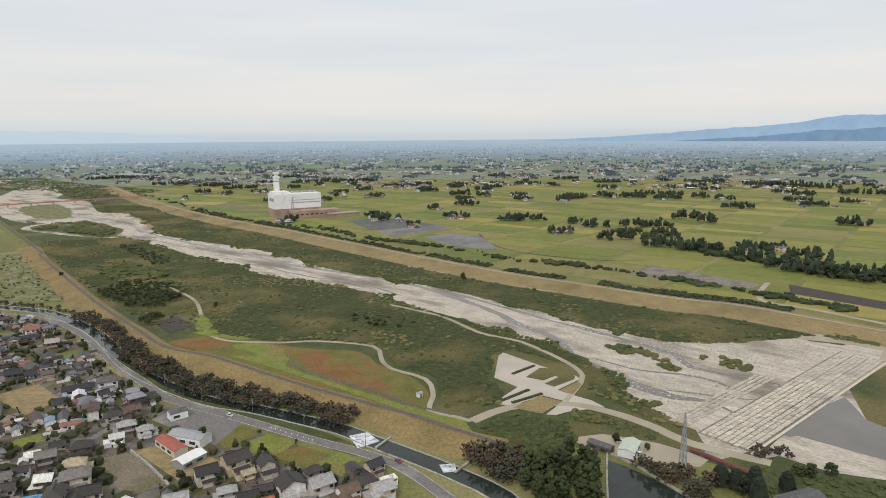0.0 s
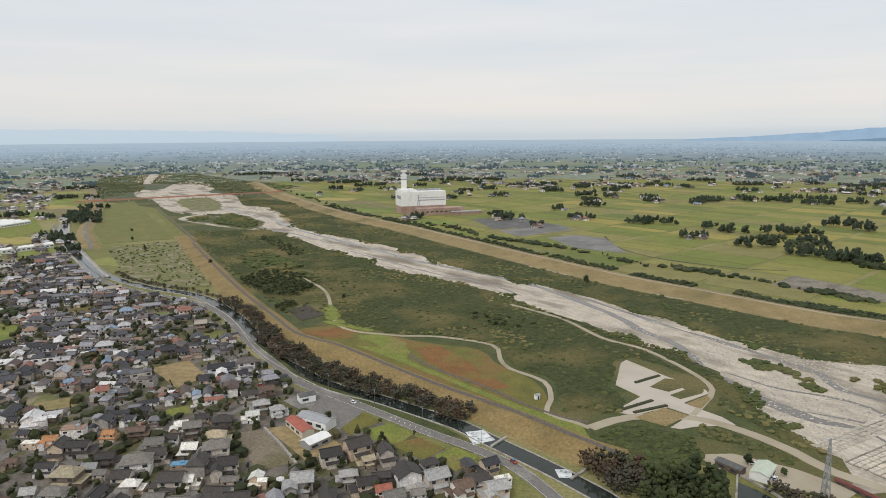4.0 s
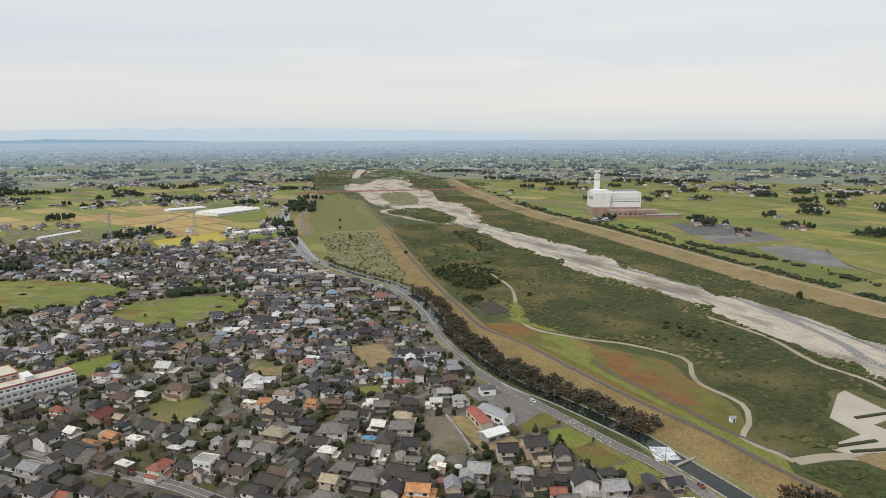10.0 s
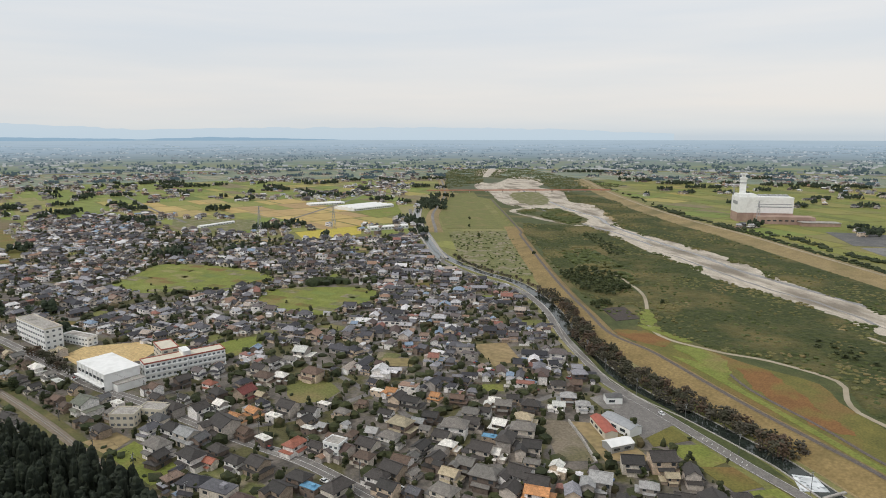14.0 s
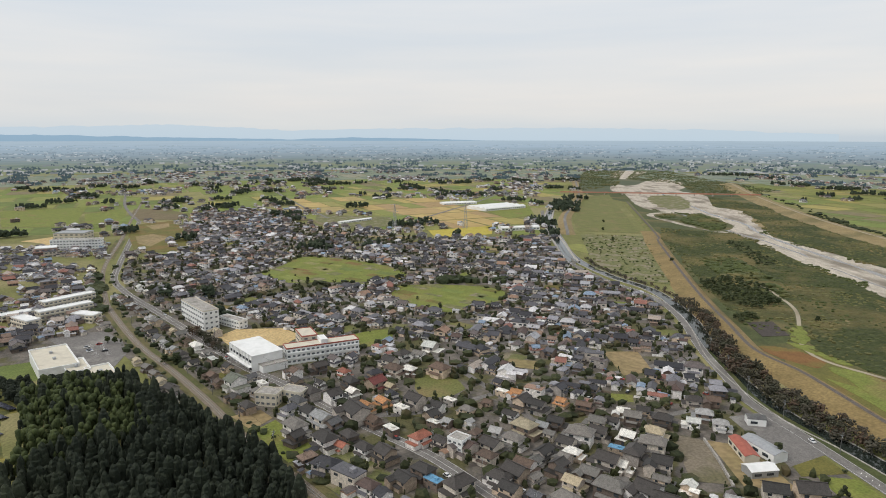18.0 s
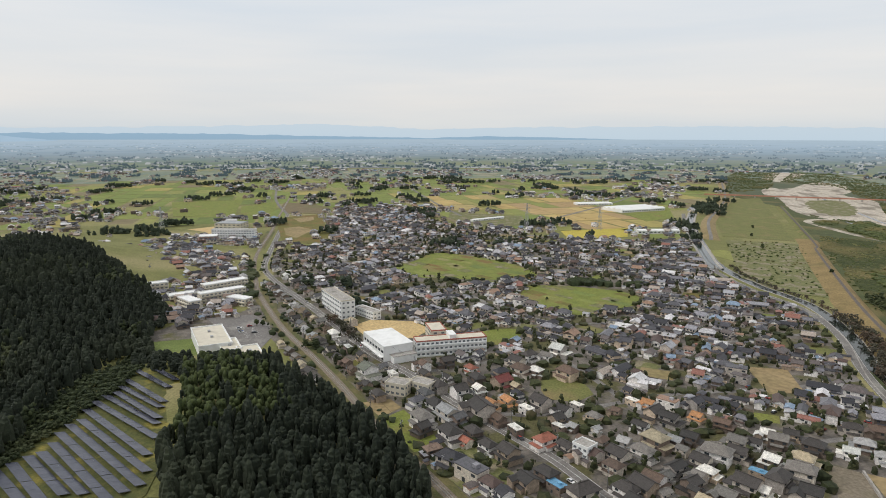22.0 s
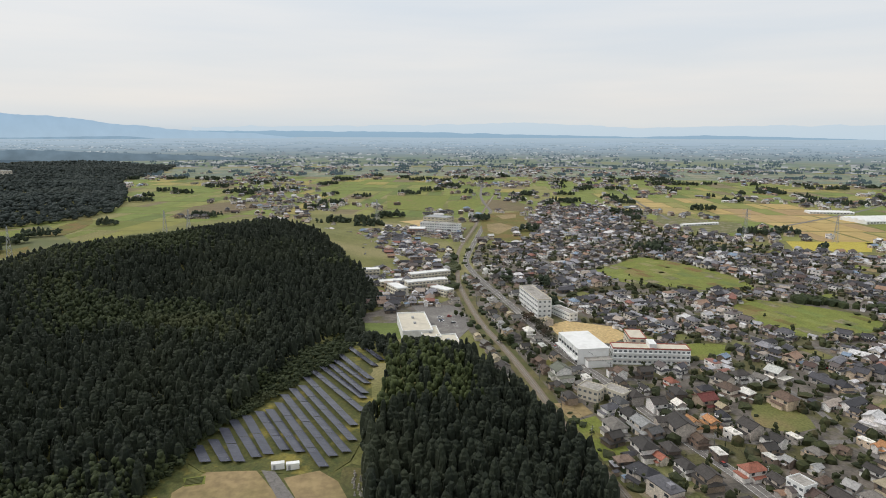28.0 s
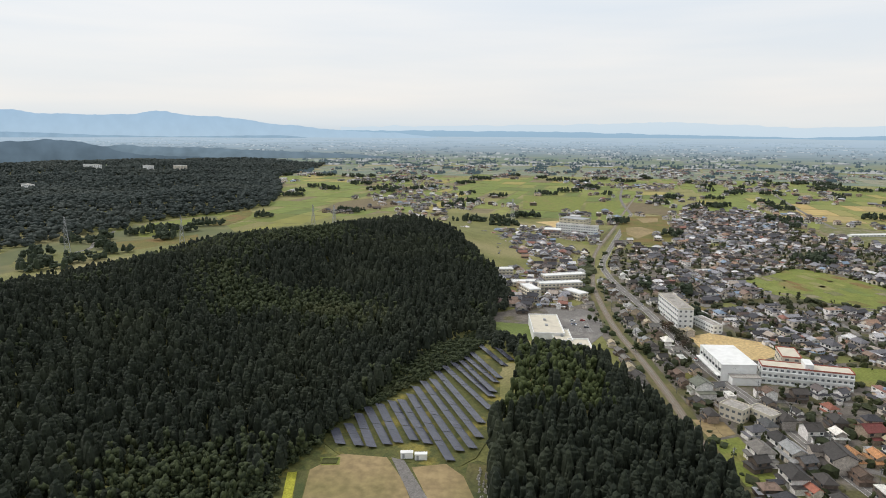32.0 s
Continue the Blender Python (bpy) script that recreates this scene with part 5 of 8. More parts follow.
brd = order[(light[order] >= 0.3)]
for i in ced[:170]:
    tree("cedar_tree", CEDAR_ME, xs[i], ys[i], rg.uniform(12, 19), rg.uniform(12, 16), "dark green cedar on the wooded slope", "cedars of the wooded ridge", rg)
far = ced[170:]
thing("cedar_forest", "dense dark cedar forest on the ridge", "forest", kind="stuff", data=joined("cedar_forest", stuff_items(CEDAR + BROAD_SLIM + BROAD_SLIM[:3], xs[far], ys[far], (10, 15.5), (8, 17), 2), [M["cedar"]]))
thing("ridge_broadleaf_wood", "lighter broadleaf trees among the cedars", "forest", kind="stuff", data=joined("ridge_broadleaf_wood", stuff_items(BROAD_FINE, xs[brd], ys[brd], (6, 10), (9, 15), 3), [M["olive_leaf"]], smooth=True))
xs, ys = scatter(KNOLL, 4.5, 5)
ex, ey = scatter(STRIP_WOOD, 4.5, 4)
out = ~inside(KNOLL, ex, ey) & ~inside(FOREST, ex, ey)
xs, ys = np.concatenate([xs, ex[out]]), np.concatenate([ys, ey[out]])
ok = np.hypot(xs, ys) > 215
xs, ys = xs[ok], ys[ok]
bam = (ys > 5) & (ys < 72) & (xs < -303) & (xs > -400) & (rg.random(len(xs)) < 0.85)
i0 = np.argsort(np.where(bam, 1e9, np.hypot(xs, ys)))
for i in i0[:110]:
    tree("cedar_tree", CEDAR_ME, xs[i], ys[i], rg.uniform(13, 20), rg.uniform(12, 16.5), "tall dark cedar on the knoll", "cedars of the knoll", rg)
k = i0[110:int((~bam).sum())]
thing("knoll_cedars", "dense dark cedars on the knoll", "forest", kind="stuff", data=joined("knoll_cedars", [q[:6] + (q[6] * (0.55 if q[1] < -385 else 1.0),) for q in stuff_items(CEDAR + BROAD_SLIM, xs[k], ys[k], (11, 16), (12, 20), 6)], [M["cedar"]]))
k = np.nonzero(bam)[0]
thing("bamboo_grove", "yellow-green bamboo grove on the knoll", "bamboo", kind="stuff", data=joined("bamboo_grove", stuff_items(BROAD, xs[k], ys[k], (6, 9), (12, 17), 7), [M["bamboo"]], smooth=True))
xs, ys = scatter(BACK_WOOD, 13, 9)
ok = (xs > -2900) & (np.arctan2(-xs, ys) < radians(138))
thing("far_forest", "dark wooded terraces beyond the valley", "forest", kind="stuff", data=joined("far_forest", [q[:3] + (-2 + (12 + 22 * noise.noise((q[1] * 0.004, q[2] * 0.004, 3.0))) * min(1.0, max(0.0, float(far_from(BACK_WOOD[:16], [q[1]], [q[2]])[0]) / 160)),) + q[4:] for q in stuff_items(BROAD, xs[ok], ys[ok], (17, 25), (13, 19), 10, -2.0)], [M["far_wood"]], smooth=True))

# Thickets of the river meadows.
NEAR_BANK = RIVER_NEAR[1:18] + [(-600, 950), (-540, 850), (-500, 805), (-330, 600), (-238, 505), (-181, 482), (-132, 463), (-94, 465), (-48, 450), (-38, 419), (-30, 404), (-8, 386), (-2, 356), (0, 340), (30, 342), (36, 362), (28, 384), (36, 432), (50, 436), (82, 405), (92, 385), (84, 362), (108, 325)]
FAR_BANK = RIVER_FAR[2:21] + [(-640, 1420)] + [(x - 26, y - 24) for x, y in LEVEE_R[2:]] + [(300, 470)]
DOWN_BANK = [(-1170, 1420), (-1210, 1640), (-1260, 1740), (-1480, 2040), (-1780, 2500), (-1980, 2850), (-2080, 2760), (-2040, 2640), (-1700, 2070), (-1200, 1445)]
DOWN_BANK_E = [(-880, 1580), (-1000, 1700), (-1060, 1790), (-1180, 1920), (-1390, 1950), (-1690, 2440), (-1850, 2750), (-1640, 2600), (-1250, 2220), (-840, 1900), (-800, 1720)]
items = []
for poly, sp, seed, size in ((NEAR_BANK, 7.5, 21, (1.0, 2.6)), (FAR_BANK, 8.5, 22, (1.0, 2.8)), (DOWN_BANK, 9, 23, (1.6, 3.6)), (DOWN_BANK_E, 9, 24, (1.6, 3.6)),
                             ([(113, 445), (125, 446), (140, 437), (153, 398), (147, 392), (128, 420)], 3.2, 25, (1.8, 3.2)), ([(172, 419), (190, 420), (201, 396), (192, 392), (178, 408)], 3.2, 26, (1.8, 3.2)),
                             ([(-645, 1084), (-664, 1170), (-570, 1095), (-530, 1029), (-535, 992), (-612, 1041)], 5, 27, (3, 6)), ([(-700, 1089), (-710, 1135), (-690, 1135), (-655, 1072), (-671, 1066)], 5, 61, (2, 5)), ([(-430, 755), (-400, 790), (-300, 690), (-240, 600), (-290, 610)], 7, 62, (3, 6.5)), ([(122, 258), (140, 272), (172, 262), (215, 250), (205, 230), (150, 230)], 3.4, 63, (0.8, 2.2)), ([(16, 324), (35, 332), (64, 322), (66, 300), (61, 292), (43, 283), (25, 288)], 3.0, 28, (1.2, 2.4)), ([(70, 338), (92, 326), (110, 306), (104, 300), (85, 316), (68, 322)], 3.2, 29, (1.2, 2.2))):
    xs, ys = scatter(poly, sp, seed)
    keep = np.array([noise.noise((x * 0.02, y * 0.02, 7.0)) + 0.5 * noise.noise((x * 0.07, y * 0.07, 2.0)) for x, y in zip(xs, ys)]) > -0.22
    keep &= (far_from(RIVER_PATH, xs, ys) > 3.5) & (far_from(PARK_PATH, xs, ys) > 3.5) & (far_from(DOWN_PATH, xs, ys) > 6)
    items += stuff_items(BUSH, xs[keep], ys[keep], size, (size[0] * 0.6, size[1] * 0.72), seed + 50, 0.0)
DUG = [(-250, 522), (-226, 542), (-196, 508), (-216, 482)]
PATHS = [(RIVER_PATH, 2.6), (PARK_PATH, 2.4), (DOWN_PATH, 4.5), (DUG + DUG[:1], 1.0)]
NEAR_SCRUB = NEAR_BANK[:17] + [(-600, 950), (-540, 850), (-500, 815), (-330, 606), (-244, 512), (-247, 526), (-226, 544), (-194, 512), (-178, 482)] + NEAR_BANK[23:]
for poly, st, sd in ((NEAR_SCRUB, 1.7, 21), (FAR_BANK, 2.2, 22), ([(16, 324), (35, 332), (64, 322), (66, 300), (61, 292), (43, 283), (25, 288)], 1.3, 23), ([(70, 338), (92, 326), (110, 306), (104, 300), (85, 316), (68, 322)], 1.3, 24)):
    thing("meadow_scrub", "dense green and olive scrub on the river meadow", "scrub", kind="stuff", data=mesh_from("meadow_scrub", *canopy(poly, st, sd, 0.75, 1.7, 7.0, PATHS), [M["scrub"]]))
for k, edge in enumerate((RIVER_NEAR[2:22], RIVER_FAR[5:20])):
    g = np.random.default_rng(120 + k)
    ln = smooth_line(edge, 4)
    for (x, y), (nx, ny) in zip(ln, normals(ln)):
        reach = 26 * noise.noise((x * 0.022, y * 0.022, 4.0)) + 5 * noise.noise((x * 0.09, y * 0.09, 8.0))
        for q in range(int(max(0, reach) * 0.9) + 1 if reach > 0 else 0):
            o = g.uniform(-2, reach) * (1 if k else -1)
            w = g.uniform(0.8, 2.4)
            items.append((BUSH[int(g.integers(6))], x + nx * o, y + ny * o, 0.05, g.uniform(0, 6), w, w * 0.85))
for poly, sp, seed in (([(-340, 615), (-338, 665), (-292, 652), (-255, 600), (-250, 556), (-289, 563)], 6.5, 301), ([(-256, 512), (-250, 534), (-240, 528), (-243, 508)], 5, 302), ([(-470, 905), (-440, 900), (-330, 780), (-350, 760)], 9, 303), ([(-90, 520), (-60, 540), (-20, 500), (-50, 490)], 9, 304)):
    xs, ys = scatter(poly, sp, seed)
    thing("willow_clump", "dark green willow clump in the river meadow", "trees", kind="stuff", data=joined("willow_clump", stuff_items(BROAD_FINE, xs, ys, (6, 10), (4, 7.5) if seed < 303 else (2.5, 4.5), seed + 10, 0.0), [M["willow"]]))
reeds = []
for poly, sp, seed in ((NEAR_SCRUB, 5.5, 305), (FAR_BANK, 6.5, 306)):
    xs, ys = scatter(poly, sp, seed)
    keep = np.array([noise.noise((x * 0.011, y * 0.016, 17.0)) + 0.5 * noise.noise((x * 0.05, y * 0.05, 12.0)) for x, y in zip(xs, ys)]) > 0.2
    keep &= (far_from(RIVER_PATH, xs, ys) > 3.5) & (far_from(PARK_PATH, xs, ys) > 3.5)
    reeds += stuff_items(BUSH, xs[keep], ys[keep], (1.2, 2.6), (0.9, 1.8), seed + 10, 0.0)
thing("river_reeds", "pale yellow-green reeds among the scrub", "reeds", kind="stuff", data=joined("river_reeds", reeds, [M["reed"]]))
thing("river_thicket", "dense green scrub and reeds on the river meadows", "bushes", kind="stuff", data=joined("river_thicket", items, [M["bush"]]))

# Cherry trees along the canal, brown in autumn.
line = smooth_line([(-500, 628), (-459, 596), (-406, 573), (-340, 550), (-266, 491), (-208, 424), (-171, 391), (-135, 364), (-106, 352), (-79, 341), (-50, 325)], 6.0)
nrm = normals(line)
for i, (x, y) in enumerate(line):
    near_end = y < 530
    for o in (rg.uniform(-5, 0), rg.uniform(0, 6), rg.uniform(5, 12))[:3 if y < 440 else 2 if near_end else 1]:
        tree("cherry_tree", BARE_ME, x + nrm[i][0] * -o, y + nrm[i][1] * -o, rg.uniform(4.5, 9.5) * (1 if near_end else 0.55), rg.uniform(7, 12) * (1 if near_end else 0.62), "brown autumn cherry tree beside the canal", "canal cherry trees", rg, 0.0)


# ---- houses ----
def house_mb(kind, seed):
    """Parts of one house: walls, main roof, lower roofs, windows, door, as mesh collectors."""
    g = np.random.default_rng(seed)
    wall, roof, low, win, door = MB(), MB(), MB(), MB(), MB()
    L, W = g.uniform(9.5, 13), g.uniform(7, 9)
    ox, l2, w2, h1, h2 = 0.0, L, W, 2.9, 5.5
    if kind == "flat":
        h2 = g.uniform(6, 8.0)
        wall.box(0, 0, 0, L, W, h2)
        roof.box(0, 0, h2, L + 0.3, W + 0.3, 0.35)
        low.box(L * 0.2, 0, h2 + 0.35, 2.4, 2.2, 1.5)
    elif kind == "long":
        L, W, h2 = g.uniform(14, 18), g.uniform(6, 7.5), 3.4
        l2, w2, h1 = L, W, 1.6
        wall.box(0, 0, 0, L, W, h2)
        wall.gable_wall(0, 0, h2, L - 0.02, W, 1.8)
        roof.gable(0, 0, h2 - 0.2, L + 1.2, W + 1.2, 2.1, 0.2)
        low.gable(L * 0.25, -W * 0.55, 2.3, 3.4, 2.6, 0.7, 0.15)
        wall.box(L * 0.25, -W * 0.52, 0, 2.8, 2.0, 2.4)
    else:
        if kind == "skirt":
            ox = g.uniform(-0.8, 0.8)
            l2, w2 = L * g.uniform(0.7, 0.86), W * g.uniform(0.74, 0.86)
            low.hip(0, 0, h1 - 0.1, L + 1.3, W + 1.3, 1.2, 0.72, 0.14)
            wall.box(0, 0, 0, L, W, h1)
        else:
            l2, w2 = L * g.uniform(0.66, 0.85), W * g.uniform(0.85, 1.0)
            s = g.choice([-1, 1])
            ox = s * (L - l2) / 2
            wall.box(0, 0, 0, L, w2, h1 - 0.1)
            low.box(-s * l2 / 2, 0, h1 - 0.1, L - l2 + 0.9, w2 + 0.8, 0.16)
            low.gable(ox, -w2 * 0.62, h1 - 0.4, l2 * 0.7, 3.0, 0.7, 0.14)
            wall.box(ox, -w2 * 0.6, 0, l2 * 0.6, 2.0, h1 - 0.3)
        wall.box(ox * 0.97, 0, 0.01 if kind != "skirt" else h1, l2 * 0.99, w2 * 0.99, h2 - (0.01 if kind != "skirt" else h1))
        rise = w2 * g.uniform(0.24, 0.34)
        if kind == "hip":
            roof.hip(ox, 0, h2 - 0.15, l2 + 1.3, w2 + 1.3, rise + 0.2, 0.45, 0.2)
            roof.box(ox, 0, h2 + rise + 0.2, l2 * 0.5, 0.4, 0.25)
        else:
            wall.gable_wall(ox * 0.97, 0, h2, l2 * 0.99, w2 * 0.99, rise)
            roof.gable(ox, 0, h2 - 0.25, l2 + 1.2, w2 + 1.3, rise + 0.3, 0.22)
            roof.box(ox, 0, h2 + rise + 0.2, l2 + 1.25, 0.4, 0.28)
        if kind == "cross":
            wall.box(-L * 0.22, -W * 0.62, 0, 4.2, 4.6, 5.0)
            wall.add([(-L * 0.22 - 2.1, -W * 0.62 - 2.3, 5.0), (-L * 0.22 + 2.1, -W * 0.62 - 2.3, 5.0), (-L * 0.22, -W * 0.62 - 2.3, 6.2)], [(0, 1, 2)])
            q = MB().gable(0, 0, 4.85, 6.0, 5.2, 1.35, 0.2)
            low.add([(-L * 0.22 - y, -W * 0.62 + x, z) for x, y, z in q.v], q.f)
    for k, z in enumerate((0.9, h2 - 1.9)):
        a, b = (L, W) if k == 0 else (l2, w2)
        x0 = 0 if k == 0 else ox
        for s in (-1, 1):
            for q in (-0.27, 0.08, 0.34):
                win.box(x0 + a * q, s * b / 2, z, a * 0.17, 0.14, 1.2)
            win.box(x0 + s * a / 2, b * 0.12 * s, z, 0.14, b * 0.26, 1.1)
    door.box(-L * 0.08, -W / 2, 0, 1.7, 0.2, 2.1)
    return wall, roof, low, win, door


KINDS = ["gable", "hip", "skirt", "cross", "long", "gable", "flat", "cross", "skirt", "gable", "hip", "long"]
HOUSES = [house_mb(k, 100 + i) for i, k in enumerate(KINDS)]
H_MESH, H_JOIN = [], []
for parts5 in HOUSES:
    H_MESH.append([p.mesh(n, M[m]) for p, n, m in zip(parts5, ("wall", "roof", "lower_roof", "windows", "door"), ("wall", "tile", "tile", "window", "window"))])
    alltogether = MB()
    for p, k in zip(parts5, (0, 1, 1, 2, 2)):
        alltogether.add(p.v, p.f, k)
    H_JOIN.append(alltogether.arrays())
# each window of a house is a mesh of its own
H_WIN = []
for parts5 in HOUSES:
    w = parts5[3]
    H_WIN.append([MB().add(w.v[8 * k:8 * k + 8], [tuple(i - 8 * k for i in f) for f in w.f[6 * k:6 * k + 6]]).mesh("window", M["window"]) for k in range(len(w.v) // 8)])


def house(k, x, y, yaw, s, roof, label):
    t = thing("house", label, "house", "houses of the town", at=pose(x, y, 0.1, 0, 0, yaw) @ Matrix.Diagonal((s, s, s, 1)))
    me = H_MESH[k]
    part("wall", me[0], t)
    part("roof", me[1], t, material=M[roof])
    part("lower_roof", me[2], t, material=M[roof])
    part("door", me[4], t)
    for w in H_WIN[k][8:16:2]:
        part("window", w, t)
    return t


# Houses that stand out near the roads: place, roof tone and size.
HAND_A = [(-238, 176, 'R1.0'), (-249, 194, 'w0.6'), (-246, 200, 'l0.7'), (-228, 183, 'k0.9'), (-277, 201, 'k1.2'), (-264, 207, 'k0.9'), (-266, 219, 'w0.6'), (-256, 199, 'K0.9'), (-250, 217, 'g0.8'), (-238, 208, 'L0.6'), (-232, 196, 'b0.6'), (-251, 233, 'b0.7'), (-226, 202, 'B0.7'), (-219, 212, 'l0.8'), (-207, 212, 'g1.0'), (-209, 199, 'k1.1'), (-205, 190, 'b0.9'), (-229, 231, 'k0.9'), (-237, 246, 'K1.1'), (-257, 251, 'w0.6'), (-250, 255, 'o0.8'), (-212, 225, 'c1.2'), (-211, 234, 'l0.8'), (-186, 189, 'k1.2'), (-186, 198, 'b1.0'), (-188, 207, 'G0.7'), (-178, 195, 'G0.7'), (-187, 181, 'k1.0'), (-178, 178, 'k1.0'), (-192, 162, 'K1.2'), (-213, 159, 'k1.0'), (-203, 158, 'u0.7'), (-212, 148, 'k1.0'), (-190, 214, 'K1.0'), (-189, 228, 'k1.1'), (-181, 225, 'w0.8'), (-182, 218, 'g0.8'), (-177, 208, 'K1.0'), (-191, 239, 'g1.3'), (-208, 244, 'k0.9'), (-203, 231, 'g0.7'), (-196, 259, 'g1.0'), (-186, 251, 'k1.0'), (-167, 229, 'k1.2'), (-159, 233, 'w0.8'), (-165, 215, 'g1.0')]
HAND_B = [(-148, 211, 'g1.3'), (-140, 220, 'k1.4'), (-131, 219, 'k1.2'), (-136, 211, 'K1.0'), (-125, 214, 'o1.1'), (-150, 246, 'k1.2'), (-141, 236, 'g0.8'), (-163, 247, 'K1.1'), (-163, 259, 'g1.2'), (-175, 258, 'w1.0'), (-172, 245, 'u0.6'), (-186, 280, 'g1.0'), (-188, 292, 'k0.8'), (-195, 280, 'w0.9'), (-192, 267, 'k0.8'), (-174, 289, 'k1.0'), (-168, 272, 'c1.0'), (-157, 190, 'g1.1'), (-163, 204, 'c0.9'), (-225, 266, 'o0.8'), (-228, 250, 'k1.1'), (-212, 271, 'b0.9'), (-165, 299, 'w0.8'), (-166, 312, 'l0.9'), (-153, 309, 'l0.8'), (-172, 331, 'b1.0'), (-179, 324, 'k0.9'), (-111, 238, 'l1.3'), (-131, 239, 'W0.8'), (-105, 264, 'k1.1'), (-95, 274, 'k1.3'), (-89, 264, 'c0.7'), (-81, 270, 'K1.0'), (-93, 249, 'l0.8'), (-67, 253, 'K1.3'), (-55, 251, 'l1.2'), (-60, 265, 'k0.8'), (-83, 242, 'k1.0'), (-73, 241, 'r0.8'), (-77, 250, 'k0.9'), (-42, 247, 'b1.0'), (-36, 254, 'k1.0'), (-28, 248, 'l1.1'), (-25, 259, 'w0.6'), (-69, 234, 'g1.0'), (-59, 240, 'g0.8')]
HAND_C = [(-94, 229, 'K1.0'), (-362, 133, 'n1.3'), (-343, 138, 'g0.9'), (-285, 134, 'g1.2'), (-277, 129, 'K1.0'), (-297, 148, 'k1.1'), (-286, 149, 'l1.2'), (-279, 150, 'T0.9'), (-263, 139, 'k1.2'), (-261, 151, 'k0.9'), (-257, 143, 'r0.7'), (-311, 171, 'K1.1'), (-309, 181, 'w0.9'), (-282, 166, 'k1.5'), (-286, 176, 'o0.9'), (-286, 187, 'o0.9'), (-269, 170, 'b0.9'), (-311, 199, 'D1.2'), (-324, 188, 'k1.0'), (-340, 194, 'r0.8'), (-358, 184, 'K1.0'), (-360, 169, 'b1.0'), (-344, 163, 'k0.9'), (-324, 161, 'k1.1'), (-303, 203, 'c0.8'), (-274, 191, 'w0.7'), (-256, 172, 'w0.7'), (-235, 154, 'k1.2'), (-245, 150, 'k0.9'), (-339, 226, 'k1.1'), (-343, 239, 'K1.0'), (-322, 220, 'b1.1'), (-317, 228, 'w0.9'), (-339, 250, 'g0.9'), (-306, 242, 'b1.2'), (-341, 265, 'w1.2')]
YARD = [(-159, 327), (-148, 352), (-108, 324), (-114, 297), (-137, 312)]
BLOCKED = [FIELD_A, FIELD_B, FIELD_C, FIELD_D, YELLOW, SCHOOL_YARD, LOT_A, LOT_B] + PATCHES + [[(-440, 140), (-440, 200), (-370, 225), (-370, 140)], [(-540, 20), (-540, 103), (-450, 103), (-450, 40)], [(-530, 405), (-504, 475), (-465, 435), (-488, 392)], [(-520, 150), (-520, 200), (-480, 200), (-480, 150)], YARD, [(-269, 361), (-254, 381), (-224, 355), (-232, 334)], [(-328, 116), (-326, 132), (-301, 134), (-260, 133), (-275, 116)]]
LANES = [[(-234, 176), (-222, 215), (-200, 262), (-182, 300), (-172, 338)], [(-290, 168), (-268, 200), (-258, 280), (-236, 342), (-222, 405)], [(-356, 160), (-350, 240), (-330, 310), (-312, 390), (-296, 470)], [(-500, 215), (-470, 290), (-400, 318), (-385, 420), (-392, 535)], [(-345, 262), (-300, 258), (-240, 246), (-200, 234), (-150, 228)], [(-590, 150), (-580, 240), (-540, 290), (-470, 290)], [(-740, 152), (-760, 260), (-750, 400), (-690, 470), (-560, 500), (-470, 560)]]
for k, ln_ in enumerate(LANES):
    road("town_lane", ln_, 4.2, 0.205 + 0.005 * k, M["old_asphalt"], "narrow grey lane between houses", step=8)
pg = np.random.default_rng(404)
VACANT = []
while len(VACANT) < 64:
    px, py = pg.uniform(-900, -120), pg.uniform(130, 640)
    w, d, a = pg.uniform(5, 12), pg.uniform(4.5, 9), radians(4 + pg.uniform(0, 36))
    quad = [(px + u * w * math.cos(a) - v * d * math.sin(a), py + u * w * math.sin(a) + v * d * math.cos(a)) for u, v in ((-1, -1), (1, -1), (1, 1), (-1, 1))]
    if inside(TOWN, [px], [py])[0] and not any(inside(p, [px], [py])[0] for p in BLOCKED) and min(far_from(ln_, [px], [py])[0] for ln_ in LANES + [MAIN_ROAD, CANAL_ROAD, RAIL]) > 16 and not any(math.hypot(px - q[0], py - q[1]) < 15 for q in HAND_A + HAND_B + HAND_C):
        VACANT.append(quad)
        sheet("vacant_plot", quad, 0.15 + 0.0006 * len(VACANT), M[("stubble", "lawn", "plots", "meadow", "park", "old_asphalt", "bare_earth")[len(VACANT) % 7]], ("dry tan plot", "grassy plot", "kitchen garden plot", "bright green plot", "weedy plot", "small asphalt yard", "bare earth plot")[len(VACANT) % 7] + " between the houses", "plot", curve=False)
BLOCKED += VACANT
spots = []
g = np.random.default_rng(31)
TOWN_S = [(-455, 84), (-330, 103), (-285, 108), (-285, 118), (-455, 118)]
for poly, ang in ((TOWN, 12), (TOWN_W, -12), (TOWN_S, 3)):
    ca, sa = math.cos(radians(ang)), math.sin(radians(ang))
    for i in range(-124, 44):
        for j in range(-22, 98):
            u, v = i * 12.6 + (j % 2) * 5 + g.uniform(-2.4, 2.4), j * 12.0 + (j // 2) * 3.0 + g.uniform(-1.8, 1.8)
            spots.append((u * ca - v * sa, u * sa + v * ca, ang, poly is TOWN, poly is TOWN_S))
sx, sy = np.array([s[0] for s in spots]), np.array([s[1] for s in spots])
intown = np.array([s[3] for s in spots])
insouth = np.array([s[4] for s in spots])
ok = np.where(intown, inside(TOWN, sx, sy), np.where(insouth, inside(TOWN_S, sx, sy), inside(TOWN_W, sx, sy)))
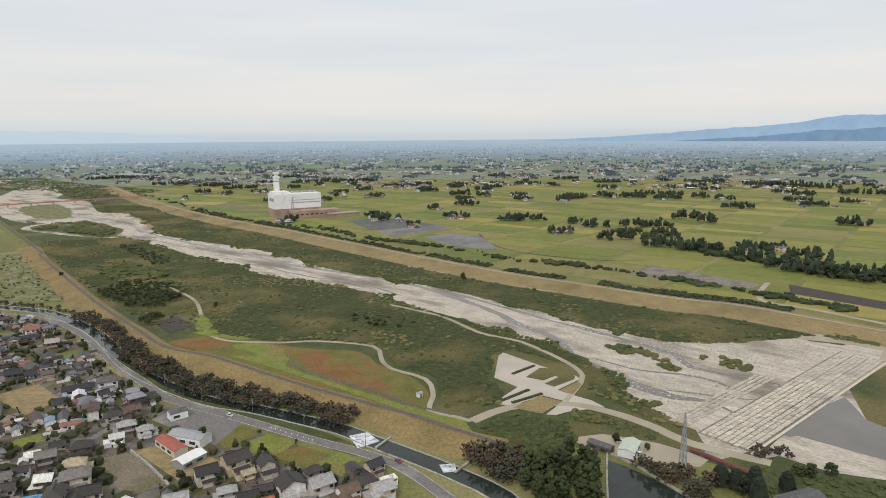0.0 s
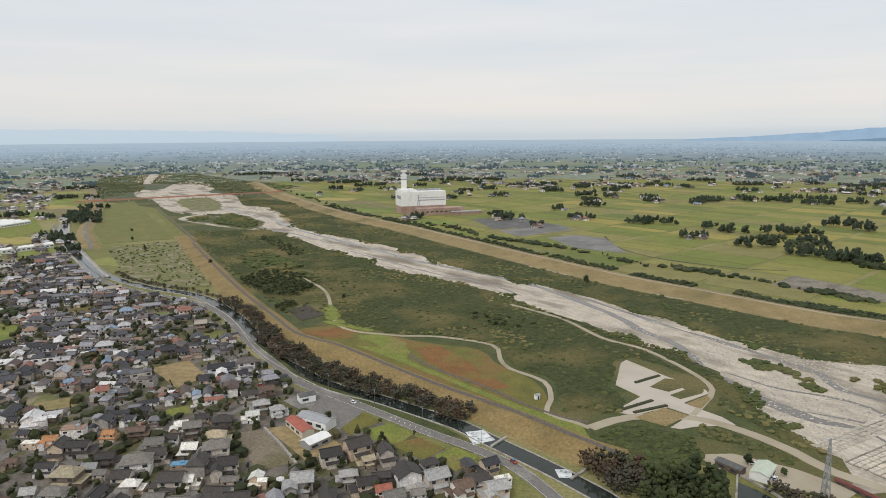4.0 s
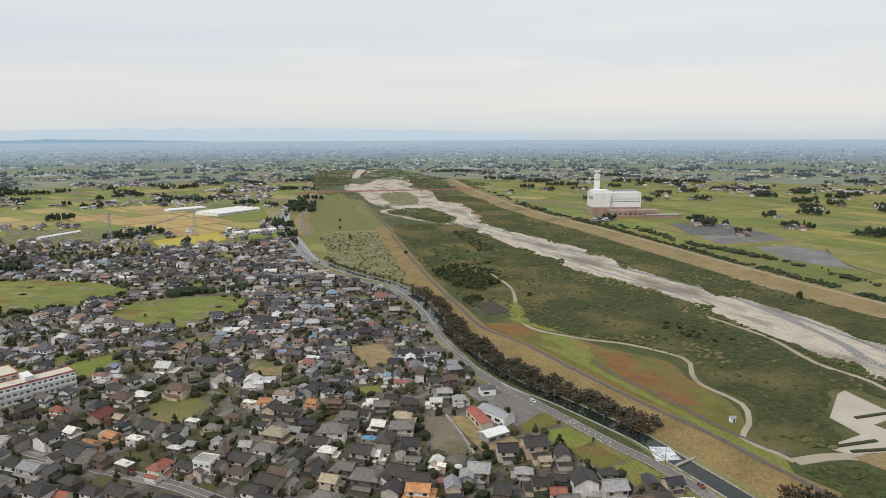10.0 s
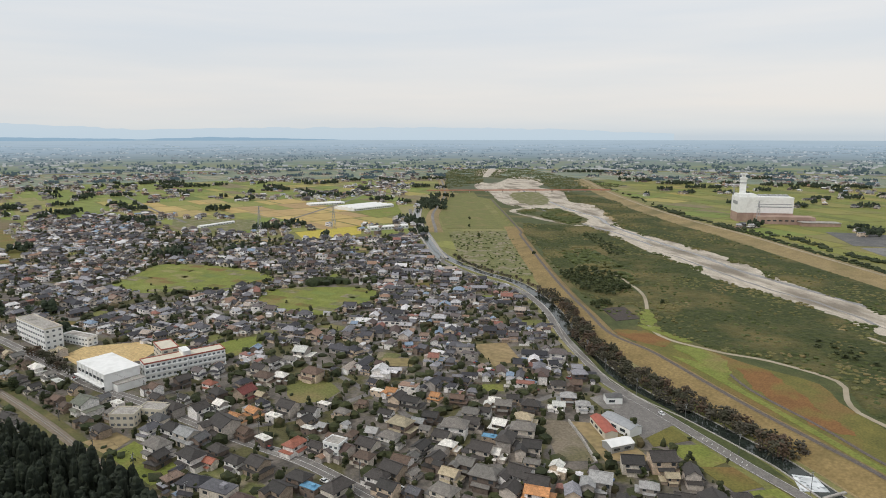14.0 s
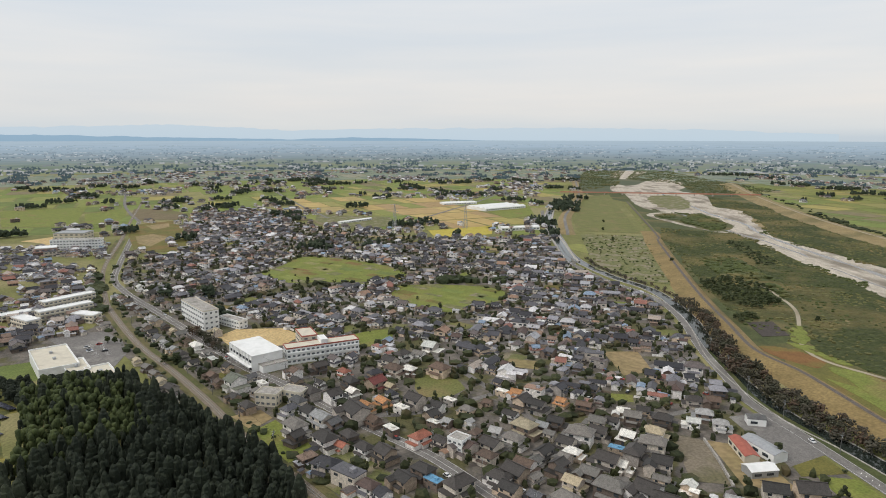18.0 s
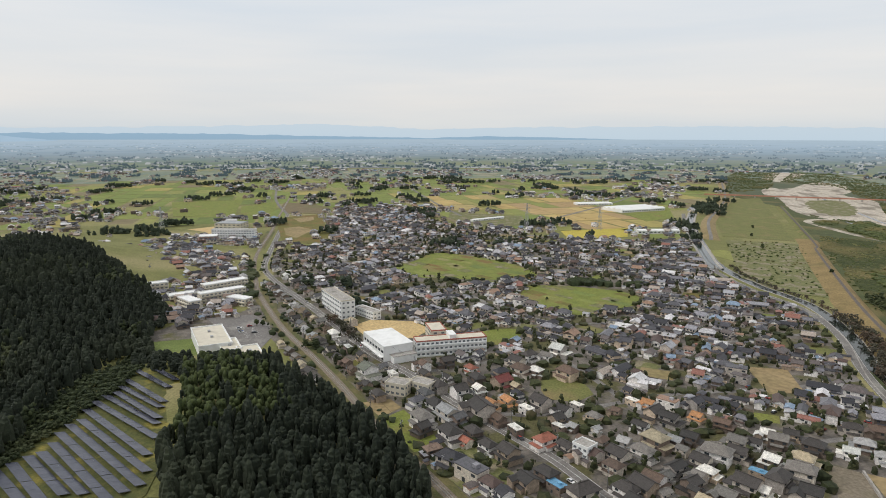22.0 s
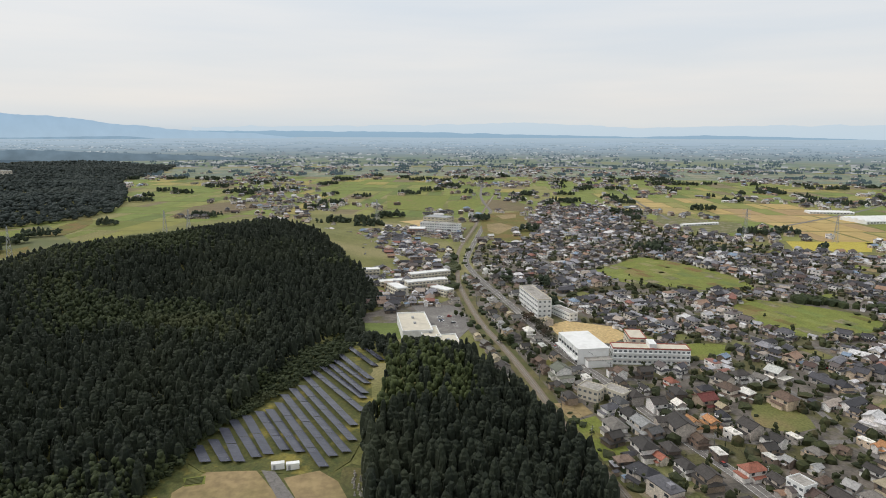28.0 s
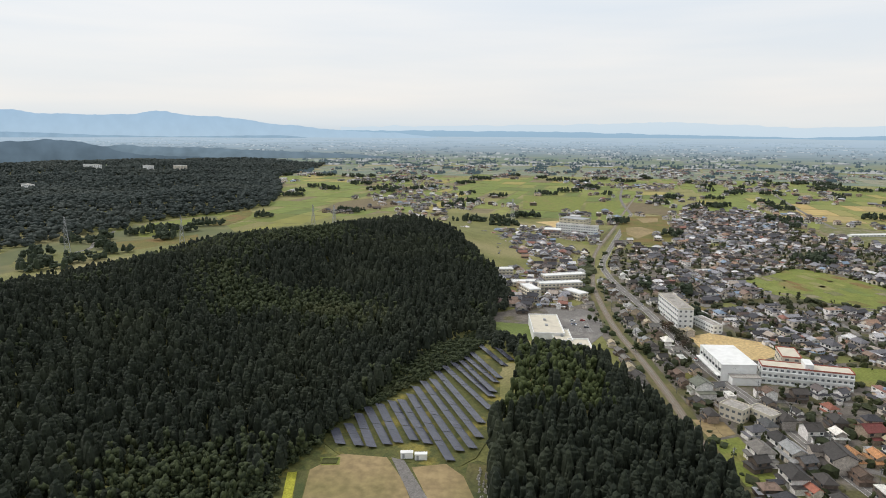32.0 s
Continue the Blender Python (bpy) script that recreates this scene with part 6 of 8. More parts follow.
for p in BLOCKED + [q[0] for q in OPEN_LAND]:
    ok &= ~inside(p, sx, sy) & (far_from(p + p[:1], sx, sy) > 5.5)
for ln_ in LANES:
    ok &= far_from(ln_, sx, sy) > 6.6
ok &= (far_from(MAIN_ROAD, sx, sy) > 9.5) & (far_from(CANAL_ROAD, sx, sy) > 11) & (far_from(RAIL, sx, sy) > 8) & (np.hypot(sx, sy) > 225)
gap = np.array([noise.noise((x * 0.013, y * 0.013, 5.0)) for x, y in zip(sx, sy)])
sparse = inside(SPARSE, sx, sy)
ok &= ~sparse | (g.random(len(sx)) < 0.42)
ok &= (gap < 0.46 + g.uniform(-0.1, 0.1, len(sx))) | ((sy > 84) & (sy < 150) & (sx > -540) & (sx < -270))
d_main, d_canal = far_from(MAIN_ROAD, sx, sy), far_from(CANAL_ROAD, sx, sy)
lay = 4 + 36 * d_main / (d_main + d_canal)
hand = HAND_A + HAND_B + HAND_C
for ln_, o_ in ((MAIN_ROAD, 12.5), (MAIN_ROAD, -12.5), (RAIL[2:9], 13.0), (RAIL[2:9], -13.0)):
    row = smooth_line(ln_, 4)
    nr = normals(row)
    run, last_at = 0.0, -99.0
    for k in range(1, len(row)):
        run += math.hypot(row[k][0] - row[k - 1][0], row[k][1] - row[k - 1][1])
        hx, hy = row[k][0] + nr[k][0] * o_, row[k][1] + nr[k][1] * o_
        if run - last_at < 13.5 or math.hypot(hx, hy) < 330 or any(math.hypot(hx - q[0], hy - q[1]) < 12 for q in hand) or any(inside(p, [hx], [hy])[0] for p in BLOCKED + [FOREST, KNOLL] + [q[0] for q in OPEN_LAND]):
            continue
        if far_from(RAIL, [hx], [hy])[0] > 9 and far_from(MAIN_ROAD, [hx], [hy])[0] > 9.5:
            last_at = run
            hand.append((round(hx + g.uniform(-1, 1), 1), round(hy + g.uniform(-1, 1), 1), str(g.choice(list("kKgGklbwcTt"))) + "%.2f" % g.uniform(0.65, 0.95)))
for hx, hy, _ in hand:
    ok &= np.hypot(sx - hx, sy - hy) > 11.5
idx = np.nonzero(ok)[0]
idx = idx[np.argsort(np.hypot(sx[idx], sy[idx]))]
far_h = []
NAMES = dict(k="black tiled", g="grey tiled", l="pale grey metal", b="brown", r="red", o="orange", w="white", u="blue metal", c="cream", n="grey-green", t="dark", d="dark red")
for n, (hx, hy, code) in enumerate(hand):
    key, s = code[0].lower(), float(code[1:])
    dm, dc = float(far_from(MAIN_ROAD, [hx], [hy])[0]), float(far_from(CANAL_ROAD, [hx], [hy])[0])
    yaw = 4 + 36 * dm / (dm + dc) + (90 if code[0].isupper() else 0) + g.normal(0, 4)
    k = 6 if key in "wu" and s < 0.75 else int(g.choice([0, 1, 2, 3, 5, 7, 8, 9, 10]))
    house(k, hx, hy, yaw, s * 0.92, "roof_" + key, "town house with a %s roof" % NAMES[key])
LABELS = {"tile": "two-storey house with a dark tiled roof", "metal": "two-storey house with a painted metal roof"}
for n, i in enumerate(idx):
    k = int(g.integers(len(KINDS)))
    yaw = (lay[i] if spots[i][3] else spots[i][2]) + (90 if g.random() < 0.4 else 0) + g.normal(0, 8)
    roof = "tile" if g.random() < 0.7 else "metal"
    s = g.choice([0.58, 0.7, 0.8, 0.9, 1.04]) * g.uniform(0.93, 1.07)
    if n < 296 - len(hand):
        house(k, sx[i], sy[i], yaw, s, roof, LABELS[roof])
    else:
        far_h.append((H_JOIN[k], sx[i], sy[i], 0.1, radians(yaw), s, s, np.array([0, 1 if roof == "tile" else 3, 2])))
thing("town_houses", "closely packed tiled-roof houses of the town", "houses", kind="stuff", data=joined("town_houses", far_h, [M["wall_many"], M["tile_many"], M["window"], M["metal_many"]]))

# Sheds and low annexes in the yards.
SHED = []
for a, b, c in ((5.5, 4, 2.4), (4, 3, 2.2), (7, 4.5, 2.8), (3.2, 2.6, 2.1)):
    m = MB().box(0, 0, 0, a, b, c)
    m.add(*(lambda q: (q.v, q.f))(MB().gable(0, 0, c - 0.05, a + 0.6, b + 0.6, b * 0.18, 0.14)), 1)
    SHED.append(m.arrays())
items = []
for i in idx:
    for q in range(2):
        if g.random() < 0.72:
            a = radians(lay[i]) + g.choice([0, math.pi / 2])
            dx, dy = g.choice([-1, 1]) * g.uniform(6.0, 7.6), g.choice([-1, 1]) * g.uniform(4.5, 7.0)
            items.append((SHED[int(g.integers(4))], sx[i] + dx * math.cos(a) - dy * math.sin(a), sy[i] + dx * math.sin(a) + dy * math.cos(a), 0.1, a, g.uniform(0.8, 1.15), 1.0, np.array([0, 1 if g.random() < 0.45 else 2])))
thing("yard_sheds", "small sheds and annexes in the house yards", "sheds", kind="stuff", data=joined("yard_sheds", items, [M["wall_many"], M["tile_many"], M["metal_many"]]))
WALLP = MB().box(0, 0, 0, 9, 0.25, 1.5).arrays()
items = [(WALLP, sx[i] + g.uniform(-7, 7), sy[i] + g.choice([-1, 1]) * 6.8, 0.1, radians(lay[i]) + g.choice([0, math.pi / 2]), g.uniform(0.6, 1.2), 1.0) for i in idx if g.random() < 0.6]
thing("garden_walls", "low pale block walls round the yards", "walls", kind="stuff", data=joined("garden_walls", items, [M["wall_many"]]))

# Small garden trees and hedges between the houses.
xs, ys = scatter(TOWN, 7.8, 33)
ok = np.hypot(xs, ys) > 225
for p in BLOCKED:
    ok &= ~inside(p, xs, ys)
ok &= (far_from(MAIN_ROAD, xs, ys) > 6) & (far_from(CANAL_ROAD, xs, ys) > 6) & (far_from(RAIL, xs, ys) > 5)
thing("garden_trees", "garden trees and hedges among the houses", "trees", kind="stuff", data=joined("garden_trees", stuff_items(BROAD + BUSH, xs[ok], ys[ok], (1.4, 4.4), (1.4, 4.8), 34, 0.1) + stuff_items(BROAD_FINE, xs[ok][::9], ys[ok][::9], (4.5, 8), (5, 9), 35, 0.1), [M["garden_leaf"]]))

# Farmsteads in their groves over the plain.
g = np.random.default_rng(55)
items, homes, dim, pale = [], [], [], []
for n in range(640):
    a, r = radians(g.uniform(-40, 135)), math.sqrt(g.uniform(620 ** 2, 2950 ** 2))
    x, y = -r * math.sin(a), r * math.cos(a)
    if any(inside(p, [x], [y])[0] for p in KEEP_OUT) or inside(CORRIDOR, [x], [y])[0] or far_from(LEVEE_R, [x], [y])[0] < 70 or hz(x, y) > 0.5 or (y < -250 and x > -1150) or inside(DOWN_BANK, [x], [y])[0] or inside(DOWN_BANK_E, [x], [y])[0]:
        continue
    t, w = a + g.normal(0, 0.35), g.uniform(16, 75) * g.uniform(0.5, 1.0)
    if (r < 1500 and a < 0.15 and g.random() < 0.8) or inside(RIPE_LAND, [x], [y])[0]:
        continue
    # Groves past 2300 m get the glowing tone with haze painted in.
    into, homes_in = (items, homes) if r < 2300 else (dim, homes)
    for q in range(int(w / 2.0)):
        px, py = g.uniform(-0.5, 0.5) * w, g.normal(0, 6)
        into.append(((CEDAR + BROAD)[int(g.integers(11))], x + px * math.cos(t) - py * math.sin(t), y + px * math.sin(t) + py * math.cos(t), 0, g.uniform(0, 6), g.uniform(10, 16), g.uniform(8, 14)))
    for q in range(int(g.integers(1, 4))):
        k = int(g.integers(len(KINDS)))
        homes_in.append((H_JOIN[k], x + g.uniform(-24, 24), y - 14 + g.uniform(-14, 6), 0, g.uniform(0, 3), g.uniform(0.9, 1.3), 1.0, np.array([0, 1 if g.random() < 0.7 else 3, 2])))
for n in range(170):
    a, r = radians(g.uniform(-40, 125)), math.sqrt(g.uniform(900 ** 2, 2950 ** 2))
    x, y = -r * math.sin(a), r * math.cos(a)
    if any(inside(p, [x], [y])[0] for p in KEEP_OUT) or inside(CORRIDOR, [x], [y])[0] or far_from(LEVEE_R, [x], [y])[0] < 120 or hz(x, y) > 0.5 or (y < -250 and x > -1150):
        continue
    if (y > 500 and x > -600 and r < 1900) or inside(RIPE_LAND, [x], [y])[0]:
        continue
    for q in range(int(g.integers(5, 22))):
        k = int(g.integers(len(KINDS)))
        homes.append((H_JOIN[k], x + g.normal(0, 45), y + g.normal(0, 30), 0, g.uniform(0, 3), g.uniform(0.9, 1.4), 1.0, np.array([0, 1 if g.random() < 0.55 else 3, 2])))
# Villages strung along the western roads, and the town's loose outskirts.
WEST_ROADS = [[(-1225, 290), (-1500, 330), (-1900, 420), (-2400, 520), (-2900, 640)], [(-780, 60), (-1100, -40), (-1500, -120), (-2000, -200), (-2700, -300)], [(-1061, 578), (-1300, 640), (-1700, 760), (-2300, 960)], [(-900, 620), (-1000, 800), (-1150, 1050), (-1400, 1400), (-1750, 1900)]]
for ln in WEST_ROADS:
    road("country_road", ln, 6.0, 0.42, M["old_asphalt"], "pale country road between the fields", step=60)
    q = smooth_line(ln, 30)
    for (x, y), (nx, ny) in zip(q, normals(q)):
        dense = noise.noise((x * 0.004, y * 0.004, 8.0)) > -0.05
        for k in range(int(g.integers(4, 8)) if dense else int(g.integers(0, 2))):
            o = g.choice([-1, 1]) * (10 + abs(g.normal(0, 38)))
            hx, hy = x + nx * o + g.uniform(-28, 28), y + ny * o + g.uniform(-28, 28)
            if not any(inside(p, [hx], [hy])[0] for p in [q[0] for q in OPEN_LAND] + [RIPE_LAND] + [TOWN, TOWN_W, FOREST, BACK_WOOD, YELLOW, SCHOOL_FAR]):
                homes.append((H_JOIN[int(g.integers(len(KINDS)))], hx, hy, 0, g.uniform(-0.3, 0.3) + g.choice([0, 1.57]), g.uniform(0.8, 1.3), 1.0, np.array([0, 1 if g.random() < 0.6 else 3, 2])))
for vx, vy, vr in ((-1085, -100, 34), (-1180, -92, 40), (-1125, -130, 30), (-874, 8, 30), (-886, 34, 34), (-1380, 0, 45), (-1450, -70, 45), (-1340, 70, 40), (-1450, -230, 34), (-545, 36, 13), (-690, 70, 26), (-800, 60, 32), (-860, 30, 34), (-905, 72, 34), (-840, 80, 30), (-760, 100, 30)):
    for q in range(13):
        homes.append((H_JOIN[int(g.integers(len(KINDS)))], vx + g.normal(0, vr), vy + g.normal(0, vr * 0.6), 0, g.uniform(-0.3, 0.3) + g.choice([0, 1.57]), g.uniform(0.75, 1.15), 1.0, np.array([0, 1 if g.random() < 0.6 else 3, 2])))
xs, ys = scatter([(-430, 60), (-1350, 20), (-1400, 520), (-1100, 720), (-860, 760), (-700, 760)], 17, 58)
d = far_from(TOWN + TOWN[:1], xs, ys)
ok = ~inside(TOWN, xs, ys) & (d < 170) & (np.random.default_rng(5).random(len(xs)) < 0.5 * (1 - d / 190)) & (xs < -700) & (far_from(RAIL, xs, ys) > 9) & (far_from(MAIN_ROAD, xs, ys) > 9)
for p in [TOWN_W, FOREST, YELLOW, SCHOOL_FAR, RIPE_LAND] + [q[0] for q in OPEN_LAND]:
    ok &= ~inside(p, xs, ys)
for hx, hy in zip(xs[ok], ys[ok]):
    homes.append((H_JOIN[int(g.integers(len(KINDS)))], hx, hy, 0, g.uniform(-0.3, 0.3) + g.choice([0, 1.57]), g.uniform(0.75, 1.15), 1.0, np.array([0, 1 if g.random() < 0.6 else 3, 2])))
thing("farm_groves", "dark shelter groves round scattered farmhouses", "trees", kind="stuff", data=joined("farm_groves", items, [M["grove"]]))
thing("farmhouses", "scattered farmhouses on the plain", "houses", kind="stuff", data=joined("farmhouses", homes, [M["wall_many"], M["tile_many"], M["window"], M["metal_many"]]))

sheet("asphalt_yard", YARD, 0.22, M["old_asphalt"], "grey asphalt yard beside the canal road", "pavement", curve=False)
for pts, m, lab in (([(-269, 361), (-254, 381), (-224, 355), (-232, 334)], "stubble", "dry tan plot between the houses"), ([(-328, 116), (-326, 132), (-312, 133), (-305, 118)], "stubble", "bare tan plot beside the railway"), ([(-303, 118), (-309, 133), (-262, 135), (-262, 118)], "meadow", "green plot beside the railway"), ([(-260, 118), (-260, 150), (-215, 150), (-215, 124)], "plots", "rough garden ground beside the railway")):
    sheet("garden_plot", pts, 0.23, M[m], lab, "field", curve=False)
xs, ys = scatter([(-637, 786), (-566, 855), (-461, 740), (-357, 589), (-394, 573), (-457, 592)], 5.5, 37)
ok = np.random.default_rng(3).random(len(xs)) < 0.22
thing("allotment_shrubs", "shrubs and vegetable rows in the allotments", "bushes", kind="stuff", data=joined("allotment_shrubs", stuff_items(BUSH, xs[ok], ys[ok], (0.8, 2.4), (0.7, 1.8), 38, 0.25), [M["bush"]]))
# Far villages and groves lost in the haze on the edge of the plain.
# Emission tones by height, haze painted in: groves, pale roofs, dark roofs.
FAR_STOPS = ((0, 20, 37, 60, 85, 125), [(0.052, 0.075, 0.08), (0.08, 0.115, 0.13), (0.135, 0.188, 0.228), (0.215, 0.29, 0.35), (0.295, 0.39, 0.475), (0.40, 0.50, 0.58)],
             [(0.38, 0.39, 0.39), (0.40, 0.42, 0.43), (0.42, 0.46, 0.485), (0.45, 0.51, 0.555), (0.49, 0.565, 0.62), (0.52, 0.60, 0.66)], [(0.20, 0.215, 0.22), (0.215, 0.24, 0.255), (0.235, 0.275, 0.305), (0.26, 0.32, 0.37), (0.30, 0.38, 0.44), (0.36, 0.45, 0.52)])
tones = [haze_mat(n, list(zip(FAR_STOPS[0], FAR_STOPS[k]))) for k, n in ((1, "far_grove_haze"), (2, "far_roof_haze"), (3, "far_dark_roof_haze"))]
fg = np.random.default_rng(71)
items, boxes = list(dim), []
BOX = MB().box(0, 0, 0, 1, 0.5, 0.5).arrays()


def out_there(d, a):
    """Where a place d metres off lies on the drawn-in distance, and its scale there."""
    q = (1 / R0 - 1 / d) / (1 / R0 - 1 / D1)
    r = R0 + (R1 - R0) * q
    return -r * math.sin(a), r * math.cos(a), EYE * (1 - r / d), r / d


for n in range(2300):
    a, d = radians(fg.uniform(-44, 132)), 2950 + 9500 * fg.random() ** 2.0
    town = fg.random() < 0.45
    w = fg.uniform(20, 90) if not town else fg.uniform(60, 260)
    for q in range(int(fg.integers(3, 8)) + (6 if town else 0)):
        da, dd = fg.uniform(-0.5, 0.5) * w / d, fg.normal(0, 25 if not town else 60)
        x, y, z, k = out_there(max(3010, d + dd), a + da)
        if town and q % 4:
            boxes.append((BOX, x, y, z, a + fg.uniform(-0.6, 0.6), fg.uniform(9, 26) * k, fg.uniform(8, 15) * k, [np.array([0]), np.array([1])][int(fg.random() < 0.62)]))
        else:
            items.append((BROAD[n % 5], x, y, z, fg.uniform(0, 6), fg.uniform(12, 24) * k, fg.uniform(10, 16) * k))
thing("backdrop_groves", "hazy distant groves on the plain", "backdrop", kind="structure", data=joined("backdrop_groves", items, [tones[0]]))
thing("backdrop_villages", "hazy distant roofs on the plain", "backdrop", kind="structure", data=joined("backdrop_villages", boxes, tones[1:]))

fgd = np.random.default_rng(19)
for poly, m in ((FIELD_A, "lawn"), (FIELD_B, "meadow")):
    px, py = scatter(poly, 24, 14, 0.3)
    for x, y in zip(px, py):
        thing("field_strip", "narrow cultivated strip in a green field", "field", "field strips", "structure", at=pose(x, y, 0.2, 0, 0, 14 + fgd.uniform(-3, 3)), data=MB().box(0, 0, -0.2, fgd.uniform(14, 24), fgd.uniform(6, 14), 0.24).mesh("field_strip", M[str(fgd.choice(["rice_one", "park", "plots"]))]))
    px, py = scatter(poly, 17, 15)
    sel = fgd.random(len(px)) < 0.07
    for x, y in zip(px[sel], py[sel]):
        h = fgd.uniform(2.5, 5)
        tree("field_tree", BROAD_ME, x, y, h, h * 1.3, "small round tree at a field edge", "field trees", rg, 0.1)


# ---- landmark buildings ----
def block(name, label, x, y, yaw, L, W, floors, fh, wall, trim, category="building", win_l=12, win_w=3, band_mat=None, roof_mat=None, group="", z=0.1, parapet=0.6):
    """A flat-roofed storeyed building standing with its centre at x, y and its long side along yaw."""
    t = thing(name, label, category, group, at=pose(x, y, z, 0, 0, yaw))
    h = floors * fh
    part("wall", MB().box(0, 0, 0, L, W, h), t, material=M[wall])
    part("roof", MB().box(0, 0, h, L - 0.6, W - 0.6, 0.12), t, material=M[roof_mat or "concrete"])
    for sx, sy, lx, ly in ((0, -1, L + 0.3, 0.3), (0, 1, L + 0.3, 0.3), (-1, 0, 0.3, W - 0.3), (1, 0, 0.3, W - 0.3)):
        part("parapet", MB().box(sx * L / 2, sy * W / 2, h - 0.3, lx, ly, parapet + 0.3), t, material=M[trim])
    wl, ww = L / win_l, W / max(win_w, 1)
    me = MB().box(0, 0, 0, wl * 0.55, 0.14, fh * 0.36).mesh("window", M["window_soft"])
    me2 = MB().box(0, 0, 0, 0.14, ww * 0.4, fh * 0.36).mesh("window", M["window_soft"])
    for f in range(floors):
        zz = f * fh + fh * 0.30
        for k in range(win_l):
            for s in (-1, 1):
                part("window", me, t, at=pose(-L / 2 + wl * (k + 0.5), s * (W / 2 + 0.02), zz))
        for k in range(win_w):
            for s in (-1, 1):
                part("window", me2, t, at=pose(s * (L / 2 + 0.02), -W / 2 + ww * (k + 0.5), zz))
        if band_mat:
            for s in (-1, 1):
                part("balcony", MB().box(0, s * (W / 2 + 0.5), f * fh - 0.1, L, 1.1, fh * 0.27), t, material=M[band_mat])
    return t


# Waste plant with its tall chimney.
p = thing("incineration_plant", "white and pink-brown incineration plant with a tall white chimney", "factory", at=pose(-320, 1213, 0, 0, 0, 30))
part("upper_hall", MB().box(46, 22, 16, 92, 44, 28), p, material=M["white"])
part("lower_hall", MB().box(46, 22, 0, 92.4, 44.4, 16), p, material=M["brick_tile"])
part("podium", MB().box(72, -16, 0, 92, 30, 13), p, material=M["brick_tile"])
part("podium_low", MB().box(120, -40, 0, 60, 22, 6), p, material=M["brick_tile"])
part("podium_roof", MB().box(120, -40, 6, 62, 24, 0.8), p, material=M["concrete"])
part("roof_house", MB().box(16, 20, 44, 30, 30, 4.5), p, material=M["white"])
for k in range(6):
    part("roof_unit", MB().box(44 + k * 8.5, 28, 44, 5.5, 14, 2.6), p, material=M["steel"])
part("window_band", MB().box(62, -0.1, 26, 56, 0.3, 1.8), p, material=M["steel"])
part("window_band", MB().box(62, -0.1, 31, 56, 0.3, 1.2), p, material=M["steel"])
part("side_window_band", MB().box(-0.1, 18, 30, 0.3, 30, 6), p, material=M["steel"])
for k in range(9):
    part("podium_window", MB().box(34 + k * 9.5, -31.1, 5.5, 5.5, 0.3, 2.2), p, material=M["window"])
ch = part("chimney", MB().box(14, 30, 0, 9, 9, 74).box(14, 30, 73.5, 11, 11, 3).box(14, 30, 82, 9.6, 9.6, 2.5).box(12.2, 30, 76, 2.4, 5, 8).box(15.8, 30, 76, 2.4, 5, 8), p, material=M["white"])
part("chimney_band", MB().box(14, 30, 66, 9.3, 9.3, 2.0), ch, material=M["steel"])

# Orange-red bridge across the lower river.
b = thing("river_bridge", "long low orange-red girder bridge", "bridge", at=pose(-952, 1480, 0, 0, 0, math.degrees(math.atan2(315, 356))))
part("deck", MB().box(0, 0, 6.0, 500, 5, 0.6), b, material=M["concrete"])
for s in (-1, 1):
    part("girder", MB().box(0, s * 2.6, 4.6, 500, 0.5, 2.6), b, material=M["rust_red"])
for k in range(-5, 6):
    part("pier", MB().box(k * 45, 0, -0.5, 2.4, 5.0, 5.3), b, material=M["concrete"])

# School: white sports hall, red-trimmed teaching block with a back wing.
gy = thing("sports_hall", "white flat-roofed school sports hall", "sports hall", at=pose(-403, 162, 0.1, 0, 0, 1))
part("hall", MB().box(0, 0, 0, 37, 21, 10.5), gy, material=M["white"])
part("roof", MB().box(0, 0, 10.5, 37.8, 21.8, 0.5), gy, material=M["white"])
part("annex", MB().box(21.5, 2, 0, 7, 17, 4.8), gy, material=M["white"])
part("annex_roof", MB().box(21.5, 2, 4.8, 7.6, 17.6, 0.35), gy, material=M["concrete"])
for k in range(7):
    part("window", MB().box(-15.5 + k * 5.1, -10.6, 5.6, 3.6, 0.25, 1.7), gy, material=M["window"])
    part("lower_window", MB().box(-15.5 + k * 5.1, -10.6, 0.8, 3.6, 0.25, 2.2), gy, material=M["window"])
for k in range(8):
    part("pilaster", MB().box(-18.1 + k * 5.16, -10.7, 0, 0.5, 0.7, 10.4), gy, material=M["white"])
part("canopy", MB().box(0, -12, 3.4, 37, 2.6, 0.3), gy, material=M["white"])
SCH_YAW = 77
block("school_building", "three-storey white school block with red roof edge", -386, 189, SCH_YAW, 26, 11, 3, 3.6, "white", "red_trim", "school", 8, 2, "white", "cream")
block("school_building", "three-storey white school block with red roof edge", -381, 214, SCH_YAW, 24, 11, 3, 3.5, "white", "red_trim", "school", 8, 2, "white", "cream")
block("school_wing", "cream back wing of the school with red trim", -402, 199, SCH_YAW + 90, 20, 11, 4, 3.4, "cream", "red_trim", "school", 5, 2, None, "cream")
st = thing("stair_tower", "white stair tower on the school roof line", "tower", at=pose(-384, 202, 0.1, 0, 0, SCH_YAW))
part("shaft", MB().box(0, 0, 0, 4.5, 10.6, 13.6), st, material=M["white"])
part("tower_window", MB().box(0, 5.35, 11.4, 3.2, 0.2, 1.3), st, material=M["window"])
part("tower_cap", MB().box(0, 0, 13.6, 4.9, 11, 0.3), st, material=M["white"])

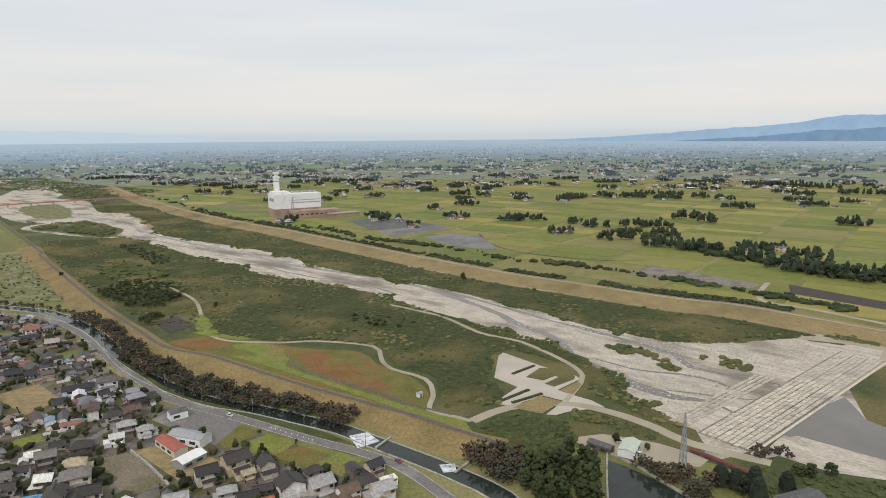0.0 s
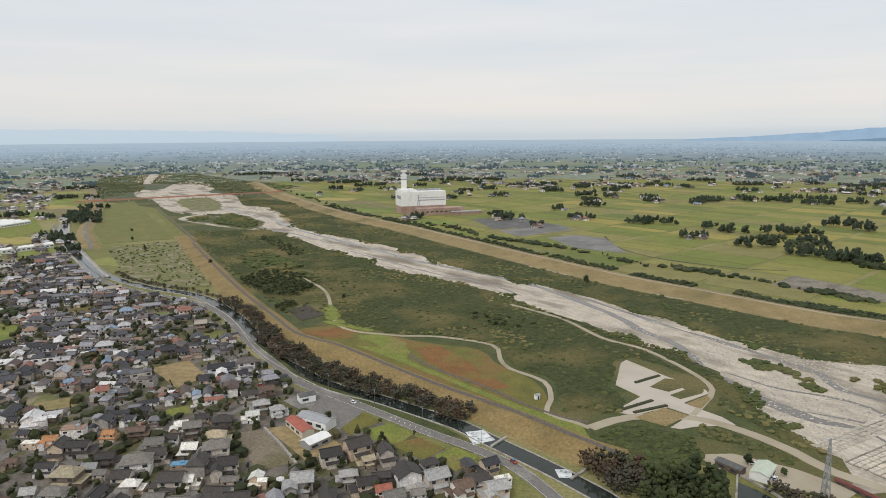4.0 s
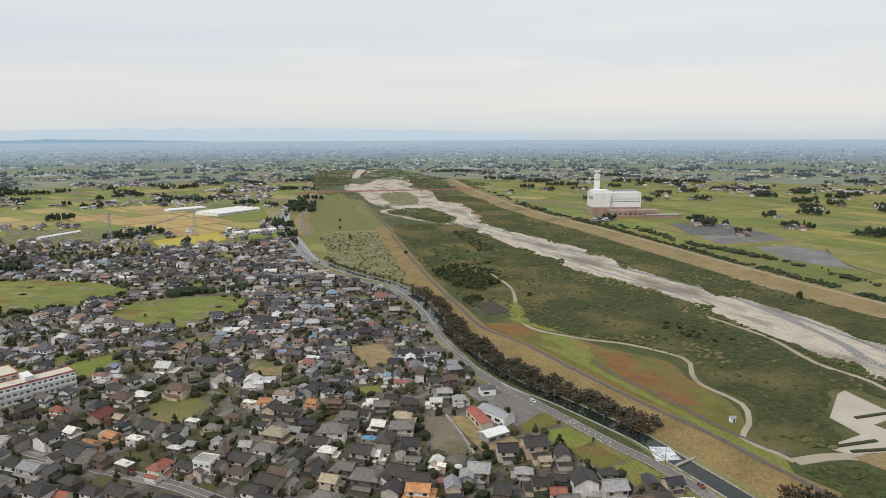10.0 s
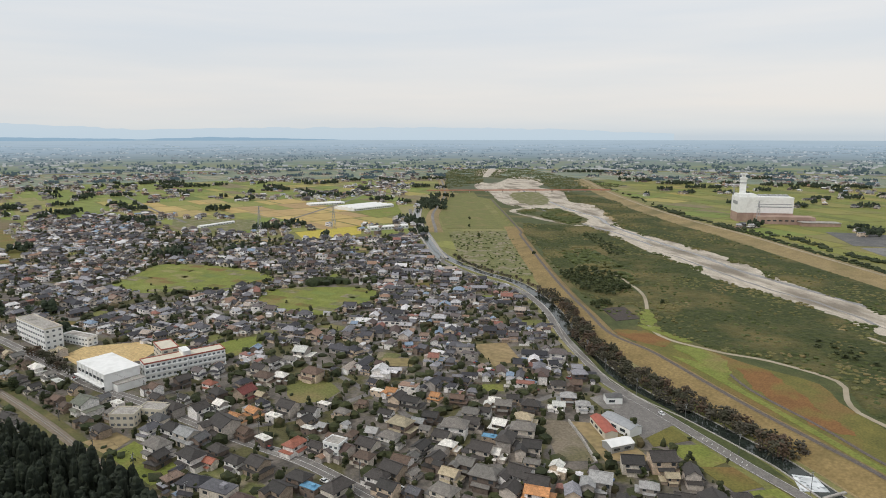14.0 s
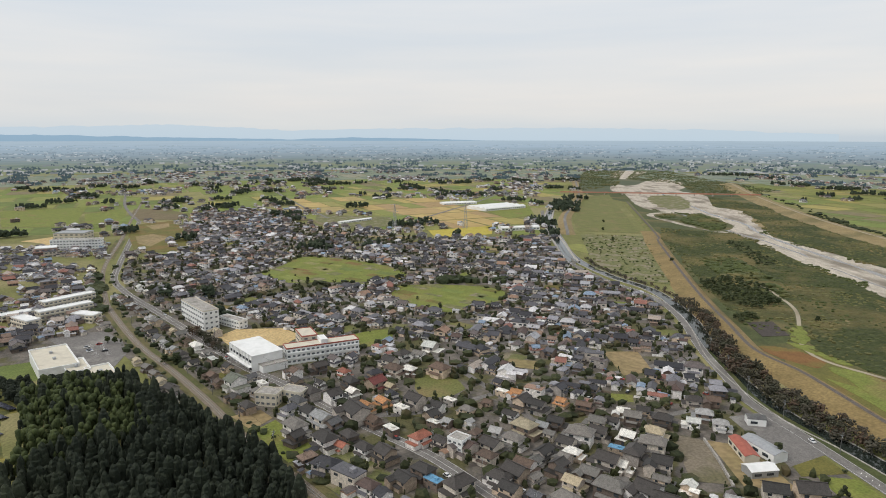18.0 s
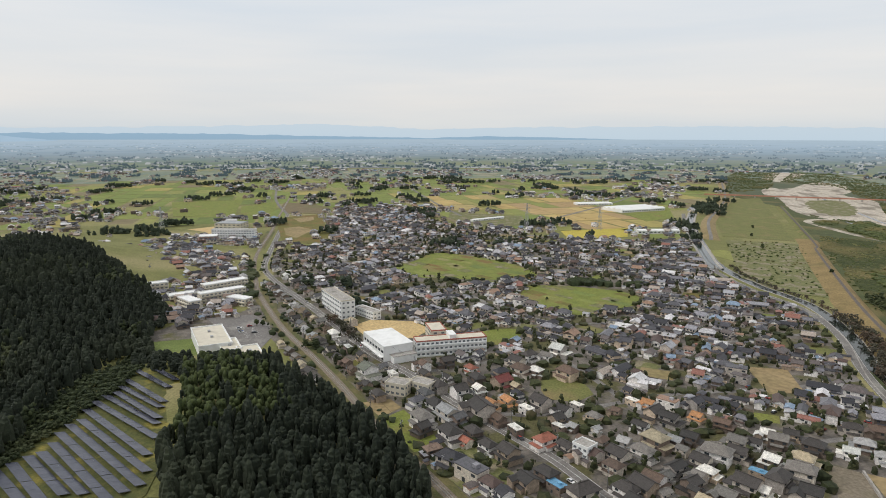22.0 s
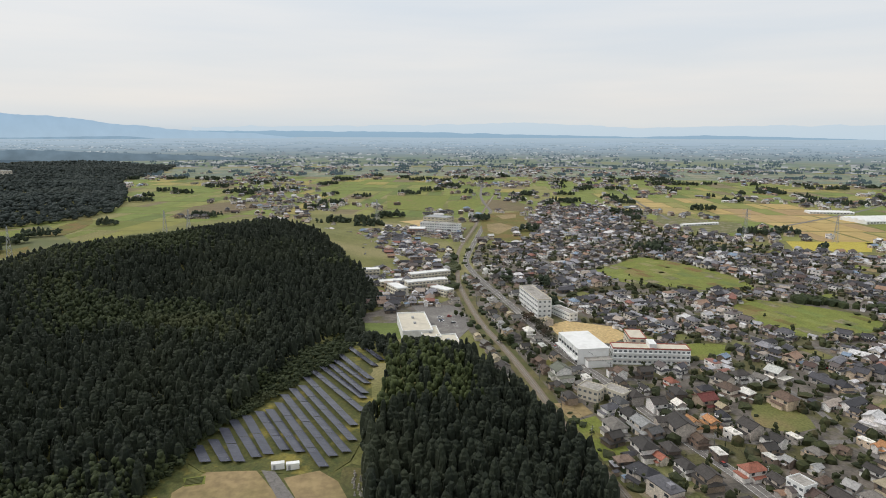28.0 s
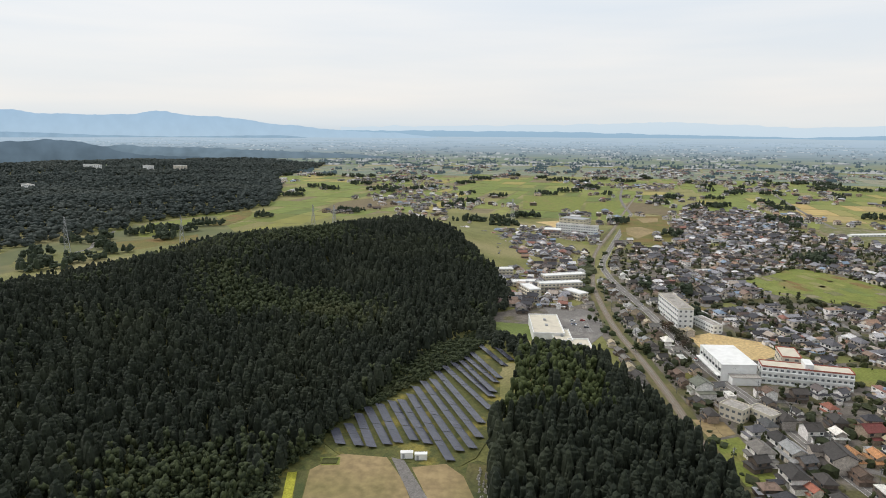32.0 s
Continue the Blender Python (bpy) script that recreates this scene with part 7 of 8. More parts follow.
# Town hall group, clinic, flats and market.
block("cream_hall", "four-storey cream public building with tall windows", -519, 163, 2, 50, 12, 4, 3.9, "white", "cream", "office", 12, 3, None, "concrete")
block("white_wing", "low white wing beside the cream building", -494, 181, 15, 26, 8, 2, 3.2, "white", "white", "office", 8, 2, None, "concrete")
block("cream_house", "two-storey cream block beside the main road", -332, 140, 40, 13, 10, 2, 3.6, "cream", "cream", "building", 4, 3)
block("cream_house", "two-storey cream block beside the main road", -327, 153, 30, 14, 9, 2, 3.4, "cream", "cream", "building", 4, 3)
for x, y, yaw, L, fl in ((-605, 80, 104, 42, 3), (-641, 88, 108, 44, 3), (-584, 50, 20, 24, 3), (-583, 92, 35, 22, 2), (-664, 28, 100, 20, 3), (-622, 50, 102, 30, 2)):
    block("apartment_block", "cream slab of flats with long balconies", x, y, yaw, L, 10, fl, 3.2, "cream", "white", "apartments", max(5, int(L / 3.6)), 2, "cream", "white", "flats near the railway")
mk = thing("market_building", "low white supermarket with stepped flat roofs", "shop", at=pose(-467, 48, 0.1, 0, 0, 0))
for nm, cx, cy, lx, ly, hh in (("main_hall", -4, 5, 48, 22, 8), ("low_hall", 18, 14, 26, 13, 6.4), ("front_hall", 47, 24.5, 42, 14, 6.2)):
    hall = part(nm, MB().box(cx, cy, 0, lx, ly, hh), mk, material=M["white"])
    part("roof", MB().box(cx, cy, hh, lx - 1.2, ly - 1.2, 0.15), hall, "pale flat roof", material=M["cream"])
    for ax, ay, wx, wy in ((0, -1, lx + 0.4, 0.5), (0, 1, lx + 0.4, 0.5), (-1, 0, 0.5, ly - 0.5), (1, 0, 0.5, ly - 0.5)):
        part("parapet", MB().box(cx + ax * lx / 2, cy + ay * ly / 2, hh - 0.2, wx, wy, 1.1), hall, material=M["white"])
    for k in range(2):
        part("roof_unit", MB().box(cx - lx * 0.2 + k * lx * 0.3, cy, hh + 0.15, 2.6, 1.8, 1.2), hall, "grey rooftop machine", material=M["steel"])
for k in range(6):
    part("shop_window", MB().box(-22 + k * 6.5, 16.1, 0.6, 4.4, 0.2, 2.6), mk, material=M["window"])

block("secondary_school", "white four-storey school at the edge of the fields", -966, 150, 63, 62, 13, 4, 3.6, "white", "white", "school", 16, 2, None, "concrete")
block("school_hall", "brown and white school hall", -950, 112, 80, 24, 22, 2, 5.0, "brick_tile", "white", "school", 4, 3, None, "white")
block("school_hall", "grey-roofed hall of the far school", -1085, 165, 55, 44, 30, 2, 4.5, "cream", "steel", "school", 6, 3, None, "steel")
block("corner_block", "white three-storey corner house", -219, 186, 14, 8.5, 7.5, 3, 2.9, "white", "white", "building", 3, 2)
sheet("school_ground_far", [(-1087, 80), (-1112, 141), (-1021, 130), (-1021, 80)], 0.45, M["school_sand"], "ochre sand sports ground", "sports ground", curve=False)
sheet("parking_lot", [(-443, 80), (-452, 68), (-500, 66), (-552, 58), (-542, 97), (-507, 102), (-474, 97)], 0.24, M["old_asphalt"], "worn asphalt car park", "parking", curve=False)
for k in range(26):
    thing("parking_line", "white painted parking bay line", "road marking", "bay lines", "structure", at=pose(-512 + (k % 13) * 2.7, 80 + (k // 13) * 8, 0.25), data=MB().box(0, 0, 0, 0.16, 4.5, 0.01).mesh("parking_line", M["line"]))


def long_shed(name, label, x, y, yaw, L, W, h, roof, wall="white", bays=1):
    t = thing(name, label, "shed", at=pose(x, y, 0.1, 0, 0, yaw))
    for k in range(bays):
        yy = (k - (bays - 1) / 2) * W
        part("wall", MB().box(0, yy, 0, L, W - 0.1, h), t, material=M[wall])
        part("gable_end", MB().gable_wall(0, yy, h, L, W - 0.1, W * 0.16), t, material=M[wall])
        part("roof", MB().gable(0, yy, h - 0.05, L + 0.8, W + 0.1, W * 0.17, 0.2), t, material=M[roof])
    for k in range(int(L / 6)):
        part("window", MB().box(-L / 2 + 3 + k * 6, -W * bays / 2, h * 0.35, 3.4, 0.2, h * 0.35), t, material=M["window"])
    return t


long_shed("white_warehouse", "long white warehouse by the golden field", -732, 748, 66, 66, 12, 5, "white")
long_shed("greenhouse_row", "rows of pale plastic greenhouses", -1110, 936, 72, 80, 9, 3.5, "white", bays=3)
long_shed("greenhouse_row", "rows of pale grey-white sheds", -990, 940, 88, 110, 16, 5, "white", bays=4)
long_shed("greenhouse_row", "pale greenhouse on the field edge", -987, 592, 100, 74, 8, 3, "white")
long_shed("storehouse", "small white storehouse with a grey roof", -146, 330, 40, 9, 7, 3.8, "asphalt")
long_shed("meeting_hall", "long white hall with a grey metal roof", -128, 301, -20, 20, 8.5, 4.2, "steel")
long_shed("red_roof_hall", "long low building with a faded red roof", -134, 293, -42, 20, 7, 3.6, "red_trim", "cream")
long_shed("flat_shed", "pale flat metal shed", -120, 280, 60, 13, 8, 3.2, "white", "steel")
long_shed("riverside_house", "pale green-roofed house with white walls", 88, 287, 60, 13, 8, 3.4, "pale_green")
long_shed("riverside_store", "dark timber house beside the pond", 75, 290, -42, 12, 5, 2.8, "asphalt", "brown_wood")
long_shed("pond_house", "house with a grey tiled roof near the pond", 143, 238, 20, 18, 10, 5, "asphalt", "cream")
long_shed("rust_roof_row", "long low shelter with a rust-red roof", 127, 275, -52, 30, 2.6, 1.5, "roof_d", "brown_wood")

# Weir: rows of concrete blocks stepping across the river.
we = thing("weir", "wide stepped weir of pale concrete blocks", "weir", at=pose(129, 306, 0.1, 0, 0, math.degrees(math.atan2(118, 142))))
part("apron", MB().box(96, -13, -0.4, 192, 28, 0.5), we, material=M["joint"])
part("crest_wall", MB().box(96, -27.6, -0.4, 196, 1.4, 0.9), we, material=M["block"])
bg = np.random.default_rng(77)
BLOCK_ME = [MB().box(0, 0, 0, 2.9, 2.3, 0.5).mesh("weir_block", M["block"]), MB().box(0, 0, 0, 2.8, 2.2, 0.42).box(0, 0, 0.42, 2.3, 1.7, 0.12).mesh("weir_block", M["block"])]
BLOCK_A = MB().box(0, 0, 0, 3.1, 2.5, 0.5).arrays()
more = []
for i in range(55):
    for j in range(9):
        x, y = 2 + i * 3.45 + (j % 2) * 0.5, -1.6 - j * 2.85
        zz = 0.02 + (j % 3) * 0.12 + bg.uniform(-0.14, 0.14)
        if i < 33:
            part("weir_block", BLOCK_ME[int(bg.integers(2))], we, at=pose(x, y, zz, bg.uniform(-3, 3), bg.uniform(-3, 3), bg.uniform(-3, 3)))
        else:
            more.append((BLOCK_A, x, y, zz, bg.uniform(-0.05, 0.05), 1, 1))
for i in range(34):
    for j in range(4):
        more.append((BLOCK_A, 4 + i * 3.0 + bg.uniform(-0.5, 0.5), 9 + j * 2.9, bg.uniform(-0.25, 0.1), bg.uniform(-0.3, 0.3), 0.8, 1))
tagged(part("weir_blocks", joined("weir_blocks", more, [M["block_many"]]), we), kind="stuff")
sheet("house_yard", [(62, 302), (80, 306), (104, 296), (124, 280), (116, 272), (84, 282), (70, 290)], 0.22, M["dirt"], "pale earth yard round the riverside house", "yard", curve=False)
sheet("far_road", [(224, 350), (300, 410), (360, 440), (420, 420), (430, 432), (352, 458), (262, 470), (250, 462), (286, 446), (306, 430), (288, 408), (222, 354)], 0.3, M["dirt"], "pale concrete access road by the weir", "road", curve=False)

# Stones strewn over the gravel bed.
stone_t = []
for i in range(4):
    v, f = lump(np.random.default_rng(200 + i), 0.7, 1, 0.6, 0.25)
    stone_t.append(MB().add(v, f).arrays())
xs, ys = scatter(RIVER_NEAR[:9] + [(x, y) for x, y in RIVER_FAR[7:0:-1]], 2.7, 210)
ok = np.array([noise.noise((x * 0.03, y * 0.03, 9.0)) for x, y in zip(xs, ys)]) > -0.1
xs, ys = xs[ok], ys[ok]
thing("river_stones", "boulders strewn over the river bed", "stones", kind="stuff", data=joined("river_stones", stuff_items(stone_t, xs, ys, (0.3, 1.5), (0.3, 1.1), 211, 0.12), [M["stone"]]))
tm = MB()
for d in ((0, 0, 1), (0.94, 0, -0.33), (-0.47, 0.82, -0.33), (-0.47, -0.82, -0.33)):
    tm.tube((0, 0, 0), tuple(1.3 * c for c in d), 0.5, 0.34, 6)
TETRA = tm.mesh("tetrapod", M["soil"])
for k in range(34):
    thing("tetrapod", "dark weathered concrete tetrapod in a pile", "tetrapod", "tetrapod pile", at=pose(146 + bg.uniform(0, 17), 282 + bg.uniform(-4, 8), 0.9 + bg.uniform(0, 1.2), *bg.uniform(0, 360, 3)), data=TETRA)

# Canal drop with white water.
for nm, pts, lab in (("canal_falls", [(-49, 306), (-43, 293), (-33, 300), (-40, 310)], "white water below the canal drop"), ("canal_falls", [(-3, 276), (-1, 269), (5, 270), (4, 277)], "narrow white water at a canal sill")):
    sheet(nm, pts, 0.3, M["foam"], lab, "water", curve=False)
for x, y, yaw in ((-31, 298, 60), (8, 274, 55)):
    thing("canal_sill", "concrete sill across the canal", "sill", kind="structure", at=pose(x, y, 0, 0, 0, yaw), data=MB().box(0, 0, 0, 13, 1.2, 0.9).mesh("canal_sill", M["concrete"]))
wl2 = smooth_line([(77, 285), (72, 266), (66, 240)], 8)
thing("pond_wall", "pale concrete wall round the pond", "wall", kind="structure", data=band(wl2, [(-0.5, 0), (-0.4, 0.9), (0.4, 0.9), (0.5, 0)], 0.1).mesh("pond_wall", M["concrete"]))
thing("pond_wall", "pale concrete wall round the pond", "wall", kind="structure", data=band(smooth_line([(78, 285), (88, 272), (100, 250), (108, 236)], 8), [(-0.5, 0), (-0.4, 0.9), (0.4, 0.9), (0.5, 0)], 0.1).mesh("pond_wall", M["concrete"]))
thing("lot_wall", "grey concrete wall between two lots", "wall", kind="structure", data=band(smooth_line([(-153, 291), (-138, 277), (-121, 259)], 8), [(-0.5, 0), (-0.45, 1.4), (0.45, 1.4), (0.5, 0)], 0.1).mesh("lot_wall", M["concrete"]))


# ---- masts ----
def pylon(x, y, h, label, yaw=0, arms=3, base=7.0):
    t = thing("power_pylon", label, "pylon", "lattice pylons", at=pose(x, y, float(hz(x, y)), 0, 0, yaw))
    legs = [(sx * base / 2, sy * base / 2) for sx in (-1, 1) for sy in (-1, 1)]
    for lx, ly in legs:
        part("leg", MB().tube((lx, ly, -0.5), (lx * 0.12, ly * 0.12, h), 0.22, 0.14, 5), t, material=M["steel"])
    for k in range(7):
        z0, z1 = h * k / 7, h * (k + 1) / 7
        r0, r1 = base / 2 * (1 - 0.88 * k / 7), base / 2 * (1 - 0.88 * (k + 1) / 7)
        m = MB()
        for sgn in (-1, 1):
            m.tube((-r0, sgn * r0, z0), (r1, sgn * r1, z1), 0.12, 0.12, 4).tube((r0, sgn * r0, z0), (-r1, sgn * r1, z1), 0.12, 0.12, 4)
            m.tube((sgn * r0, -r0, z0), (sgn * r1, r1, z1), 0.12, 0.12, 4).tube((sgn * r0, r0, z0), (sgn * r1, -r1, z1), 0.12, 0.12, 4)
        part("bracing", m, t, material=M["steel"])
    for k in range(arms):
        z0 = h * (0.98 - 0.13 * k)
        part("cross_arm", MB().tube((-h * 0.16, 0, z0), (h * 0.16, 0, z0), 0.14, 0.14, 5).tube((-h * 0.16, 0, z0), (0, 0, z0 + 1.6), 0.1, 0.1, 4).tube((h * 0.16, 0, z0), (0, 0, z0 + 1.6), 0.1, 0.1, 4), t, material=M["steel"])
    return t


pylon(108, 272, 27, "grey lattice mast beside the river track", 20, 1, 2.6)
for x, y, h in ((-760, -508, 44), (-720, -342, 44), (-905, -235, 42), (-930, -210, 38), (-284, 1206, 40), (-860, 590, 42), (-800, 690, 40), (-420, 1550, 40), (-1090, 60, 38)):
    pylon(x, y, h, "grey lattice power pylon on open ground", 30)
POLE = MB().tube((0, 0, -0.3), (0, 0, 11), 0.17, 0.11, 6).mesh("pole", M["asphalt"])
ARM = MB().box(0, 0, 9.9, 1.9, 0.12, 0.14).box(0, 0, 9.2, 1.4, 0.12, 0.12).mesh("cross_arm", M["steel"])
DRUM = MB().tube((0.35, 0, 8.0), (0.35, 0, 9.0), 0.26, 0.26, 8).mesh("transformer", M["steel"])


def pole(x, y, yaw):
    t = thing("utility_pole", "grey concrete utility pole by the road", "pole", "utility poles", at=pose(x, y, 0.1, 0, 0, yaw))
    part("post", POLE, t)
    part("cross_arm", ARM, t)
    part("transformer", DRUM, t)


def wire_set(a, b, n=6):
    t = thing("power_line", "black overhead wires between poles", "cable", "overhead wires", at=pose(a[0], a[1], 0.1))
    for o in (-0.8, 0.8):
        line3 = [((b[0] - a[0]) * k / n, (b[1] - a[1]) * k / n, 9.9 + o * 0.3 - 0.9 * math.sin(math.pi * k / n)) for k in range(n + 1)]
        v = [(x, y, z + d) for x, y, z in line3 for d in (-0.025, 0.025)]
        v += [(x + 0.04, y + 0.02, z) for x, y, z in line3]
        c = 2 * (n + 1)
        f = [(2 * k, 2 * k + 2, 2 * k + 3, 2 * k + 1) for k in range(n)] + [(2 * k + 1, 2 * k + 3, c + k + 1, c + k) for k in range(n)] + [(2 * k + 2, 2 * k, c + k, c + k + 1) for k in range(n)]
        part("wire", MB().add(v, f), t, material=M["rubber"])


for pts, off, gap in ((MAIN_ROAD[5:], 4.6, 32), (CANAL_ROAD[4:16], 4.8, 36), (RAIL[1:8], -5.5, 40)):
    ln = smooth_line(pts, 4.0)
    nr = normals(ln)
    last, acc, prev = None, 0.0, ln[0]
    for q, n2 in zip(ln, nr):
        acc += math.hypot(q[0] - prev[0], q[1] - prev[1])
        prev = q
        if last is None or acc >= gap:
            here = (q[0] + n2[0] * off, q[1] + n2[1] * off)
            if math.hypot(*here) > 225:
                pole(*here, math.degrees(math.atan2(n2[1], n2[0])))
                if last:
                    wire_set(last, here)
                last = here
            acc = 0.0

# ---- solar farm ----
STRIPS = [(-294, -69, -277, -62), (-299, -63, -276, -53), (-311, -60, -275, -47), (-320, -57, -278, -40), (-324, -51, -280, -35), (-328, -45, -283, -28), (-330, -40, -280, -21), (-338, -36, -265, -10), (-349, -34, -274, -6), (-357, -30, -277, 0), (-361, -25, -288, 3), (-376, -24, -304, 4), (-385, -20, -320, 9), (-392, -15, -337, 10), (-394, -9, -344, 11), (-403, -7, -358, 13), (-411, -3, -365, 15), (-428, 2, -386, 19), (-420, 15, -396, 24)]
sheet("solar_ground", [(-446, 4), (-432, 26), (-392, 28), (-330, 14), (-285, 6), (-262, -6), (-266, -36), (-270, -62), (-296, -74), (-340, -50), (-400, -14)], 4.9, M["weeds"], "yellow-green weeds under the solar panels", "grass", thick=2)
for nm, pts, z, m, lab, cat in (("tan_field", [(-255, -71), (-270, -60), (-268, -39), (-248, -29), (-218, -20), (-215, -66)], 4.95, "stubble", "dry tan field below the solar panels", "field"),
                                ("tan_field", [(-260, -27), (-264, -12), (-254, -4), (-236, 1), (-216, 0), (-214, -14), (-236, -18)], 4.95, "stubble", "dry tan field beside the track", "field"),
                                ("farm_track", [(-268, -37), (-266, -31), (-252, -25), (-236, -18), (-214, -13), (-214, -19), (-236, -25), (-252, -31)], 5.0, "old_asphalt", "grey paved farm track", "road"),
                                ("vegetable_bed", [(-266, -69), (-267, -60), (-260, -59), (-259, -67)], 5.03, "meadow", "fresh green vegetable bed", "field"),
                                ("crop_row", [(-252, -80), (-253, -76), (-225, -71), (-225, -75)], 4.98, "mustard", "row of bright yellow crop", "field"),
                                ("crop_row", [(-253, -75.6), (-254, -72), (-225, -67), (-225, -70.6)], 4.98, "bush", "row of dark green vegetables", "field"),
                                ("terrace_grass", [(-300, -76), (-270, -84), (-240, -90), (-205, -88), (-205, 12), (-262, 14), (-268, 2), (-262, -6), (-267, -60), (-272, -68)], 4.86, "weeds", "rough grass round the terrace fields", "grass")):
    sheet(nm, pts, z, M[m], lab, cat, curve=False, thick=2)
for k in range(5):
    thing("planting_bed", "leafy green vegetable bed", "vegetable bed", "vegetable beds", at=pose(-263 + k * 1.1 - 2, -64, 5.03, 0, 0, 6), data=MB().box(0, 0, 0, 0.7, 7, 0.35).mesh("planting_bed", M["bush"]))
LEG = MB().box(0, 0, 0, 0.12, 0.12, 1.0).mesh("leg", M["steel"])
for x0, y0, x1, y1 in STRIPS:
    ln = math.hypot(x1 - x0, y1 - y0)
    n = max(1, round(ln / 19))
    yaw = math.degrees(math.atan2(y1 - y0, x1 - x0))
    tl = ln / n - 0.5
    for k in range(n):
        c = (k + 0.5) / n
        t = thing("solar_table", "long dark blue-grey solar panel table", "solar panel", "solar farm tables", at=pose(x0 + (x1 - x0) * c, y0 + (y1 - y0) * c, 4.9, 0, 0, yaw))
        nm = max(2, round(tl / 4.2))
        me = MB().box(0, 0, 0, tl / nm - 0.05, 5.0, 0.06).mesh("panel", M["panel"])
        for j in range(nm):
            part("panel", me, t, at=pose(-tl / 2 + tl / nm * (j + 0.5), 0, 1.15, -14))
        part("rail", MB().box(0, 0, 0, tl, 0.1, 0.1), t, material=M["steel"], at=pose(0, 0, 1.0, -14))
        for lx in (-0.4, 0.4):
            for ly in (-1.3, 1.3):
                part("leg", LEG, t, at=pose(tl * lx, ly, 0.0))
for k, x in enumerate((-268.5, -267.5)):
    cb = thing("inverter_cabin", "white equipment cabin beside the solar panels", "cabin", "white cabins", at=pose(x, -30 + k * 6.5, 5, 0, 0, 95))
    part("body", MB().box(0, 0, 0, 5.6, 2.4, 2.6), cb, material=M["white"])
    part("roof", MB().box(0, 0, 2.6, 5.8, 2.6, 0.25), cb, material=M["white"])
    part("door", MB().box(-1.5, -1.22, 0.2, 1.0, 0.1, 2.0), cb, material=M["steel"])
xs, ys = scatter([(-456, 18), (-437, 10), (-396, -8), (-342, -41), (-298, -68), (-272, -72), (-252, -82), (-222, -78), (-222, -108), (-258, -112), (-310, -94), (-350, -74), (-410, -34), (-460, -6)], 2.5, 91)
thing("verge_scrub", "pale green scrub between forest and solar farm", "bushes", kind="stuff", data=joined("verge_scrub", stuff_items(BROAD_FINE, xs, ys, (3.4, 7.0), (2.2, 5.8), 92), [M["olive_leaf"]]))
# grave stones at the edge of the knoll
stg = MB().box(0, 0, 0, 0.9, 0.9, 0.4).box(0, 0, 0.4, 0.5, 0.5, 1.3).mesh("gravestone", M["concrete"])
for k in range(40):
    thing("gravestone", "grey stone grave marker at the wood's edge", "gravestone", "hillside graves", at=pose(bg.uniform(-262, -232), bg.uniform(2, 11), 4.9, 0, 0, bg.uniform(0, 90)), data=stg)
sheet("grave_ground", [(-266, -2), (-262, 13), (-225, 16), (-222, 0)], 4.9, M["rough_grass"], "rough ground round the graves", "ground", thick=6)

# White hotels and halls among the far woods.
for x, y, yaw, L, W, fl, wall in ((-2080, -1275, 60, 85, 16, 4, "white"), (-2060, -1075, 60, 40, 14, 4, "white"), (-2010, -945, 62, 48, 15, 5, "cream"), (-1433, -1037, 55, 40, 14, 2, "white")):
    block("hillside_hotel", "white storeyed building among dark woods", x, y, yaw, L, W, fl, 3.6, wall, "white", "building", 8, 2, None, "concrete", "far hill buildings", z=22 if x < -1900 else 18)

# ---- groves, hedges and single trees ----
GROVES_EAST = [(-1241, 2468, 206), (-897, 2112, 101), (-1056, 2380, 46), (-726, 2021, 75), (-606, 1921, 97), (-566, 2445, 88), (-376, 2207, 128), (-268, 2194, 87), (-127, 1933, 102), (-47, 1784, 63), (39, 1655, 58), (51, 1418, 50), (144, 1882, 56), (211, 2407, 85), (264, 2002, 80), (419, 2221, 89), (305, 1540, 69), (520, 2045, 83), (438, 1556, 99), (537, 1608, 119), (619, 1540, 44), (600, 1308, 66), (141, 1142, 91), (226, 1099, 22), (252, 1055, 43), (316, 1051, 48), (355, 1042, 37), (330, 953, 37)]
GROVES_NEAR = [(433, 1146, 43), (452, 1099, 33), (330, 823, 58), (978, 1812, 244), (1026, 1577, 99), (670, 1043, 49), (371, 763, 45), (384, 708, 42), (434, 753, 53), (418, 660, 62), (249, 920, 50), (300, 860, 60), (400, 690, 50), (470, 640, 60)]
GROVES_WEST = [(-872, 620, 56), (-878, 672, 39), (-736, 620, 12), (-1181, 713, 48), (-772, 398, 46), (-737, 471, 27), (-1638, 729, 47), (-1999, 1005, 118), (-1773, 1009, 72), (-1034, 32, 23), (-1146, 73, 40), (-1151, 96, 30), (-2035, 262, 90), (-1990, 326, 35), (-2033, 440, 29), (-2238, 565, 24), (-1519, 443, 56), (-1788, 311, 48), (-959, 289, 26), (-1666, 235, 59), (-914, 1071, 62), (-1262, 1431, 50), (-605, 195, 20), (-625, 167, 8), (-519, 179, 14)]
GROVES_VALLEY = [(-1078, -16, 47), (-1089, 25, 57), (-1045, 56, 24), (-1835, -333, 66), (-1663, -243, 89), (-726, -528, 16), (-825, -538, 35), (-904, -482, 54), (-996, -428, 48), (-1106, -377, 31), (-860, 1010, 60), (-900, 1050, 60), (-960, 1130, 60), (-1020, 1230, 60)]
items, g = [], np.random.default_rng(66)
GROVES_VALLEY += [(-960 + 24 * k + g.uniform(-30, 30), -450 - 5 * k + g.uniform(-55, 55), g.uniform(14, 50)) for k in range(13)]
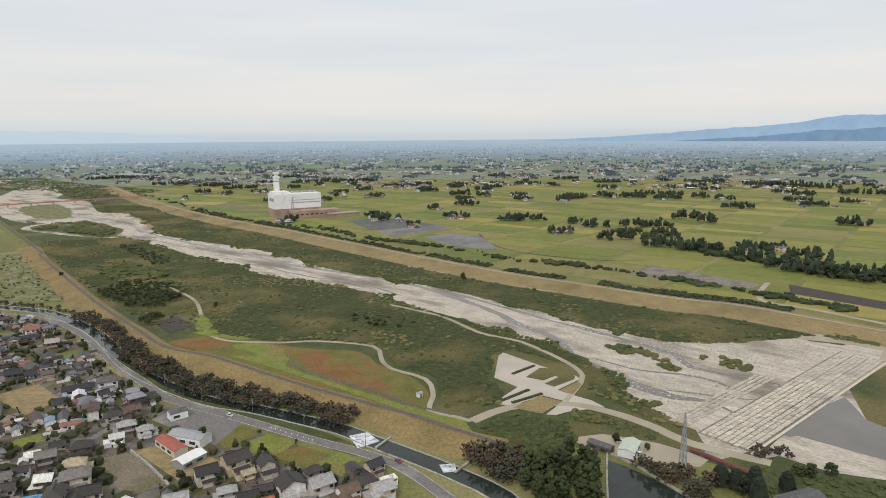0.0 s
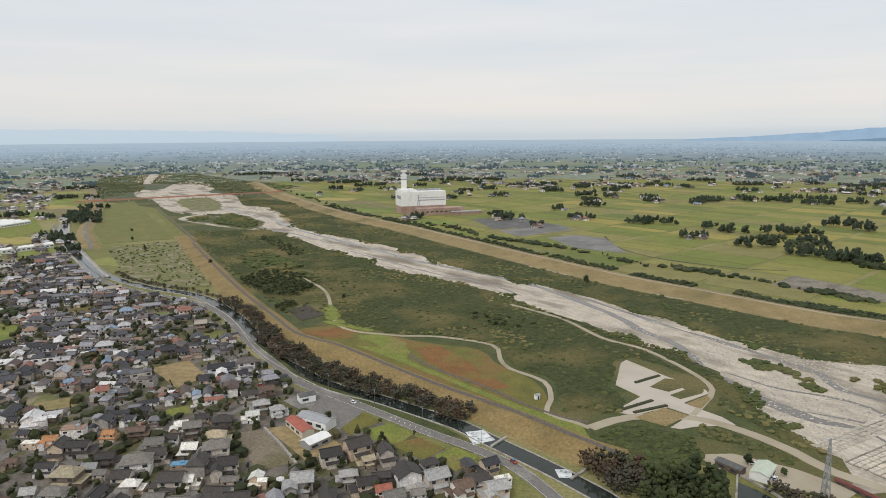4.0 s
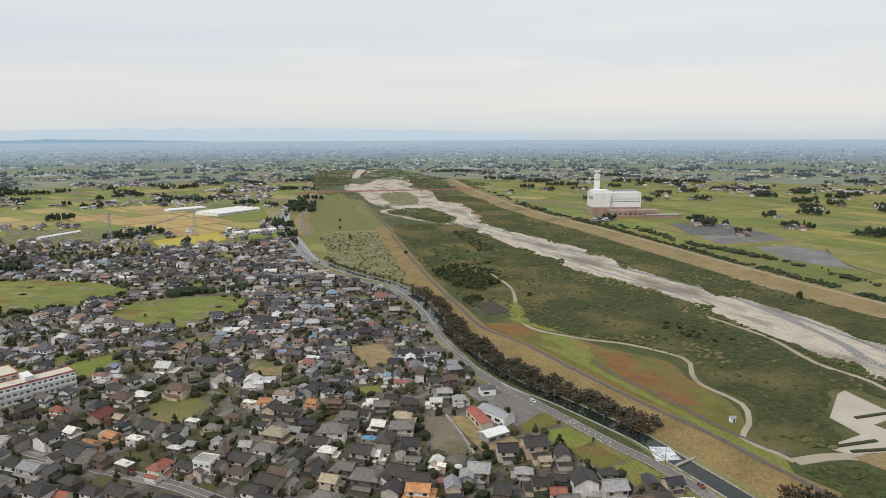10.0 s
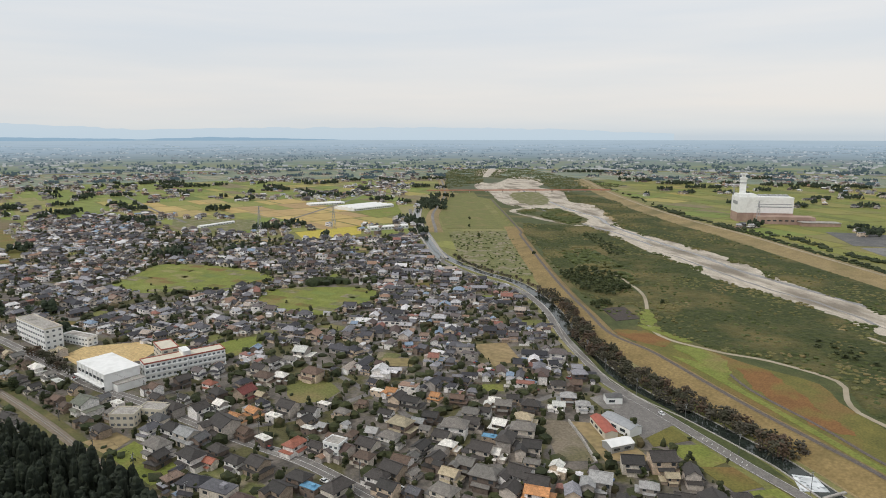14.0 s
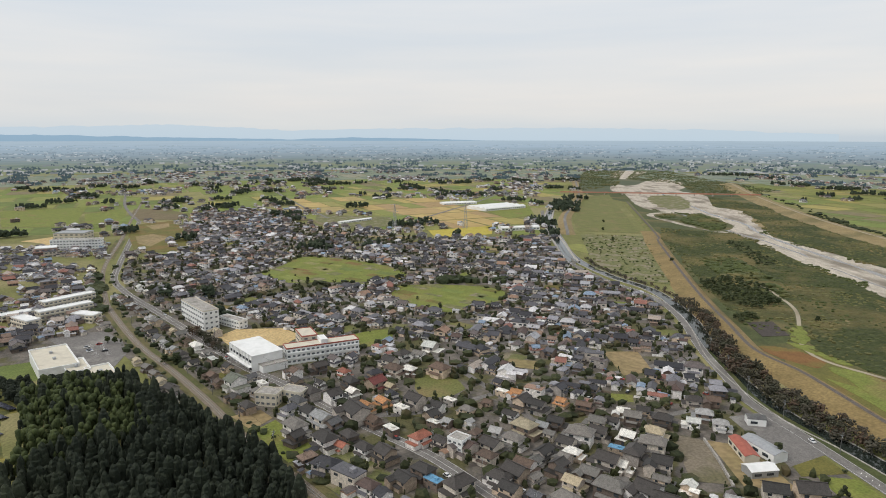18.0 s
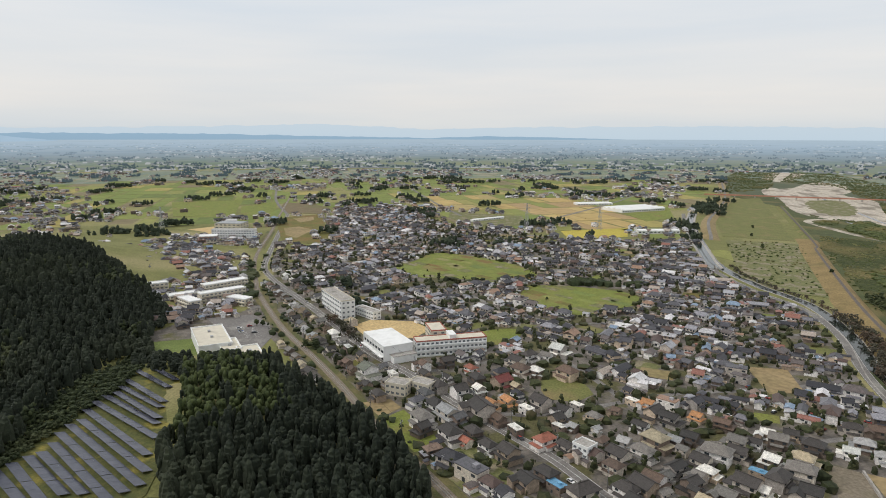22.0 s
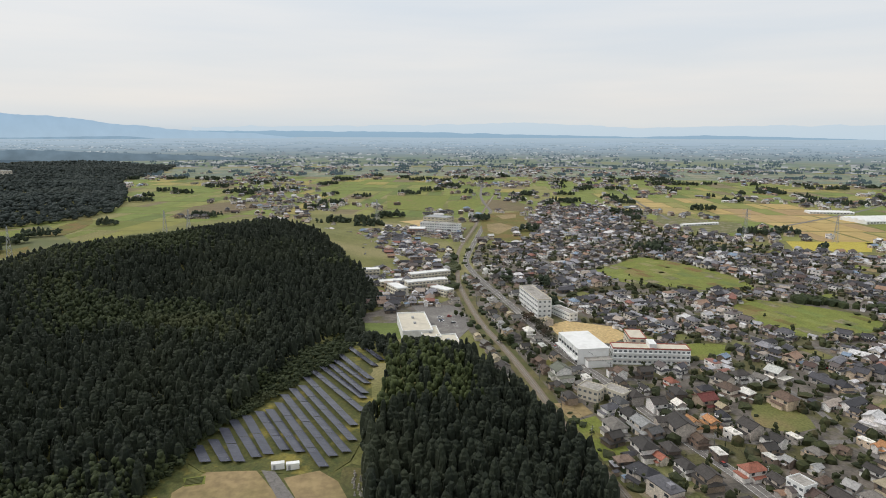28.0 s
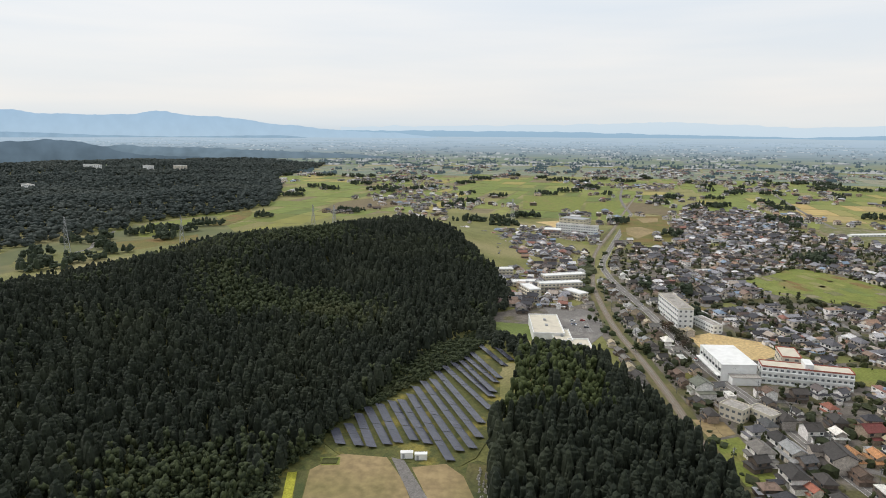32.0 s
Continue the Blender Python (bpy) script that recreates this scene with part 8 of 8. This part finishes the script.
for x, y, w in GROVES_EAST + GROVES_NEAR + GROVES_WEST + GROVES_VALLEY:
    r = math.hypot(x, y)
    tx, ty = y / r, -x / r
    for q in range(int(w / 2.6) + 3):
        a, b = g.uniform(-0.5, 0.5) * w, g.normal(0, 5 + w * 0.05)
        h = g.uniform(10, 17) * (1 - 0.5 * abs(a) / w) * (1.25 if (x, y, w) in GROVES_NEAR else 1.0)
        items.append(((CEDAR + BROAD + BROAD)[int(g.integers(16))], x + tx * a + x / r * b, y + ty * a + y / r * b, 0, g.uniform(0, 6), g.uniform(11, 16), h))
thing("shelter_groves", "dark shelter groves of cedar and broadleaf trees", "trees", kind="stuff", data=joined("shelter_groves", items, [M["grove"]]))
items = []
for pts, step, wd, hs in (([(-760, 132), (-700, 122), (-640, 108), (-600, 104)], 5, 7, (8, 13)), ([(-512, 412), (-492, 438), (-468, 462)], 2.5, 6, (11, 15)), ([(-212, 1083), (-113, 952), (-4, 873), (78, 781), (158, 733), (218, 680), (292, 600), (345, 535)], 5, 9, (5, 9)), ([(-420, 1220), (-330, 1150), (-212, 1060)], 6, 8, (5, 8)), ([(-800, 1720), (-560, 1420), (-420, 1230)], 9, 10, (6, 9)), ([(290, 1010), (330, 830), (380, 740), (440, 650), (520, 560)], 7, 14, (9, 14))):
    for q in smooth_line(pts, step):
        for k in range(9 if noise.noise((q[0] * 0.016, q[1] * 0.016, 3.0)) > -0.02 else 1):
            items.append(((BROAD_FINE + BUSH)[int(g.integers(11))], q[0] + g.normal(0, wd * 0.45), q[1] + g.normal(0, wd * 0.45), 0, g.uniform(0, 6), g.uniform(3, 6.5), g.uniform(*hs) * 0.5))
ln = smooth_line(RAIL[1:9], 4)
for (x, y), (nx, ny) in zip(ln, normals(ln)):
    for k in range(3):
        o, s = g.choice([-1, 1]) * g.uniform(5.5, 12), g.uniform(1.2, 3.6)
        if noise.noise((x * 0.03, y * 0.03, 11.0 + k)) > -0.15:
            items.append(((BUSH + BROAD_FINE)[int(g.integers(11))], x + nx * o, y + ny * o, 0.05, g.uniform(0, 6), s, s * g.uniform(0.7, 1.2)))
ln = smooth_line(LEVEE_R[2:14], 4)
for (x, y), (nx, ny) in zip(ln, normals(ln)):
    for k in range(10):
        o, s = 25 + 9 * noise.noise((x * 0.02, y * 0.02, 1.0)) + g.uniform(-7, 10), g.uniform(1.4, 3.4)
        if noise.noise((x * 0.015, y * 0.015, 6.0)) > -0.4:
            items.append((BUSH[int(g.integers(6))], x + nx * o, y + ny * o, 0, g.uniform(0, 6), s, s * g.uniform(0.7, 1.1)))
thing("hedgerow_trees", "dark hedgerow along the flood bank and fields", "trees", kind="stuff", data=joined("hedgerow_trees", items, [M["olive_leaf"]]))
for poly, sp, crowns, hh, ww, lab, grp in (([(30, 262), (42, 270), (58, 282), (72, 276), (62, 240), (40, 235)], 6.5, BROAD_ME, (11, 15), (11, 15), "dense dark green tree by the pond", "pond trees"),
                                           ([(84, 276), (96, 270), (116, 250), (104, 240), (94, 258)], 6.0, BARE_ME, (6, 9), (8, 11), "bare brown tree on the pond bank", "bare pond trees"),
                                           ([(116, 258), (126, 262), (150, 258), (150, 246), (120, 240)], 8.5, CEDAR_ME, (8, 13), (15, 19), "dark pine beside the river track", "river pines"),
                                           ([(8, 284), (28, 286), (46, 268), (40, 256), (22, 262)], 5.2, BARE_ME, (6, 10), (8, 11), "bare brown tree above the canal", "bare canal trees"),
                                           ([(150, 268), (172, 266), (170, 256), (152, 256)], 6.5, BROAD_ME, (6, 8), (9, 11), "round dark tree on the river bank", "bank trees"),
                                           ([(-494, 151), (-467, 154), (-426, 150), (-428, 146), (-467, 148), (-494, 146)], 4.4, BARE_ME, (5, 7), (6, 8), "reddish autumn cherry by the sports ground", "school cherry trees")):
    xs, ys = scatter(poly, sp, 95)
    for x, y in zip(xs, ys):
        tree("round_tree" if crowns is BROAD_ME else "pine_tree" if crowns is CEDAR_ME else "cherry_tree", crowns, x, y, rg.uniform(*hh), rg.uniform(*ww), lab, grp, rg, 0.0)
for x, y, h in ((84, 296, 6), (97, 288, 4.5), (-100, 262, 5), (-430, 118, 9), (-436, 112, 8), (-508, 92, 6), (-503, 96, 6), (-565, 770, 8), (-640, 845, 7), (-700, 925, 7), (-420, 690, 8), (-205, 560, 6), (-250, 590, 8), (-256, 585, 9), (20, 660, 10), (-262, 580, 8)):
    tree("round_tree", BROAD_ME, x, y, h, h * 1.25, "round dark green tree standing alone", "single trees", rg, 0.0)


# ---- cars ----
def car_parts():
    body = MB().box(0, 0, 0.3, 4.1, 1.68, 0.62)
    cab = MB()
    v = [(-1.5, -0.78, 0.92), (1.0, -0.78, 0.92), (1.0, 0.78, 0.92), (-1.5, 0.78, 0.92), (-1.2, -0.66, 1.5), (0.5, -0.66, 1.5), (0.5, 0.66, 1.5), (-1.2, 0.66, 1.5)]
    cab.add(v, [(0, 1, 5, 4), (1, 2, 6, 5), (2, 3, 7, 6), (3, 0, 4, 7)])
    top = MB().box(-0.35, 0, 1.49, 1.75, 1.34, 0.05)
    wheel = MB().tube((0, -0.1, 0), (0, 0.1, 0), 0.32, 0.32, 10)
    return body.mesh("body", M["car_paint"]), cab.mesh("cabin_glass", M["window"]), top.mesh("car_roof", M["car_paint"]), wheel.mesh("wheel", M["rubber"])


CAR = car_parts()


def car(x, y, yaw, z=0.26, label="parked car on asphalt"):
    t = thing("car", label, "car", "cars", at=pose(x, y, z, 0, 0, yaw))
    for n, me in zip(("body", "cabin_glass", "car_roof"), CAR[:3]):
        part(n, me, t)
    for a in (-1.25, 1.25):
        for b in (-0.78, 0.78):
            part("wheel", CAR[3], t, at=pose(a, b, 0.32))


for x, y, yaw in ((-22, 279, -52), (-206, 168, 4), (-150, 174, 3), (86, 297, 30), (92, 284, 60), (-170, 312, 40), (-118, 331, -35), (322, 440, -20), (-330, 160, 8), (-300, 168, 5), (-250, 171, 5), (-420, 148, 2), (-560, 147, 0)):
    car(x, y, yaw)
cg = np.random.default_rng(88)
for k in (2, 5, 6, 14, 21):
    car(-512 + (k % 13) * 2.7 + 1.3, 78 + (k // 13) * 8.5, 90 + cg.uniform(-3, 3), 0.22)
for k in range(60):
    i = idx[int(cg.integers(0, 330))]
    car(sx[i] + cg.choice([-1, 1]) * 8.2, sy[i] + cg.uniform(-4, 4), spots[i][2] + cg.choice([0, 90]) + cg.uniform(-5, 5), 0.12, "small car parked beside a house")
